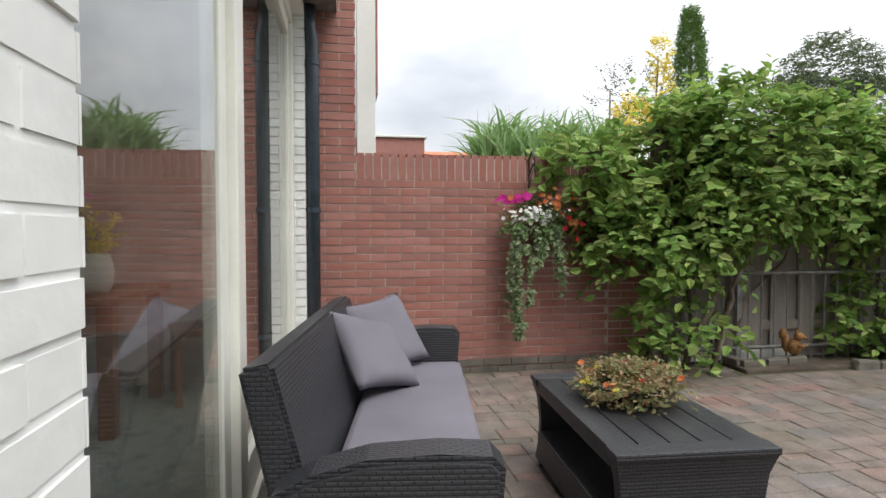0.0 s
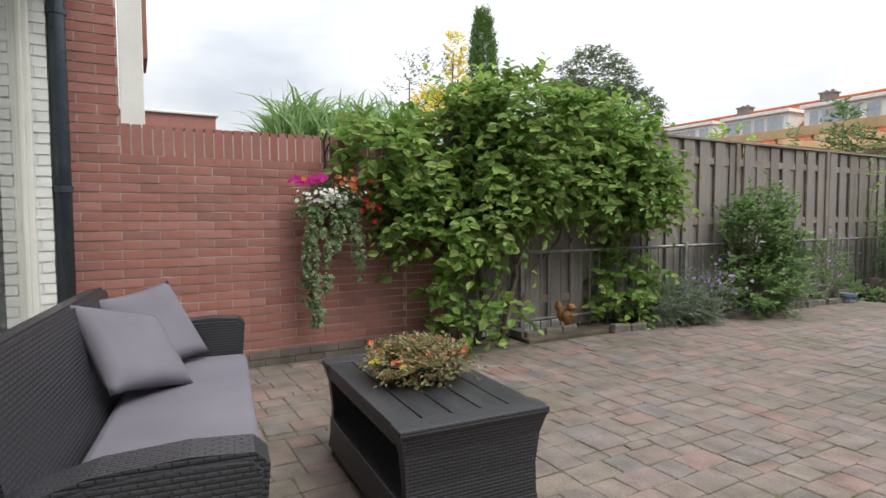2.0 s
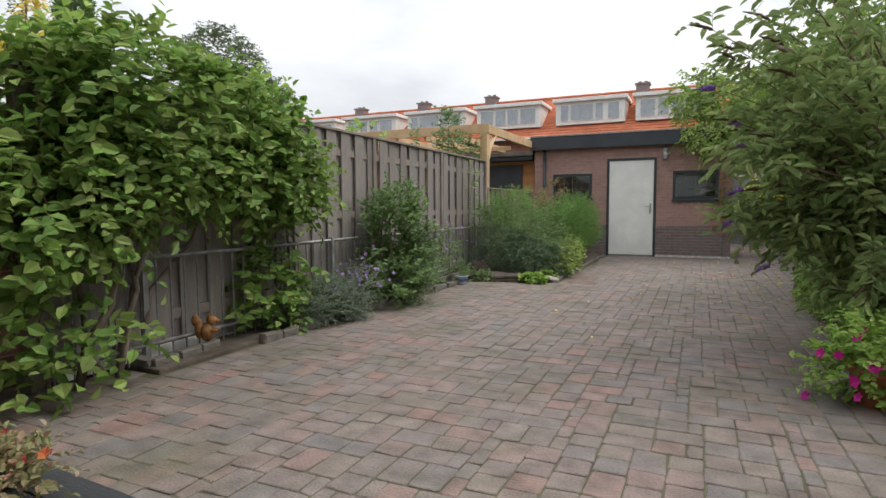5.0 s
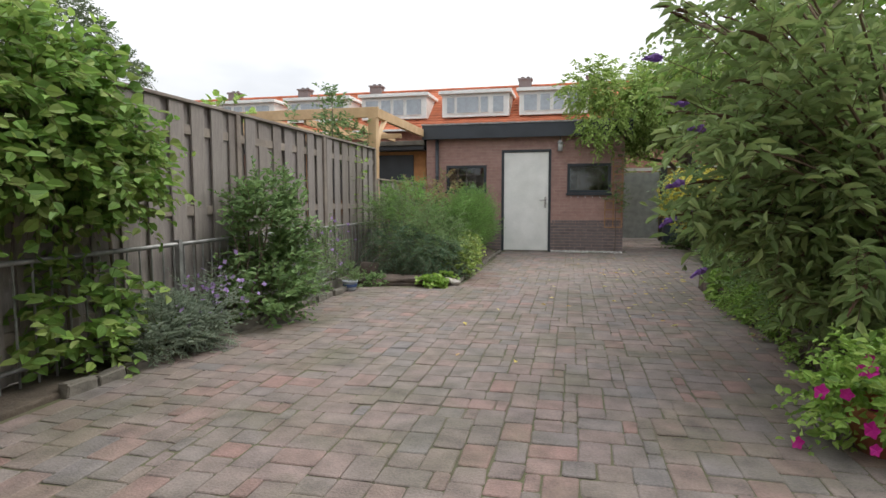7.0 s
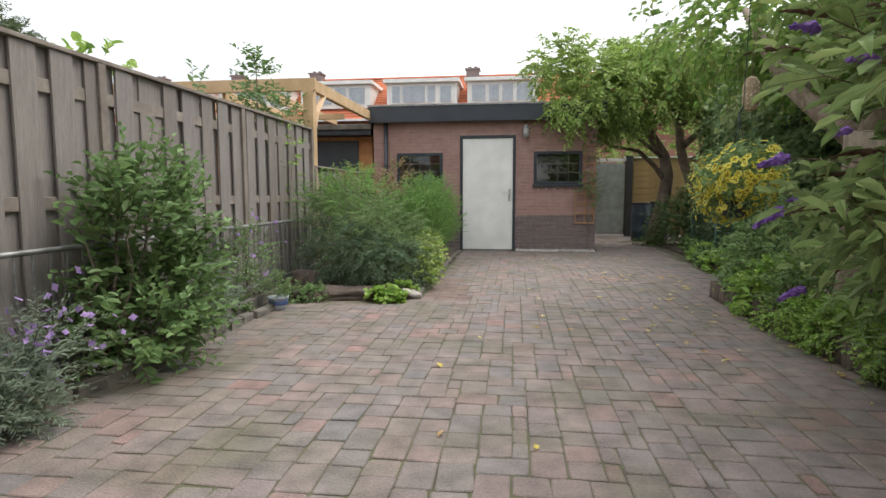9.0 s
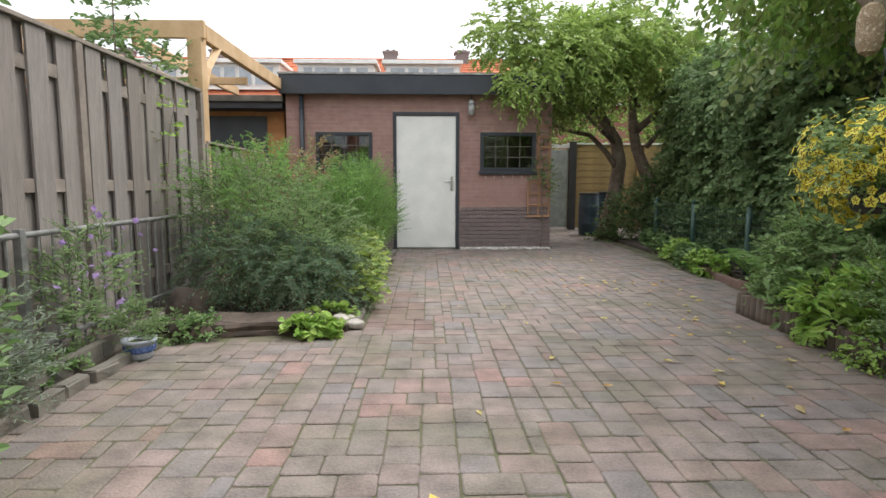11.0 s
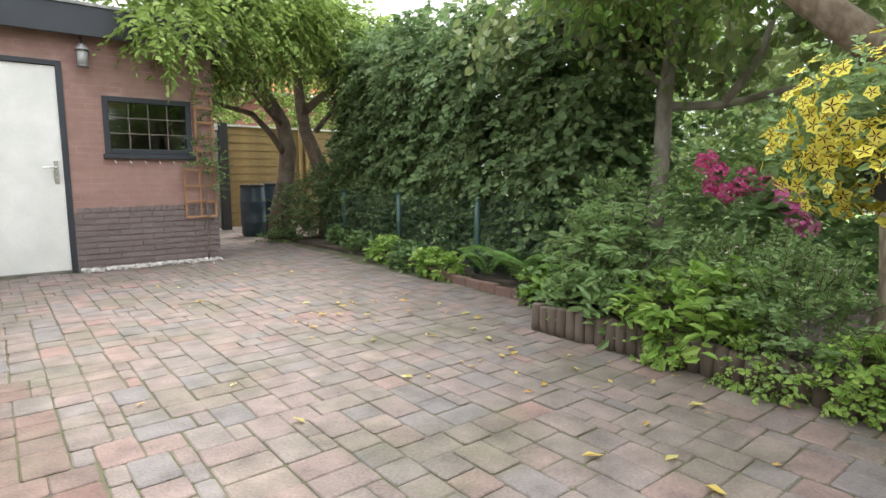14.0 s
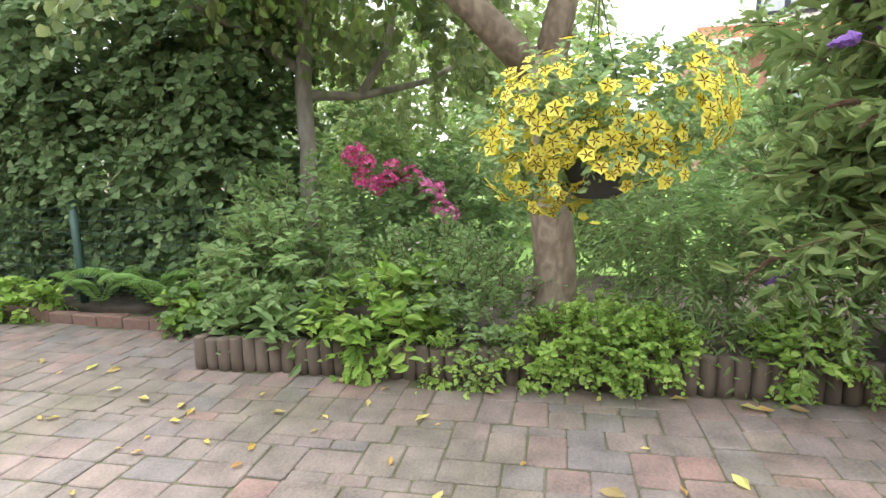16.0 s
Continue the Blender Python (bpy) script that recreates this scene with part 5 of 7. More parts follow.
# west side: the big climber
vine = plant("climbing_vine", "dense bright green climbing vine over wall and fence", "climber",
             [(-3.94, 1.72, 1.60, .18, .30, .13), (-3.85, 2.3, 1.6, .36, .55, .34), (-3.82, 3.0, 1.82, .4, .65, .32), (-3.85, 3.75, 1.78, .4, .6, .30), (-3.88, 4.25, 1.6, .36, .45, .32), (-3.92, 4.6, 1.3, .26, .25, .36),
              (-3.85, 2.1, 1.0, .22, .36, .3), (-3.80, 2.35, 1.2, .30, .42, .32), (-3.92, 4.5, .9, .2, .28, .5), (-3.78, 3.1, 1.45, .32, .5, .3), (-3.85, 4.0, 1.45, .32, .5, .3), (-3.95, 4.3, .35, .18, .3, .3),
              (-3.95, 2.9, 2.08, .2, .4, .12)],
             1850, L_VINE, 11, size=0.118, width=0.62, length=0.29, leaves=7, floor=0.06, gap=0.86, lift=0.35, droop=0.35, out=0.85, up=0.75,
             stems=[((-3.85, 2.75, 0.0), (-3.9, 3.3, 1.6), .022, .12), ((-3.9, 2.7, 0.0), (-3.85, 2.3, 1.5), .02, .1), ((-3.92, 2.8, 0.0), (-3.95, 2.95, 1.8), .025, .1), ((-3.9, 3.0, 0.3), (-3.95, 3.9, 1.5), .018, .12), ((-3.95, 4.75, 0), (-3.92, 4.5, 1.6), .02, .1),
                    ((-3.9, 2.9, 1.2), (-3.9, 4.9, 1.55), .015, .12), ((-3.9, 2.65, .9), (-3.95, 1.7, 1.6), .014, .1), ((-3.88, 2.35, 0), (-3.85, 2.0, 1.3), .012, .1), ((-3.86, 2.5, 0), (-3.82, 2.75, 1.5), .03, .12), ((-3.82, 2.2, 0), (-3.75, 2.6, 1.2), .01, .15), ((-3.85, 3.3, 1.3), (-3.85, 4.0, 1.75), .02, .12)])
rng = np.random.default_rng(77)
Pn = np.stack([rng.uniform(-4.0, -3.7, 40), rng.uniform(2.1, 4.3, 40), rng.uniform(1.85, 2.12, 40)], 1)
lv, lf, tv, tf = sprays(Pn, rng.normal(0, .35, (40, 3)) + np.array([0.1, 0, 1.0]), rng, length=0.36, leaves=7, size=0.10, width=0.6, droop=0.2)
off = np.array(vine.location)
quads("shoot", lv - off, lf, L_BRIGHT, vine, "bright young shoots")
Pn = np.stack([rng.uniform(-3.95, -3.5, 95), rng.uniform(1.85, 2.75, 95), rng.uniform(0.08, 1.05, 95)], 1)
lv, lf, tv, tf = sprays(Pn, rng.normal(0, .5, (95, 3)) + np.array([0.5, 0.1, 0.1]), rng, length=0.26, leaves=5, size=0.115, width=0.72)
quads("foliage", lv - off, lf, L_VINE, vine)

# hanging basket on the brick wall
basket = thing("hanging_basket", "wall basket with trailing ivy and mixed flowers", "flower basket", pose(-3.95, 1.28, 1.12))
bm = bmesh.new()
lathe(bm, [(0.03, -0.13), (0.09, -0.09), (0.13, 0.0), (0.14, 0.03), (0.12, 0.03)], 20)
part("basket", bm, M_TWIG, basket)
bm = bmesh.new()
tube(bm, [(-0.125, 0.0, 0.40), (-0.125, 0.0, 0.55), (-0.06, 0.0, 0.60), (0.0, 0, 0.55), (0.0, 0, 0.48)], 0.007, 6)
tube(bm, [(-0.125, 0.0, 0.30), (-0.125, 0.0, 0.42), (-0.02, 0.0, 0.5)], 0.006, 6)
part("bracket", bm, M_DARK, basket, "black iron bracket")
bm = bmesh.new()
for a in range(3):
    tube(bm, [(0.12 * math.cos(2.1 * a), 0.12 * math.sin(2.1 * a), 0.03), (0, 0, 0.48)], 0.002, 4)
part("chain", bm, M_DARK, basket)
rng = np.random.default_rng(21)
P, d = cloud([(0, 0, 0.05, .15, .22, .13)], 130, rng, 0.5, 0.1)
lv, lf, tv, tf = sprays(P, d + np.array([0, 0, .3]), rng, length=.10, leaves=6, size=.045, width=.6)
quads("foliage", lv, lf, L_MID, basket)
# trailing strands
Ps, Ds = [], []
for y, dx, zlen, m in ((-0.19, 0.05, 0.70, 60), (-0.14, 0.09, 0.85, 64), (-0.09, 0.11, 0.62, 50), (-0.16, 0.10, 0.75, 60), (-0.03, 0.12, 0.34, 30), (0.04, 0.11, 0.28, 26), (0.19, 0.07, 0.56, 46), (0.16, 0.06, 0.40, 30), (-0.15, 0.06, 0.92, 56)):
    t = np.sort(rng.random(m))
    Ps.append(np.stack([dx + 0.03 * np.sin(5 * t) + rng.normal(0, .010, m), y + 0.025 * np.sin(4 * t + y * 20) + rng.normal(0, .013, m), 0.04 - zlen * t], 1))
    Ds.append(np.stack([rng.normal(.5, .5, m), rng.normal(0, .6, m), rng.normal(-.5, .3, m)], 1))
P, D = np.concatenate(Ps), np.concatenate(Ds)
lv, lf, tv, tf = sprays(P, D, rng, length=.035, leaves=5, size=.034, width=.95, droop=.6)
quads("trailing_ivy", lv, lf, L_TRAIL, basket, "variegated trailing ivy")
for mat, c, s, n, r, k in ((P_MAGENTA, (0.06, -0.15, .22), (.04, .07, .03), 14, .036, 1), (P_WHITE, (0.13, -0.02, .10), (.03, .10, .035), 95, .017, 2), (P_ORANGE, (0.08, 0.07, .2), (.04, .12, .05), 12, .028, 3), (P_ORANGE, (0.1, 0.25, .15), (.04, .07, .07), 12, .028, 4), (P_RED, (0.1, 0.28, .02), (.02, .05, .08), 5, .028, 5)):
    r2 = np.random.default_rng(k)
    C = np.array(c) + r2.normal(size=(n, 3)) * np.array(s)
    flowers(basket, C, np.tile(np.array([[.8, 0, .5]]), (n, 1)), mat, r, k)

# bowl of flowers on the coffee table
bowl = thing("flower_bowl", "dark bowl with dried succulents and small orange flowers on the table", "planter", pose(-1.92, 0.98, 0.424))
bm = bmesh.new()
lathe(bm, [(0.07, 0), (0.10, 0.012), (0.155, 0.06), (0.16, 0.07), (0.145, 0.07)], 28)
part("bowl", bm, M_FELT, bowl, smooth=True)
rng = np.random.default_rng(31)
P, d = cloud([(0, 0, .07, .22, .2, .04), (0.02, 0, .085, .12, .11, .04)], 640, rng, .2, .1)
lv, lf, tv, tf = sprays(P, d * .6 + np.array([0, 0, .5]), rng, length=.07, leaves=6, size=.03, width=.6)
quads("foliage", lv, lf, L_DRY, bowl)
for mat, n, k in ((P_ORANGE, 16, 5), (P_YELLOW, 6, 6), (P_RED, 12, 7)):
    r2 = np.random.default_rng(k)
    C = np.stack([r2.uniform(-.17, .17, n), r2.uniform(-.16, .16, n), r2.uniform(.09, .135, n)], 1)
    if mat is P_YELLOW:
        C[:3] = np.array([(.02, -.19, .1), (0.0, -.2, .08), (.03, -.185, .085)])
    flowers(bowl, C, np.tile(np.array([[.3, -.4, .8]]), (n, 1)), mat, .016, k)

# west bed along the fence
plant("grey_shrub", "silvery grey lavender like bush", "shrub", [(-3.68, 4.72, .20, .22, .30, .17), (-3.60, 4.95, .16, .16, .2, .14)], 480, L_GREY, 41, size=.05, width=.17, length=.18, leaves=16, lift=.8, gap=.15, twig_mat=M_STEM)
wf = plant("wallflower", "purple flowering wallflower leaning over the edging", "flower", [(-3.62, 5.12, .26, .15, .25, .18)], 90, L_GREY, 42, size=.05, width=.2, length=.28, leaves=10, lift=.7, twig_mat=M_STEM)
rng = np.random.default_rng(43)
C = np.stack([rng.normal(-3.50, .08, 60), rng.normal(5.15, .17, 60), rng.normal(.40, .10, 60)], 1)
flowers(wf, C, rng.normal(0, 1, (60, 3)), P_LILAC, .024, 44, 4, origin=tuple(wf.location))
plant("leafy_shrub", "broad leafy green shrub in front of the fence", "shrub", [(-3.58, 5.98, .40, .32, .40, .34), (-3.64, 6.05, .75, .26, .40, .32), (-3.66, 6.1, 1.0, .18, .32, .24), (-3.50, 5.75, .26, .26, .28, .24)], 430, L_MID, 45, size=.095, width=.5, length=.27, leaves=8, gap=.75, lift=.9, droop=.1,
      stems=[((-3.75, 5.9, 0), (-3.75, 6.0, 1.2), .014), ((-3.7, 5.9, 0), (-3.7, 6.2, 1.15), .012), ((-3.75, 5.85, 0), (-3.72, 5.6, .9), .012), ((-3.68, 5.8, 0), (-3.5, 5.8, .95), .010)])
plant("grey_shrub", "grey green fine leaved bush at the fence", "shrub", [(-3.72, 6.75, .28, .16, .3, .26)], 260, L_GREY, 46, size=.045, width=.2, length=.2, leaves=14, lift=.6, twig_mat=M_STEM)
wb = plant("wild_flower", "loose green plant with purple flowers by the railing", "flower", [(-3.78, 7.75, .42, .12, .3, .38)], 150, L_BROOM, 47, size=.055, width=.35, length=.2, leaves=7, lift=.9, gap=.5, twig_mat=M_STEM)
rng = np.random.default_rng(48)
C = np.stack([rng.normal(-3.72, .07, 26), rng.normal(7.7, .22, 26), rng.normal(.58, .16, 26)], 1)
flowers(wb, C, rng.normal(0, 1, (26, 3)), P_LILAC, .022, 49, 4, origin=tuple(wb.location))
for k, (x, y) in enumerate(((-3.8, 4.5), (-3.72, 6.6), (-3.74, 7.3), (-3.5, 8.15), (-3.35, 8.2))):
    plant("ground_cover", "low green ground cover at the bed edge", "plant", [(x, y, .06, .12, .2, .05)], 60, L_MID, 60 + k, size=.05, width=.6, length=.08, leaves=6, floor=.01, lift=.5, group="ground covers")
plant("pot_plant", "fine green plant in the small pot", "plant", [(-3.5, 7.72, .2, .08, .08, .09)], 60, L_BROOM, 66, size=.04, width=.2, length=.12, leaves=9, lift=.9, floor=.1, twig_mat=M_STEM)

# planted corner by the shed
plant("feathery_shrub", "feathery green shrub spilling over rocks", "shrub", [(-3.25, 9.3, .62, .55, .5, .36), (-2.8, 9.3, .58, .45, .45, .38), (-3.5, 9.6, .75, .3, .5, .42), (-2.9, 9.7, .72, .45, .5, .4)], 900, L_BROOM, 51,
      size=.048, width=.2, length=.34, leaves=16, gap=.75, lift=.75, droop=.6, twig_mat=M_STEM)
plant("feathery_shrub", "tall wispy stems of a feathery shrub", "shrub", [(-3.3, 9.5, 1.0, .45, .4, .28), (-2.95, 9.6, 1.02, .4, .4, .24), (-3.6, 9.4, .95, .2, .4, .25)], 130, L_PLUME, 50,
      size=.05, width=.15, length=.42, leaves=20, gap=.6, lift=1.2, droop=.5, twig_mat=M_STEM, stems=[((-3.3, 9.4, 0), (-3.35, 9.4, 1.15), .007), ((-3.1, 9.5, 0), (-2.9, 9.55, 1.2), .007), ((-3.5, 9.5, 0), (-3.6, 9.4, 1.1), .007)])
plant("blue_shrub", "dark blue green low shrub", "shrub", [(-3.3, 9.0, .40, .42, .35, .34), (-2.85, 8.92, .32, .42, .32, .28), (-2.55, 8.95, .24, .22, .3, .2)], 800, L_BLUEGREEN, 52, size=.05, width=.3, length=.24, leaves=12, gap=.55, lift=.3, droop=.7)
plant("asparagus_fern", "tall upright feathery bright green plant", "plant", [(-2.6, 10.6, .62, .3, .5, .5), (-2.55, 11.2, .66, .28, .5, .52), (-2.7, 11.9, .58, .35, .5, .46)], 1300, L_PLUME, 53, size=.05, width=.08, length=.38, leaves=22, gap=.12, lift=1.6, splay=.6, twig_mat=M_STEM)
plant("tall_shrub", "tall loose shrub by the shed corner", "shrub", [(-3.45, 11.4, .8, .35, .5, .6), (-3.4, 12.5, .9, .25, .4, .75), (-3.7, 10.9, .9, .25, .35, .5)], 380, L_DRY, 54, size=.075, width=.45, length=.26, leaves=8, gap=.45, lift=.5)
plant("tall_shrub", "loose green shrub by the shed corner", "shrub", [(-3.5, 11.0, .6, .35, .6, .55), (-3.1, 10.4, .55, .4, .5, .5), (-3.3, 12.4, .55, .45, .5, .55)], 520, L_MID, 55, size=.07, width=.4, length=.25, leaves=9, gap=.35, lift=.5)
plant("sumac", "young pinnate yellow green leaves rising from the bed", "shrub", [(-3.3, 10.2, .95, .4, .5, .25), (-2.85, 9.9, .75, .35, .4, .3)], 46, L_PLUME, 58, size=.075, width=.3, length=.42, leaves=16, gap=.3, lift=.5, splay=1.3, droop=.35, twig_mat=M_STEM,
      stems=[((-3.3, 10.2, 0), (-3.35, 10.1, 1.1), .008), ((-2.9, 9.95, 0), (-2.8, 9.9, .9), .008)])
plant("golden_herb", "yellow green leafy herb along the bed edge", "plant", [(-2.42, 9.6, .24, .14, .35, .22), (-2.45, 10.1, .28, .12, .3, .24), (-2.4, 9.1, .16, .12, .22, .14)], 230, leaf_material("herb_leaf", (0.12, 0.19, 0.03), (0.17, 0.24, 0.04), (0.24, 0.28, 0.06)), 56, size=.08, width=.7, length=.17, leaves=6, gap=.5, lift=.6, twig_mat=M_STEM)
for k, (x, y, r) in enumerate(((-2.52, 8.58, .14), (-2.68, 8.17, .10), (-2.5, 8.2, .09))):
    plant("lady_mantle", "bright green rounded leaves at the bed corner", "plant", [(x, y, .05, r, r * .8, .05)], 34, L_BRIGHT, 57 + k, size=.07, width=1.0, length=.07, leaves=4, floor=.015, lift=.8, group="lady mantles")

# branches of the neighbour's shrubs over the fence
plant("fig_branch", "green shrub top of the neighbours above the fence", "shrub", [(-4.45, 6.75, 1.98, .14, .18, .16)], 24, L_BRIGHT, 71, size=.13, width=.7, length=.2, leaves=5, lift=.7, floor=1.5, stems=[((-4.5, 6.75, 0), (-4.45, 6.75, 1.95), .02)])
plant("rose_shrub", "thin leafy shrub of the neighbours above the fence", "shrub", [(-4.45, 9.7, 2.08, .25, .5, .26), (-4.45, 9.45, 2.42, .12, .16, .32), (-4.4, 10.1, 2.05, .2, .25, .28), (-4.45, 8.2, 2.02, .15, .3, .22)], 135, L_MID, 72, size=.09, width=.5, length=.25, leaves=7, gap=.5, lift=.6, floor=1.5, stems=[((-4.5, 9.6, 0), (-4.45, 9.45, 2.6), .015), ((-4.45, 9.9, 0), (-4.4, 10.1, 2.2), .015), ((-4.45, 8.2, 0), (-4.45, 8.2, 2.1), .012)])
plant("thin_climber", "sparse yellow green climber on the fence", "climber", [(-3.98, 9.2, 1.5, .04, .25, .5)], 18, L_BRIGHT, 73, size=.07, width=.6, length=.14, leaves=4, stems=[((-3.98, 9.1, .5), (-3.98, 9.5, 1.9), .006, .05)])

# ---- east side ----
def arch(a, b, rise, steps):
    """An arching branch from a to b, bulging upwards by rise."""
    t = np.linspace(0, 1, steps + 1)[:, None]
    a, b = np.array(a, float), np.array(b, float)
    return a + (b - a) * t ** np.array([[1.25, 1.25, 0.85]]) + np.array([[0, 0, rise]]) * np.sin(np.pi * t ** 0.8)


def spike(name, tip, axis, length, radius, mat, parent, seed):
    """A flower spike: a tapered, knobbly cone of tiny florets, drooping at its tip."""
    rng = np.random.default_rng(seed)
    bm = bmesh.new()
    axis = Vector(axis).normalized()
    pts = [Vector(tip) + axis * (length * k / 11) + Vector((0, 0, -0.22 * length * (k / 11) ** 2)) for k in range(12)]
    tube(bm, pts, [radius * (0.45 + 0.55 * min(1, k / 2.5)) * (1.04 - (k / 11) ** 1.6) for k in range(12)], 9)
    for v in bm.verts:
        v.co += Vector(rng.normal(0, radius * 0.2, 3))
    return part(name, bm, mat, parent)


P_FADED = petal_material("faded_flower", (0.10, 0.06, 0.035), (0.15, 0.09, 0.06))
budd = thing("buddleia", "large arching buddleia bush with purple flower spikes", "shrub", pose(1.05, 5.0, 0))
rng = np.random.default_rng(81)
nodes, ways, off = [], [], np.array([1.05, 5.0, 0.0])
branches = 0
while branches < 160:
    a = rng.uniform(0, 2 * math.pi)
    high = rng.random()
    reach = rng.uniform(.55, 1.0) * (1.45 - 0.5 * max(0, .45 - high) * 2)
    end = np.array([1.1 + reach * math.cos(a) * 1.05, 5.0 + reach * math.sin(a) * .85, 0.45 + 2.6 * high + rng.uniform(-.15, .15)])
    if branches >= 92:  # the side that leans over the logs and the low skirt
        end = np.array([rng.uniform(.5, 1.1), rng.uniform(5.5, 6.3), rng.uniform(.45, 2.6)]) if branches % 3 else np.array([rng.uniform(.45, .8), rng.uniform(4.3, 5.9), rng.uniform(.25, .8)])
    if branches >= 146:  # tips that reach furthest over the paving
        end = np.array([rng.uniform(-.25, .1), rng.uniform(4.4, 5.1), rng.uniform(1.0, 1.9)])
    if end[2] < 0.85 and end[0] < 0.40 or end[0] < -.5:
        continue
    root = np.array([1.1, 5.0, 0.1]) + rng.normal(0, .1, 3) * np.array([1, 1, 0])
    pts = arch(root, end, rng.uniform(.15, .35), 14)
    bm = bmesh.new()
    tube(bm, [tuple(p - off) for p in pts], [.015 * (1 - .85 * k / 14) for k in range(15)], 6)
    part("branch", bm, M_TWIG, budd, smooth=True)
    for k in range(4, 15):
        way = pts[min(k + 1, 14)] - pts[max(k - 1, 0)]
        nodes.append(pts[k])
        ways.append(unit(way + rng.normal(0, .45 * np.linalg.norm(way), 3)))
        if k > 5:
            nodes.append(pts[k])
            ways.append(unit(unit(way) + rng.normal(0, .9, 3)))
    if branches % 11 == 0:
        way = unit(pts[14] - pts[12])
        spike("flower_spike", end - off, way, rng.uniform(.09, .13), .024, P_PURPLE, budd, 90 + branches)
    elif branches % 2 == 0:
        way = unit(pts[14] - pts[12] - np.array([0, 0, .03]))
        spike("faded_spike", end - off, way, rng.uniform(.15, .24), .013, P_FADED, budd, 90 + branches)
    branches += 1
lv, lf, tv, tf = sprays(np.array(nodes) - off, np.array(ways), rng, length=.24, leaves=5, size=.142, width=.29, droop=.5, splay=.8, curl=.2)
quads("foliage", lv, lf, L_BUDD, budd)
quads("twig_work", tv, tf, M_TWIG, budd)
for k, (x, y, z, dx, dy, dz) in enumerate(((-.12, 5.45, 1.22, -.8, .3, -.1), (-.18, 5.35, 1.0, -.7, .2, -.4), (.1, 5.7, .6, -.6, .4, -.3), (-.15, 5.2, 1.7, -.8, 0, .3), (.45, 6.05, 1.4, -.4, .8, 0), (-.35, 5.0, 1.95, -.8, 0, .2))):
    pts = arch((1.0, 5.1, .2), (x, y, z), .3, 10)
    bm = bmesh.new()
    tube(bm, [tuple(p - off) for p in pts], [.010 * (1 - .8 * q / 10) for q in range(11)], 6)
    part("branch", bm, M_TWIG, budd, smooth=True)
    spike("flower_spike", np.array([x, y, z]) - off, (dx, dy, dz), .12, .025, P_PURPLE, budd, 290 + k)

petunia = thing("petunia_pot", "terracotta pot of pink petunias on the paving", "flower pot", pose(.49, 4.08, 0))
bm = bmesh.new()
lathe(bm, [(.10, 0), (.15, .18), (.165, .185), (.165, .215), (.15, .215), (.14, .16)], 24)
part("pot", bm, M_TERRA, petunia, smooth=True)
rng = np.random.default_rng(83)
P, d = cloud([(0, 0, .3, .24, .24, .16), (-.1, 0, .2, .2, .22, .15)], 240, rng, .4, .1, floor=.02)
lv, lf, tv, tf = sprays(P, d + np.array([0, 0, .2]), rng, length=.14, leaves=7, size=.06, width=.6)
quads("foliage", lv, lf, L_BRIGHT, petunia)
C = np.array([-.12, -.1, .2]) + rng.normal(size=(18, 3)) * np.array([.13, .13, .1])
flowers(petunia, C, np.tile(np.array([[-.7, -.5, .5]]), (18, 1)), P_MAGENTA, .036, 84)

# tree with the hanging basket
tree = thing("garden_tree", "tree with pale bark and spreading limbs in the raised bed", "tree", pose(1.05, 7.05, 0.1))
bm = bmesh.new()
tube(bm, [(0, 0, -.1), (0.0, 0.0, .05), (.02, -.01, .4), (.0, .02, .8), (.03, .04, 1.15), (.06, .05, 1.38)], [.15, .125, .105, .10, .105, .13], 14)
part("trunk", bm, M_BARK_PALE, tree, smooth=True)
limbs = [[(.05, .05, 1.3), (-.1, .3, 1.55), (-.25, .6, 1.85), (-.3, 1.0, 2.3), (-.2, 1.6, 2.7)], [(.06, .04, 1.3), (.12, -.05, 1.7), (.1, -.12, 2.2), (.3, -.3, 3.0)], [(-.2, .5, 1.75), (.2, .8, 1.95), (.6, 1.2, 2.15), (.9, 1.8, 2.2)],
         [(.1, -.1, 2.0), (-.4, -.3, 2.35), (-1.0, -.4, 2.55)]]
for k, pts in enumerate(limbs):
    bm = bmesh.new()
    r0 = (.085, .085, .04, .04)[k]
    tube(bm, pts, [r0 * (1 - .6 * i / (len(pts) - 1)) for i in range(len(pts))], 10)
    part("limb", bm, M_BARK_PALE, tree, smooth=True)
rng = np.random.default_rng(85)
P, d = cloud([(0, .6, 2.5, .9, 1.0, .45), (-.2, 1.5, 2.6, .9, .9, .5), (.9, .4, 2.8, .8, .9, .5), (.2, -.5, 2.9, .9, .8, .5), (.5, 1.4, 2.35, .8, .8, .35)], 1050, rng, .3, .6, floor=1.75)
lv, lf, tv, tf = sprays(P, d + np.array([0, 0, -.1]), rng, length=.28, leaves=7, size=.10, width=.6, droop=.6)
quads("crown", lv, lf, L_VINE, tree)
quads("twig_work", tv, tf, M_TWIG, tree)

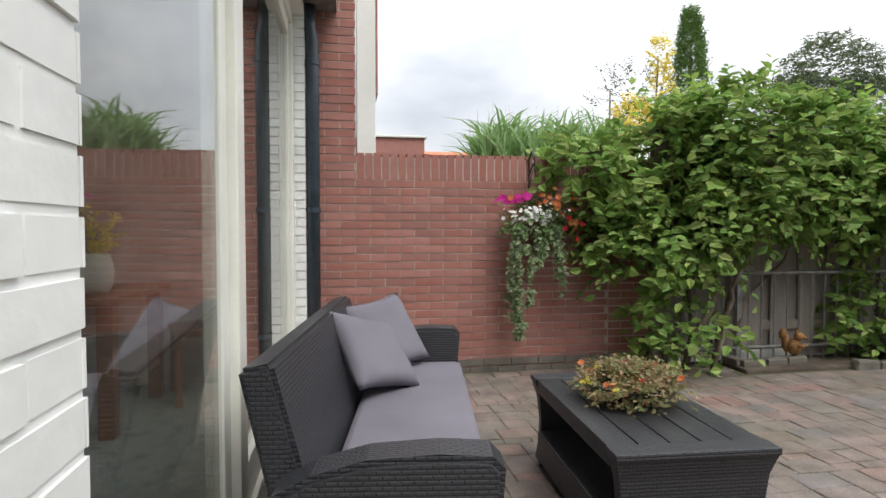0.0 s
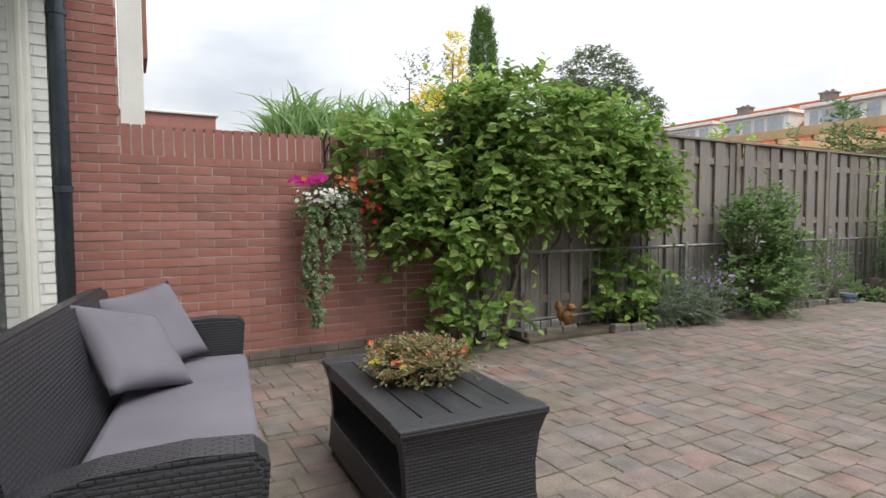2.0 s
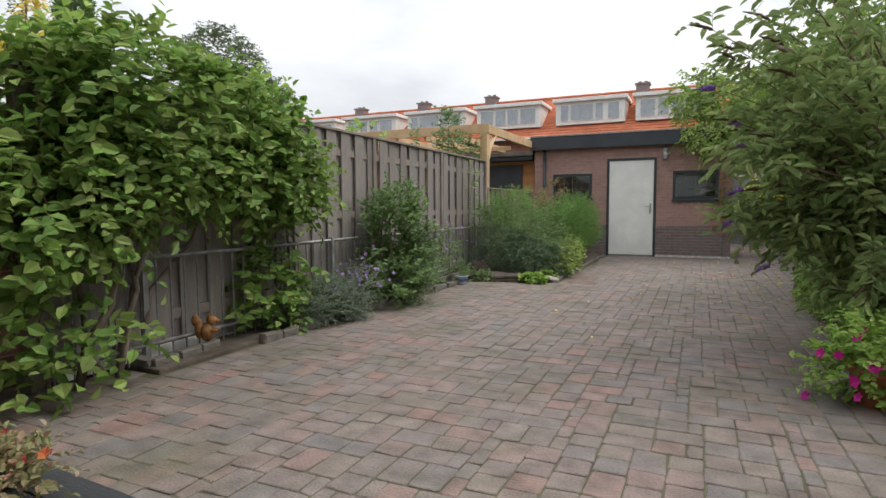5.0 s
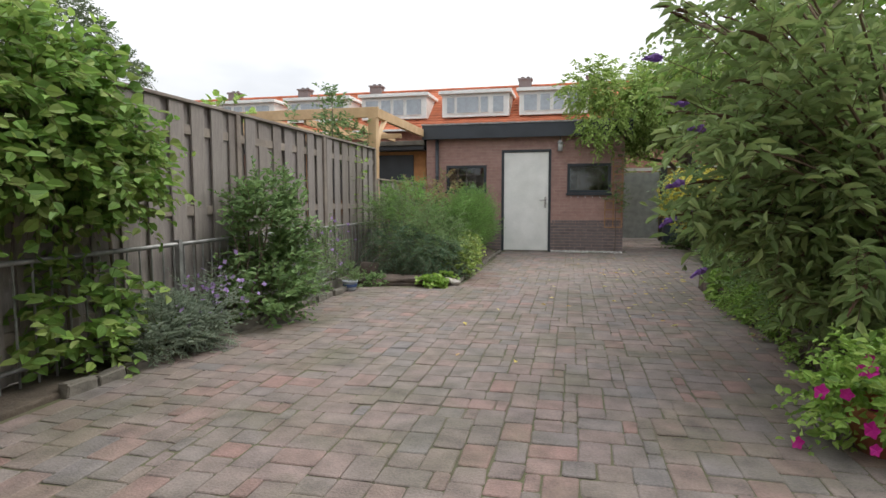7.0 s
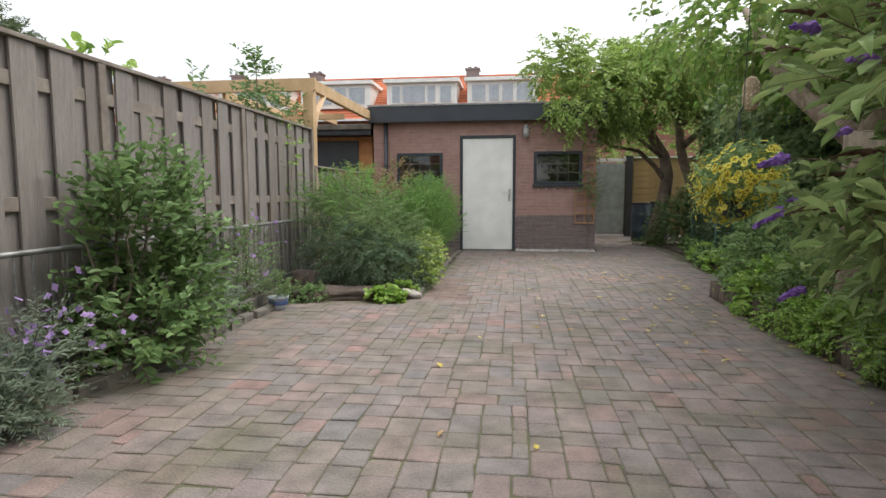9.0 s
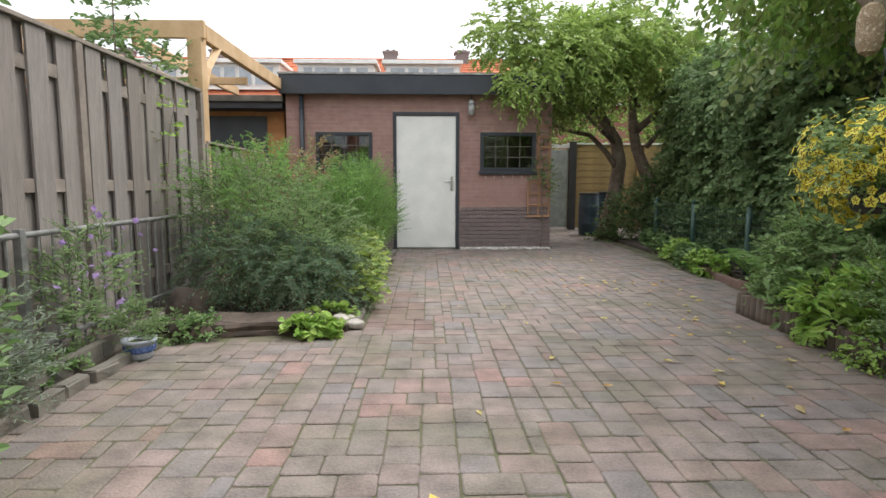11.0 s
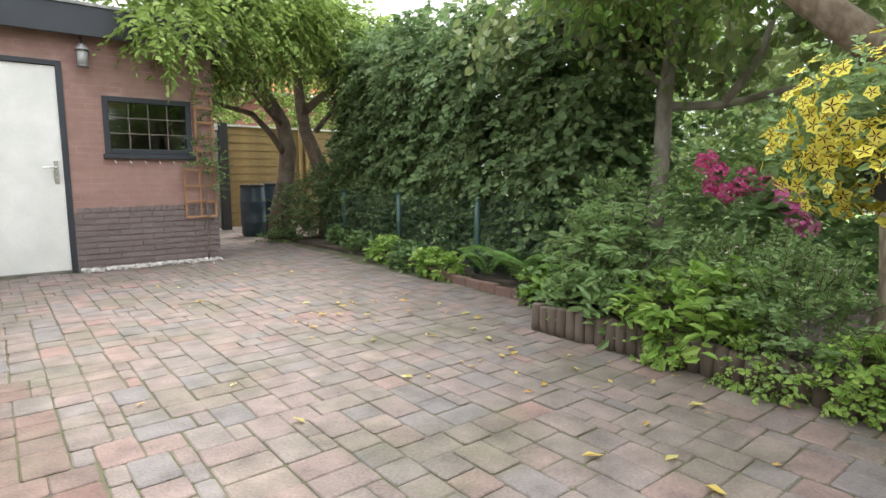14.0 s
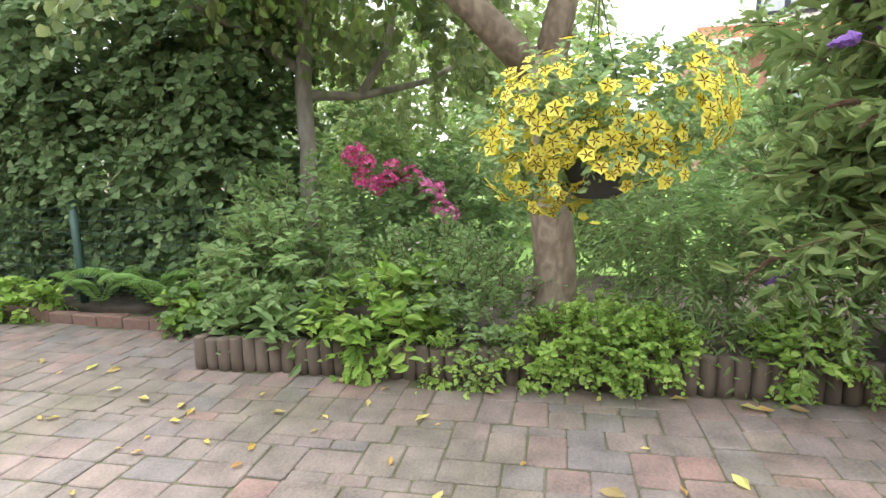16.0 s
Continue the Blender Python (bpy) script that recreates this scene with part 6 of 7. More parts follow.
maple = thing("maple_tree", "slender maple with a grey trunk behind the wire fence", "tree", pose(2.0, 8.75, 0))
bm = bmesh.new()
tube(bm, [(-.05, 0, 0), (-.02, .02, .6), (.03, .02, 1.1), (.08, .05, 1.55), (.12, .0, 2.2), (.2, .1, 3.2)], [.075, .065, .06, .06, .045, .02], 10)
part("trunk", bm, M_BARK_GREY, maple, smooth=True)
for pts in ([(.08, .04, 1.5), (.3, -.3, 1.5), (.6, -.75, 1.62), (1.0, -1.1, 1.9)], [(.1, .04, 1.65), (-.1, .4, 1.95), (-.2, .9, 2.2)], [(.3, -.3, 1.5), (.5, -.45, 1.85), (.6, -.5, 2.2)]):
    bm = bmesh.new()
    tube(bm, pts, [.038 * (1 - .6 * i / 3) for i in range(len(pts))], 8)
    part("limb", bm, M_BARK_GREY, maple, smooth=True)
P, d = cloud([(.4, -.3, 2.2, 1.0, 1.0, .45), (-.1, .8, 2.4, .9, .9, .5), (1.2, -1.0, 2.2, 1.0, 1.1, .5), (.8, .6, 2.7, 1.0, 1.0, .5), (2.4, -.2, 2.2, .9, .9, .6)], 1050, rng, .25, .65, floor=1.55)
lv, lf, tv, tf = sprays(P, d + np.array([0, 0, -.2]), rng, length=.26, leaves=6, size=.115, width=.85, droop=.6)
quads("crown", lv, lf, L_MAPLE, maple)
quads("twig_work", tv, tf, M_TWIG, maple)

yb = thing("hanging_basket", "hanging basket full of yellow petunias with dark stars", "flower basket", pose(.2, 6.9, 0.95))
bm = bmesh.new()
lathe(bm, [(.06, -.05), (.09, -.03), (.12, .06), (.125, .07), (.11, .07)], 20)
part("basket", bm, M_FELT, yb)
bm = bmesh.new()
for a in range(3):
    tube(bm, [(.12 * math.cos(2.1 * a), .12 * math.sin(2.1 * a), .07), (0, 0, .62)], .002, 4)
tube(bm, [(0, 0, .6), (.0, .02, .66), (0.02, 0, .70)], .006, 6)
tube(bm, [(0.02, 0, .70), (0.0, -.1, 1.62)], .003, 4)
part("hanger", bm, M_DARK, yb)
rng = np.random.default_rng(86)
P, d = cloud([(0, 0, .22, .26, .32, .17), (0, .15, .12, .19, .22, .14), (0, -.15, .26, .19, .2, .15)], 360, rng, .35, .1)
lv, lf, tv, tf = sprays(P, d + np.array([0, 0, .1]), rng, length=.13, leaves=7, size=.045, width=.5)
quads("foliage", lv, lf, L_BROOM, yb)
C, N = cloud([(0, 0, .22, .31, .40, .25), (0, .18, .10, .24, .26, .20), (0, -.18, .26, .26, .26, .22), (-.10, .02, .03, .18, .30, .15), (-.08, .0, .06, .18, .2, .16)], 620, rng, .74, .5, 5.0)
N = N + np.array([-.25, -.1, .15])
v, f = petals(C, N, np.random.default_rng(5), .027, 5, .95)
quads("blossom", v, f, P_YELLOW, yb)
v, f = petals(C + unit(N) * .005, N, np.random.default_rng(5), .021, 5, .19)
quads("dark_star", v, f, P_MAROON, yb, "dark maroon stars in the flowers")

feeder = tagged(finish("fat_ball_feeder", lathe(bmesh.new(), [(.01, .13), (.045, .11), (.06, .06), (.06, -.06), (.045, -.11), (.01, -.13)], 14), material("seed_fat", [(.42, .33, .22), (.28, .20, .12), (.55, .47, .36)], rough=.95, vary="noise", scale=60, bump=.9, bump_scale=120)), "hanging seed and fat feeder for birds", "bird feeder")
feeder.matrix_basis = pose(.42, 7.3, 1.80)
cord = tagged(finish("feeder_cord", tube(bmesh.new(), [(.42, 7.3, 1.92), (.43, 7.32, 2.55)], .003, 5), M_TWIG), "thin cord holding the bird feeder", "cord")

# raised bed planting
plant("rose_bush", "bushy green rose shrub at the bed corner", "shrub", [(1.05, 8.5, .5, .28, .32, .34), (1.25, 8.35, .65, .3, .35, .32), (1.45, 8.6, .6, .3, .3, .35)], 380, L_BED, 91, size=.075, width=.48, length=.22, leaves=8, gap=.65, floor=.13, lift=.5,
      stems=[((1.1, 8.3, .1), (1.0, 8.2, .6), .008), ((1.15, 8.25, .1), (1.25, 8.2, .7), .008), ((1.1, 8.4, .1), (1.3, 8.5, .7), .008)])
plant("leafy_herb", "broad leaved green herb spilling over the logs", "plant", [(.95, 8.6, .2, .14, .18, .1), (.86, 8.35, .2, .08, .12, .08)], 90, L_BED, 92, size=.12, width=.45, length=.14, leaves=5, floor=.1, lift=.5)
plant("variegated_plant", "yellow green variegated plant over the log edge", "plant", [(.9, 7.95, .28, .2, .26, .16), (.78, 7.8, .2, .12, .22, .1), (1.0, 7.75, .36, .16, .18, .12)], 190, L_BRIGHT, 93, size=.105, width=.42, length=.16, leaves=5, floor=.08, lift=.5)
mj = plant("marjoram", "marjoram with tiny pale pink flowers", "herb", [(1.0, 7.45, .36, .24, .3, .22), (1.15, 7.7, .42, .25, .3, .24), (.85, 7.3, .25, .14, .2, .14)], 420, L_BED, 94, size=.044, width=.6, length=.17, leaves=9, gap=.5, lift=.8, floor=.12)
rng = np.random.default_rng(95)
C, N = cloud([(1.0, 7.45, .38, .26, .32, .25), (1.15, 7.7, .45, .27, .3, .26)], 110, rng, .9, .2)
flowers(mj, C, N + np.array([0, 0, .6]), leaf_material("pale_pink_petal", (.36, .25, .29), (.42, .32, .34)), .010, 96, 4, origin=tuple(mj.location))
plant("creeping_jenny", "fresh green cushion plant hanging over the logs", "plant", [(.80, 6.95, .2, .17, .28, .1), (.78, 6.62, .18, .14, .2, .1), (.71, 6.8, .12, .07, .24, .07), (.9, 6.8, .23, .18, .28, .1)], 620, L_BRIGHT, 97, size=.036, width=.85, length=.10, leaves=8, floor=.03, lift=.4)
plant("creeping_jenny", "small yellow green plant hanging over the logs", "plant", [(.74, 6.02, .2, .12, .16, .16)], 150, L_BRIGHT, 98, size=.045, width=.75, length=.11, leaves=7, floor=.03, lift=.4)
for k, (y, z) in enumerate(((7.55, .1), (7.35, .09), (7.1, .08), (5.7, .12), (5.45, .1), (7.95, .1))):
    plant("trailing_plant", "green trailing plant hanging over the logs", "plant", [(.68, y, z, .05, .1, .09)], 34, L_BRIGHT, 100 + k, size=.04, width=.7, length=.09, leaves=6, floor=.01, lift=-.3, group="trailing plants")
plant("dark_conifer", "drooping dark green shrub behind the logs", "shrub", [(1.15, 6.25, .6, .35, .4, .45), (.95, 5.95, .5, .3, .3, .38), (1.4, 6.4, .8, .4, .4, .5)], 420, L_BED, 107, size=.07, width=.2, length=.3, leaves=14, droop=.7, gap=.5, floor=.12)
plant("salvia", "tall salvia with blue flowers", "flower", [(1.3, 5.9, .8, .3, .3, .4)], 200, L_BED, 108, size=.07, width=.35, length=.28, leaves=9, lift=.9, floor=.12)
hy = plant("hydrangea", "hydrangea with deep pink flower heads", "shrub", [(2.25, 8.15, .6, .35, .5, .4), (2.35, 7.85, .55, .3, .4, .4)], 360, L_MID, 109, size=.09, width=.65, length=.18, leaves=6, floor=.06)
rng = np.random.default_rng(110)
for k in range(15):
    t = k / 14
    c = np.array([2.05 + rng.uniform(-.1, .12), 8.5 - .75 * t + rng.uniform(-.06, .06), 1.02 - .35 * t ** 1.3 + rng.uniform(-.07, .09)])
    dd = unit(rng.normal(size=(46, 3)))
    flowers(hy, c + dd * .065, dd, P_PINK if k < 9 else leaf_material("light_pink_petal", (.72, .22, .45), (.70, .10, .30)), .022, 120 + k, 4, name="flower_head", origin=tuple(hy.location))
for k, (x, y) in enumerate(((1.62, 9.80), (1.50, 9.42), (1.66, 10.3))):
    fern((x, y, .05), 140 + k, (6, 5, 4)[k], .66 - .1 * k)
for k, (x, y) in enumerate(((1.42, 10.75), (1.36, 9.2), (1.5, 11.3), (1.62, 11.9), (1.3, 9.15), (1.75, 12.7), (1.9, 13.5))):
    plant("ground_cover", "leafy green ground cover along the brick border", "plant", [(x, y, .12, .13, .3, .1)], 95, L_BRIGHT if k in (0, 1, 3) else L_MID, 150 + k, size=.085, width=.8, length=.12, leaves=5, floor=.03, lift=.5, group="ground covers")
plant("hedge", "tall dark green leafy hedge along the boundary", "hedge",
      [(2.15, 9.5, .9, .45, .7, .9), (2.2, 9.6, 1.9, .6, .7, .65), (2.3, 10.7, 1.1, .5, .9, 1.1), (2.3, 10.8, 2.1, .7, .9, .72), (2.5, 12.0, 1.2, .55, .9, 1.2), (2.5, 12.0, 2.3, .7, .9, .75), (2.75, 13.3, 1.3, .6, .9, 1.2), (2.8, 13.3, 2.4, .7, .9, .75), (3.1, 14.6, 1.3, .6, .9, 1.2), (3.2, 14.6, 2.6, .8, .9, .8)],
      7600, L_HEDGE, 15, size=.096, width=.85, length=.24, leaves=7, gap=.14, shell=.35, lift=.1, droop=.6, out=1.1, up=.5,
      stems=[((2.4, 9.6, 0), (2.3, 9.7, 2.2), .03), ((2.5, 10.8, 0), (2.45, 10.8, 2.6), .03), ((2.7, 12.0, 0), (2.6, 12.0, 2.6), .03), ((2.9, 13.3, 0), (2.85, 13.3, 2.6), .03), ((3.2, 14.6, 0), (3.2, 14.6, 2.6), .03)])
plant("ivy_screen", "dark ivy climbing through the wire fence", "climber", [(2.02, 10.2, .45, .16, 1.0, .42), (2.12, 12.0, .45, .16, 1.1, .42), (2.2, 13.6, .5, .25, .8, .5)], 800, L_HEDGE, 16, size=.075, width=.8, length=.18, leaves=6, gap=.3)
plant("dark_shrub", "dark green bush at the foot of the fruit tree", "shrub", [(2.1, 14.5, .55, .5, .45, .55), (1.7, 14.75, .42, .3, .3, .42), (2.3, 14.2, .8, .4, .5, .6)], 620, L_HEDGE, 17, size=.08, width=.5, length=.2, leaves=7)
plant("ground_cover", "low green plants at the fruit tree foot", "plant", [(1.45, 14.75, .06, .35, .2, .06)], 110, L_MID, 18, size=.05, width=.6, length=.1, leaves=6, floor=.01)

# fruit tree
ft = thing("fruit_tree", "old fruit tree with leaning trunks over the shed", "tree", pose(1.7, 15.3, 0))
bm = bmesh.new()
tube(bm, [(0, 0, -.02), (0.02, 0, .4), (.14, 0, .95), (.20, 0, 1.45), (.1, -.05, 1.85), (-.2, -.1, 2.3), (-.6, -.2, 2.9), (-.9, -.3, 3.5)], [.2, .165, .14, .125, .115, .10, .07, .03], 12)
part("trunk", bm, M_BARK, ft, smooth=True)
bm = bmesh.new()
tube(bm, [(.95, .1, -.02), (.92, .05, .5), (.86, 0, .95), (.66, 0, 1.4), (.5, -.02, 1.75), (.42, -.05, 2.1), (.35, -.1, 2.7), (.3, -.1, 3.6)], [.19, .17, .15, .12, .10, .09, .07, .03], 12)
part("trunk", bm, M_BARK_PALE, ft, smooth=True)
for pts, r in (([(.18, 0, 1.3), (-.1, -.1, 1.65), (-.45, -.2, 1.95), (-1.0, -.3, 2.05), (-1.5, -.6, 2.3)], .06), ([(.86, 0, .95), (1.15, -.1, 1.05), (1.5, -.2, 1.35), (1.9, -.3, 2.1)], .12), ([(.7, 0, 1.75), (1.0, 0, 2.1), (1.3, 0, 2.7)], .05), ([(-.2, -.1, 2.3), (-.9, -.5, 2.5), (-1.6, -.9, 2.9)], .05), ([(.5, -.1, 2.5), (-.1, -.4, 3.1), (-.6, -.7, 3.6)], .05), ([(.42, -.05, 2.0), (.75, -.3, 2.35), (1.3, -.6, 2.75), (1.8, -.9, 3.1)], .075), ([(.12, -.05, 1.8), (-.25, -.35, 2.0), (-.7, -.8, 2.25), (-1.2, -1.4, 2.4)], .05)):
    bm = bmesh.new()
    tube(bm, pts, [r * (1 - .6 * i / (len(pts) - 1)) for i in range(len(pts))], 9)
    part("limb", bm, M_BARK, ft, smooth=True)
rng = np.random.default_rng(160)
P, d = cloud([(-1.3, -.9, 2.75, .75, .7, .55), (-1.0, -.6, 3.4, .9, .9, .6), (0, -.4, 3.7, 1.0, .9, .6), (.9, -.2, 3.4, .9, .9, .6), (-.8, -1.1, 2.85, .7, .6, .45), (-1.75, -1.25, 2.35, .4, .4, .4), (1.6, -.2, 3.2, .7, .8, .5), (.4, .2, 3.25, .8, .6, .45), (-2.0, -2.15, 2.65, .45, .45, .45), (-1.5, -1.8, 3.1, .75, .7, .55), (-2.1, -1.6, 3.4, .7, .7, .55), (-.6, -1.2, 3.3, .9, .8, .6), (1.1, -.9, 2.8, .7, .5, .5)], 3100, rng, .3, .55, floor=1.85)
lv, lf, tv, tf = sprays(P, d + np.array([0, 0, -.15]), rng, length=.3, leaves=8, size=.125, width=.44, droop=.5)
quads("crown", lv, lf, L_APPLE, ft)
quads("twig_work", tv, tf, M_TWIG, ft)
plant("trellis_climber", "thin climber on the wall trellis", "climber", [(.02, SY - .1, 1.05, .2, .07, .4), (.05, SY - .08, 1.9, .12, .06, .35)], 120, L_MID, 161, size=.05, width=.55, length=.14, leaves=6, stems=[((.0, SY - .08, 0), (.02, SY - .07, 1.5), .01, .04)])

# neighbour's greenery to the east
plant("background_shrub", "light green shrubs in the garden beyond", "shrub", [(5.2, 8.6, .8, .9, .9, .9), (5.8, 7.0, .8, .9, .9, .9), (5.4, 10.2, 1.2, .8, 1.2, 1.2), (5.0, 12.2, 1.2, .9, 1.2, 1.3), (4.4, 9.4, .8, .5, .7, .8)], 2600, L_BUDD, 170, size=.12, width=.6, length=.3, leaves=6)
plant("background_shrub", "mid green shrubs in the garden beyond", "shrub", [(3.2, 6.0, .6, .5, .6, .6), (3.6, 4.9, .8, .6, .7, .8), (3.0, 7.1, .45, .4, .5, .4), (6.4, 4.4, 1.3, 1.2, 1.2, 1.4), (2.9, 9.1, .8, .45, .7, .8), (3.3, 8.0, .6, .4, .6, .6), (3.3, 10.4, .9, .4, .9, .9)], 1500, L_MID, 171, size=.1, width=.6, length=.28, leaves=6)
plant("background_tree", "tree closing the view beyond the next garden", "tree", [(9.5, 9.8, 2.0, 1.5, 1.6, 1.6), (9.5, 7.4, 1.9, 1.2, 1.6, 1.8), (9.5, 12.5, 2.2, 1.8, 1.8, 1.9), (9.5, 4.2, 1.0, 1.0, 1.6, 1.1), (9.5, 1.2, 1.0, 1.0, 1.8, 1.1)], 3600, L_VINE, 172, size=.19, width=.6, length=.4, leaves=6, stems=[((8.5, 9.8, 0), (8.5, 9.8, 2), .1)])
plant("background_tree", "leafy tree rising behind the yellow fence", "tree", [(1.5, 20.0, 2.3, 1.1, .8, .9), (3.4, 20.0, 2.6, 1.3, .9, 1.1), (5.6, 20.2, 3.0, 1.5, .9, 1.4), (4.4, 20.0, 4.2, 1.5, .9, 1.0), (7.6, 20.0, 2.8, 1.5, .9, 1.6)], 1850, L_APPLE, 175, size=.14, width=.5, length=.35, leaves=7, gap=.5, floor=1.2,
      stems=[((4.6, 20.1, 0), (4.5, 20.1, 3.6), .09), ((4.6, 20.1, 0.9), (6.2, 20.1, 3.2), .06)])
rb = plant("white_rose", "rose bush with white blooms beyond the tree", "shrub", [(2.6, 6.55, .7, .3, .35, .45)], 200, L_HEDGE, 173, size=.07, width=.6, length=.2, leaves=6)
dd = unit(np.random.default_rng(3).normal(size=(40, 3)))
flowers(rb, np.array([2.35, 6.5, .88]) + dd * .05, dd, P_WHITE, .03, 174, 5, origin=tuple(rb.location))

# ---- west neighbours' greenery ----
rng = np.random.default_rng(180)
reeds = thing("reed_clump", "tall arching reed grass behind the brick wall", "grass", pose(-5.6, 1.85, 0.0))
n = 260
P = np.stack([rng.normal(0, .22, n), rng.uniform(-.62, .62, n), np.zeros(n)], 1)
v, f = blades(P, np.stack([rng.normal(0, .03, n), rng.normal(0, .03, n), np.ones(n)], 1), rng, 2.1, .016, .03)
quads("stalk", v, f, M_STEM, reeds)["kind"] = "stuff"
n = 3000
P = np.stack([rng.normal(0, .28, n), rng.uniform(-.62, .62, n), rng.uniform(1.15, 1.95, n)], 1)
v, f = blades(P, np.stack([rng.normal(0, .26, n), rng.normal(0, .26, n), np.ones(n)], 1), rng, .62, .026, .40)
quads("blade_tuft", v, f, L_GRASS, reeds)
cy = thing("cypress", "slender dark green cypress behind the fence", "tree", pose(-12.0, 7.9, 0))
rng = np.random.default_rng(181)
n = 3200
z = rng.uniform(1.0, 6.2, n)
r = .60 * np.clip((6.35 - z) / 4.0, 0.03, 1) ** .6 * rng.uniform(.6, 1.05, n)
a = rng.uniform(0, 6.28, n)
P = np.stack([r * np.cos(a), r * np.sin(a), z], 1)
lv, lf, tv, tf = sprays(P, np.stack([np.cos(a), np.sin(a), np.full(n, 1.8)], 1), rng, length=.2, leaves=6, size=.09, width=.35, droop=0)
quads("crown", lv, lf, L_CYPRESS, cy)
part("trunk", tube(bmesh.new(), [(0, 0, 0), (0, 0, 3.0), (0, 0, 5.6)], [.12, .08, .02], 8), M_BARK, cy)
plant("golden_shrub", "bright yellow leaved shrub above the climber", "shrub", [(-8.0, 4.7, 3.0, .18, .22, .5), (-8.0, 4.75, 3.75, .1, .1, .45), (-8.0, 4.3, 2.8, .25, .3, .3)], 240, L_GOLD, 182, size=.09, width=.45, length=.2, leaves=7, lift=1.0, stems=[((-8, 4.6, 0), (-8, 4.7, 3.8), .03)])
plant("bare_shrub", "thin leafed shrub above the climber", "shrub", [(-7.8, 3.9, 2.9, .3, .4, .5), (-7.8, 4.2, 3.2, .3, .4, .4)], 70, L_FAR, 183, size=.06, width=.5, length=.35, leaves=6, lift=.8, gap=.5, stems=[((-7.8, 4.0, 0), (-7.8, 3.8, 3.2), .03, .15), ((-7.8, 4.1, 0), (-7.8, 4.4, 3.3), .02, .15)])
plant("far_tree", "rounded grey green tree in a distant garden", "tree", [(-16, 15.6, 6.2, 1.2, 1.4, 1.2), (-16, 17.2, 5.2, 1.2, 1.4, 1.1), (-16, 14.4, 5.0, 1.2, 1.3, 1.2), (-16, 18.0, 3.8, 1.1, 1.1, 1.0)], 2300, L_FAR, 184, size=.16, width=.3, length=.5, leaves=9, droop=.7, stems=[((-16, 15.8, 0), (-16, 15.8, 4.6), .15)])
plant("far_tree", "dark green tree in a distant garden", "tree", [(-9.5, 2.9, 1.2, .8, 1.0, 1.2), (-9.5, 5.6, 2.2, .8, 1.2, 1.2), (-9.5, 8.6, 1.6, .9, 1.6, 1.2)], 900, L_MID, 185, size=.16, width=.5, length=.4, leaves=7)

# fallen leaves on the paving
rng = np.random.default_rng(190)
n = 95
P = np.stack([rng.uniform(-1.8, .66, n), rng.uniform(4.5, 12.5, n), np.full(n, .008)], 1)
P[:60, 0] = rng.uniform(-.5, .66, 60)
P[:60, 1] = rng.uniform(6.0, 10.5, 60)
a = rng.uniform(0, 6.28, n)
v, f = leaf_mesh(P, np.stack([np.cos(a), np.sin(a), np.zeros(n)], 1), np.tile(np.array([[0, 0, 1.0]]), (n, 1)) + rng.normal(0, .2, (n, 3)), rng.uniform(.03, .085, n), .42, fold=.16, curl=-.12)
tagged(quads("fallen_leaves", v, f, L_FALLEN), "scattered yellow and brown fallen leaves", "leaves", kind="stuff")

# ---- distance ----
row = thing("terraced_houses", "far terrace with orange tiled roof and white dormers", "house", pose(0, 37, 0.17))
part("wall", boxes(((-44, 1.0, -0.4), (16, 9, 5.6))), M_FARBRICK, row)
bm = bmesh.new()
a = [bm.verts.new(p) for p in ((-44, 0.2, 5.5), (16, 0.2, 5.5), (16, 5.0, 8.85), (-44, 5.0, 8.85), (16, 9.8, 5.5), (-44, 9.8, 5.5))]
for q in ((0, 1, 2, 3), (3, 2, 4, 5), (0, 3, 5), (1, 4, 2)):
    bm.faces.new([a[i] for i in q])
part("roof", bm, M_ROOF, row)
bm = bmesh.new()
for k in range(16):
    t = k / 16
    box(bm, (-44, 0.2 + 4.8 * t - 0.03, 5.5 + 3.35 * t + 0.01), (16, 0.2 + 4.8 * t + 0.05, 5.5 + 3.35 * t + 0.055))
part("tile_course", bm, M_ROOF, row)
part("ridge", boxes(((-44, 4.9, 8.84), (16, 5.1, 8.95)), bevel=0.03), M_ROOF, row)
part("gutter", boxes(((-44, 0.02, 5.4), (16, 0.22, 5.52))), M_WHITE, row)
for n, (x0, x1) in enumerate(((-4.25, 0.05), (-9.3, -4.9), (-14.9, -10.35), (-20.45, -15.85), (-26.0, -21.45), (-31.6, -26.95))):
    dm = part("dormer", boxes(((x0, 1.0, 6.3), (x1, 4.6, 7.75)), bevel=0.02), M_WHITE, row, "white boarded dormer")
    part("dormer_roof", boxes(((x0 - 0.18, 0.72, 7.755), (x1 + 0.18, 4.8, 7.98)), bevel=0.03), M_WHITE, dm)
    spans = ((0.06, 0.27), (0.30, 0.46), (0.49, 0.66), (0.69, 0.93)) if n % 2 == 0 else ((0.07, 0.20), (0.22, 0.56), (0.58, 0.70), (0.76, 0.93))
    for s0, s1 in spans:
        a0, a1 = x0 + (x1 - x0) * s0, x0 + (x1 - x0) * s1
        part("window", boxes(((a0, 0.955, 6.52), (a1, 0.975, 7.6))), M_WHITE, dm)
        part("pane", boxes(((a0 + 0.045, 0.93, 6.57), (a1 - 0.045, 0.95, 7.55))), material("far_pane", [(0.34, 0.38, 0.41)], rough=0.08, bump=0.0, spec=0.8) if (n, s0) == (0, 0.06) else bpy.data.materials["far_pane"], dm)
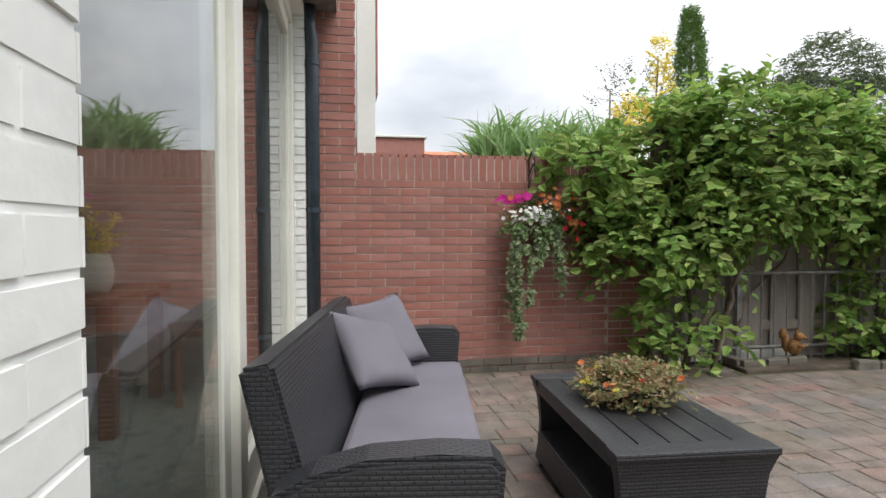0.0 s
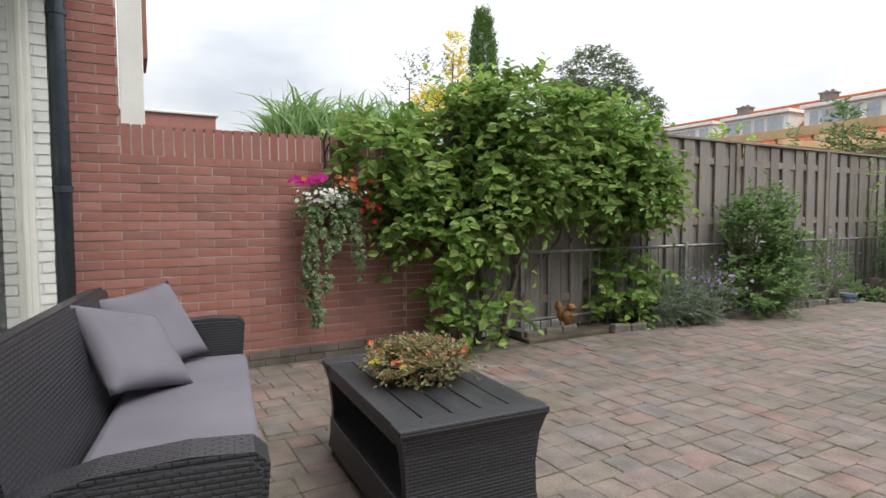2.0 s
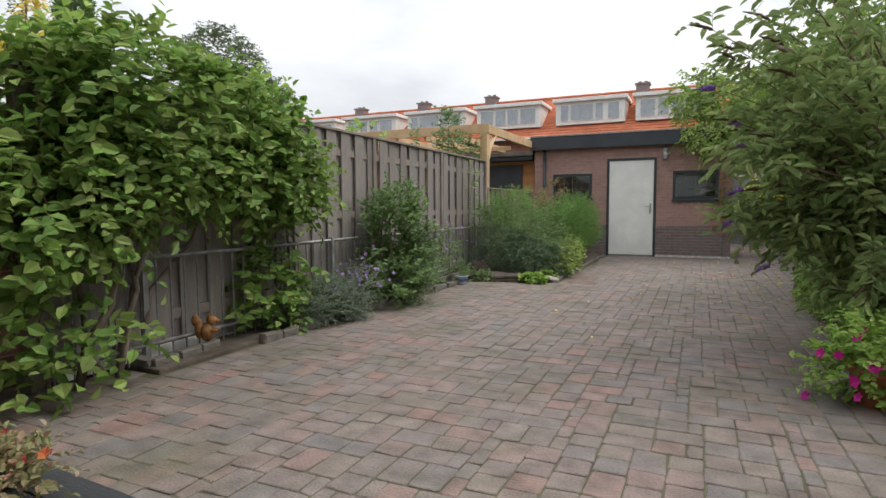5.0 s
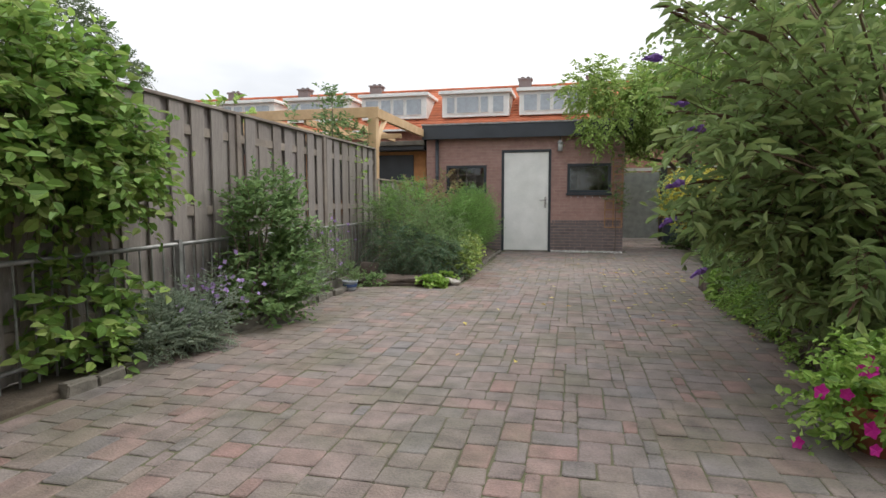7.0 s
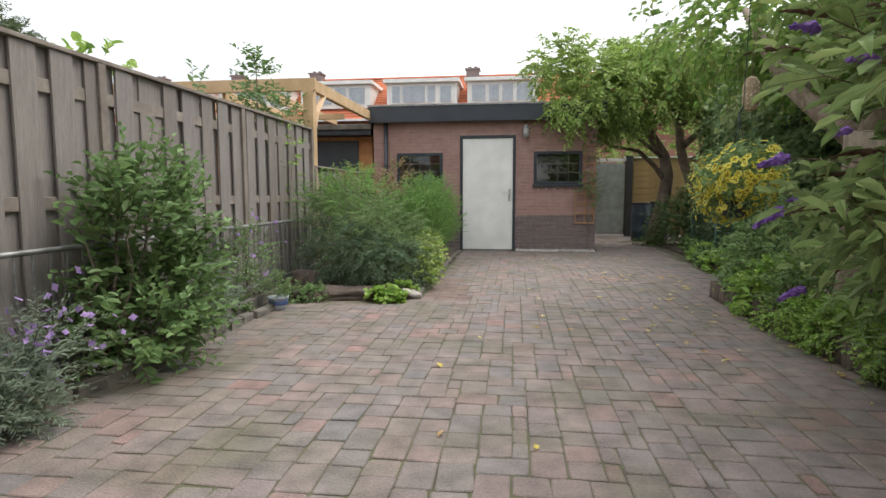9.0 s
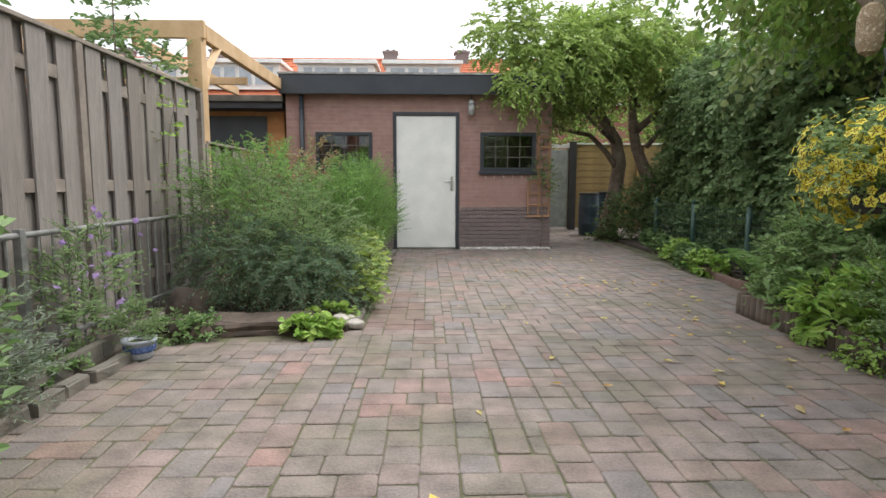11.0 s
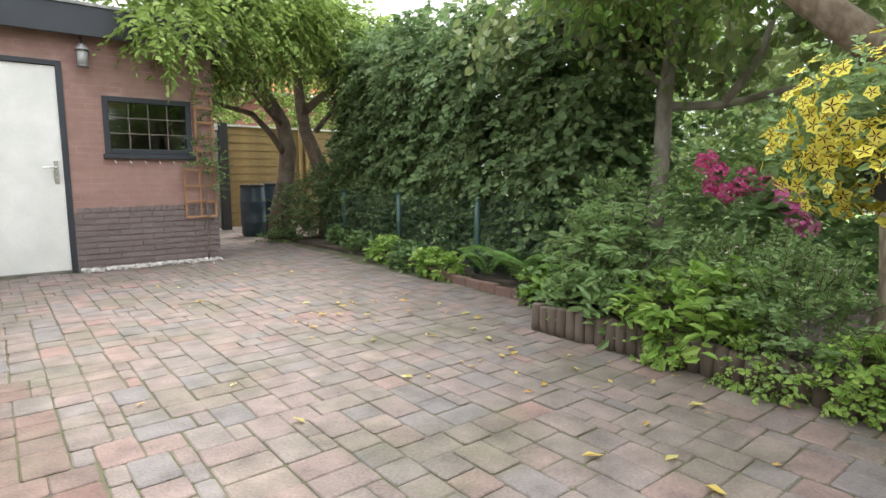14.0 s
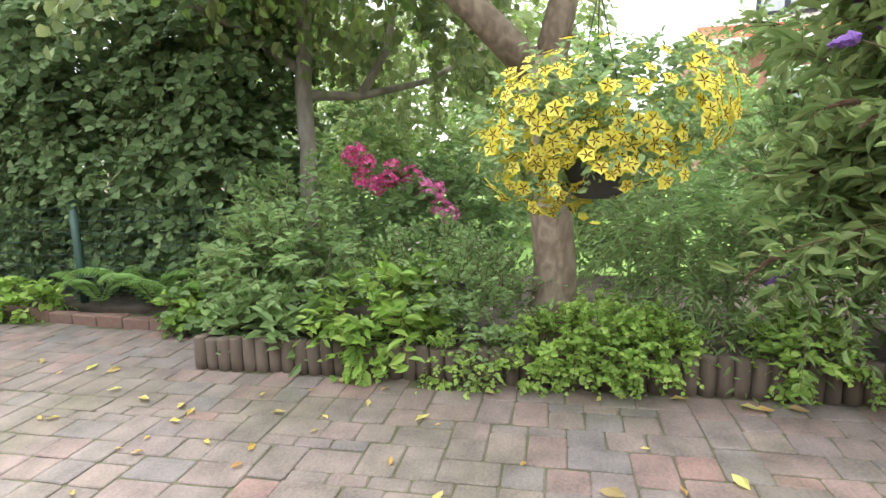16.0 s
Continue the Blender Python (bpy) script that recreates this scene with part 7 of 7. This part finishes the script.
for x in (-4.2, 0.4, -15.2, -21, -27):
    ch = part("chimney", boxes(((x - 0.42, 4.6, 8.3), (x + 0.42, 5.4, 9.25)), ((x - 0.5, 4.52, 9.25), (x + 0.5, 5.48, 9.35))), M_PLINTH, row)
    for dx in (-0.2, 0.2):
        part("chimney_pot", lathe(bmesh.new(), [(0.12, 0), (0.1, 0.12), (0.13, 0.15)], 10, (x + dx, 5.0, 9.35)), M_PLINTH, ch)

east = thing("neighbour_house", "brick house with white upper windows seen past the tree", "house", pose(19.0, -1.1, 0))
part("wall", boxes(((0, -9, 0), (8, 3.2, 4.3))), M_FARBRICK, east)
bm = bmesh.new()
a = [bm.verts.new(p) for p in ((-0.4, -9.2, 4.5), (-0.4, 3.4, 4.5), (1.6, 3.4, 5.3), (1.6, -9.2, 5.3))]
bm.faces.new(a)
bmesh.ops.solidify(bm, geom=bm.faces, thickness=0.12)
part("lower_roof", bm, M_ROOF, east)
part("eave", boxes(((-0.45, -9.2, 4.28), (0.0, 3.4, 4.5)), bevel=0.02), M_WHITE, east)
part("dormer", boxes(((1.5, -9.2, 5.0), (8, 3.4, 8.0)), bevel=0.03), M_WHITE, east)
for y in (-8.2, -5.6, -3.0, -0.4):
    w = part("window", boxes(((1.43, y, 5.5), (1.49, y + 1.9, 7.2))), M_DARK, east)
    part("pane", boxes(((1.40, y + 0.12, 5.62), (1.425, y + 0.85, 7.08)), ((1.40, y + 1.05, 5.62), (1.425, y + 1.78, 7.08))), bpy.data.materials["far_pane"], w)
    w = part("window", boxes(((-0.06, y, 1.2), (-0.01, y + 1.9, 3.6))), M_WHITE, east)
    part("pane", boxes(((-0.09, y + 0.12, 1.35), (-0.065, y + 1.78, 3.45))), bpy.data.materials["far_pane"], w)
garage = thing("brick_garage", "flat roofed brick garage beyond the garden wall", "garage", pose(-9.0, 0, 0))
part("wall", boxes(((-4, -3.0, 0), (0, 1.15, 2.60))), M_BRICK, garage)
part("roof_edge", boxes(((-4.1, -3.1, 2.601), (0.04, 1.19, 2.64)), bevel=0.01), M_WHITE, garage)
farh = thing("far_house", "distant low house with an orange tiled roof", "house", pose(-32, 4.6, 0))
part("wall", boxes(((-6, -3.2, 0), (0, 4, 4.5))), M_WHITE, farh)
bm = bmesh.new()
a = [bm.verts.new(p) for p in ((0.3, -3.5, 4.4), (0.3, 4.3, 4.4), (-3, 4.3, 6.0), (-3, -3.5, 6.0), (-6.3, -3.5, 4.4), (-6.3, 4.3, 4.4))]
for q in ((0, 1, 2, 3), (3, 2, 5, 4), (0, 3, 4), (1, 5, 2)):
    bm.faces.new([a[i] for i in q])
part("roof", bm, M_ROOF, farh)

# ---- bricks of the garden wall ----
brick_run(wall_w, -4.105, -0.62, 1.95, 0.0, 24)
brick_mesh("brickwork", -4.105, 1.962, 2.9, 0.0, 24, 0.062, M_BRICK, wall_w, depth=0.05)
brick_mesh("brickwork", -4.105, -0.62, -0.064, 24 * 0.062, 29, 0.062, M_BRICK, wall_w, depth=0.05)
y = -0.03
while y < 2.88:
    o = new("soldier_brick", soldier)
    o.parent = wall_w
    o.location = (-4.105 + random.uniform(-0.002, 0.002), y, 1.487 + random.uniform(-0.002, 0.002))
    y += 0.0625

brick_mesh("plinth", -4.095, -0.3, 2.9, -0.01, 2, 0.062, M_STONE, wall_w, depth=0.05, label="grey weathered bottom courses")

# ---- paving blocks ----
U = 0.0718


def left_edge(y):
    return -4.05 if y < 2.85 else (-3.63 if y < 7.95 else (-3.45 + (y - 7.95) * 3.0 if y < 8.3 else -2.28))


def right_edge(y):
    return 0.68 if y < 8.83 else 1.24 + 0.01 * (y - 8.9) + 0.02 * max(0, y - 10) ** 1.3


def lay_blocks():
    """Fills the yard with blocks of three sizes in wild bond, courses turning from patch to patch."""
    r = random.Random(12)
    x0, y0 = -4.05, -0.48
    nx, ny = int(5.9 / U), int(17.6 / U)
    used = np.zeros((nx + 4, ny + 4), bool)
    out = []
    for j in range(ny):
        i = 0
        while i < nx:
            if used[i, j]:
                i += 1
                continue
            y = y0 + j * U
            along = math.sin(1.3 * (x0 + i * U) + 0.9 * y) + math.sin(2.1 * y - 0.8 * (x0 + i * U)) > 0.1
            sizes = [(3, 2), (3, 2), (2, 2), (2, 2), (2, 3)] if along else [(2, 3), (2, 3), (2, 2), (2, 2), (3, 2)]
            r.shuffle(sizes)
            for w, h in sizes + [(2, 2), (1, 2), (2, 1), (1, 1)]:
                if i + w <= nx and not used[i:i + w, j:j + h].any():
                    break
            used[i:i + w, j:j + h] = True
            xa, xb, ya, yb = x0 + i * U, x0 + (i + w) * U, y0 + j * U, y0 + (j + h) * U
            cy = (ya + yb) / 2
            if (xa + xb) / 2 > left_edge(cy) and (xa + xb) / 2 < right_edge(cy) and not (cy > SY - 0.03 and xa < 0.17) and cy < 17.2:
                out.append((xa, ya, w, h))
            i += w
    return out


def block_shape(w, h):
    g, c, d = 0.0028, 0.0055, 0.0035
    a, b = w * U / 2 - g, h * U / 2 - g
    r = 0.010
    lo = [(-a + r, -b, -0.04), (a - r, -b, -0.04), (a, -b + r, -0.04), (a, b - r, -0.04), (a - r, b, -0.04), (-a + r, b, -0.04), (-a, b - r, -0.04), (-a, -b + r, -0.04)]
    mid = [(x, y, -d) for x, y, _ in lo]
    up = [(x * (1 - c / a), y * (1 - c / b), 0) for x, y, _ in lo]
    f = [(16, 17, 18, 19), (16, 19, 20, 23), (20, 21, 22, 23)]
    for k in range(8):
        f += [(k, (k + 1) % 8, 8 + (k + 1) % 8, 8 + k), (8 + k, 8 + (k + 1) % 8, 16 + (k + 1) % 8, 16 + k)]
    return np.array(lo + mid + up), np.array(f)


blocks = lay_blocks()
rng = np.random.default_rng(8)
shape, V, F = {}, [], []
count = 0
for xa, ya, w, h in blocks:
    cx, cy = xa + w * U / 2, ya + h * U / 2
    red = cx < -1.78 - 0.12 * (cy - 8.3) and 8.4 < cy < 9.75
    near = red or (-2.9 < cx < 0.3 and 6.75 < cy < 9.0 and count < 265)
    if (w, h, red) not in shape:
        v, f = block_shape(w, h)
        me = bpy.data.meshes.new("paver")
        me.from_pydata([tuple(p) for p in v], [], [tuple(int(q) for q in p) for p in f])
        me.polygons.foreach_set("use_smooth", [False] * len(me.polygons))
        me.materials.append(M_PAVER_RED if red else M_PAVER)
        shape[w, h, red] = (v, f, me)
    v, f, me = shape[w, h, red]
    tilt = rng.normal(0, 0.004, 2)
    z = rng.normal(0, 0.0012)
    turn = rng.normal(0, 0.014)
    if near:
        o = new("paver", me)
        o.parent = pavement
        o.location, o.rotation_euler = (cx + rng.normal(0, 0.0015), cy + rng.normal(0, 0.0015), z), (tilt[0], tilt[1], turn)
        count += 1
    else:
        p = v.copy()
        jit = rng.normal(0, 0.0030, (4, 2))
        p[:, :2] += jit[[0, 1, 1, 2, 2, 3, 3, 0] * 3]
        p[:, 0], p[:, 1] = p[:, 0] - turn * p[:, 1], p[:, 1] + turn * p[:, 0]
        p[:, 2] += z + tilt[0] * p[:, 1] - tilt[1] * p[:, 0]
        F.append(f + len(V) * 24)
        V.append(p + np.array([cx, cy, 0]))
tagged(quads("paver_field", np.concatenate(V), np.concatenate(F), M_PAVER_FAR, pavement), kind="stuff")
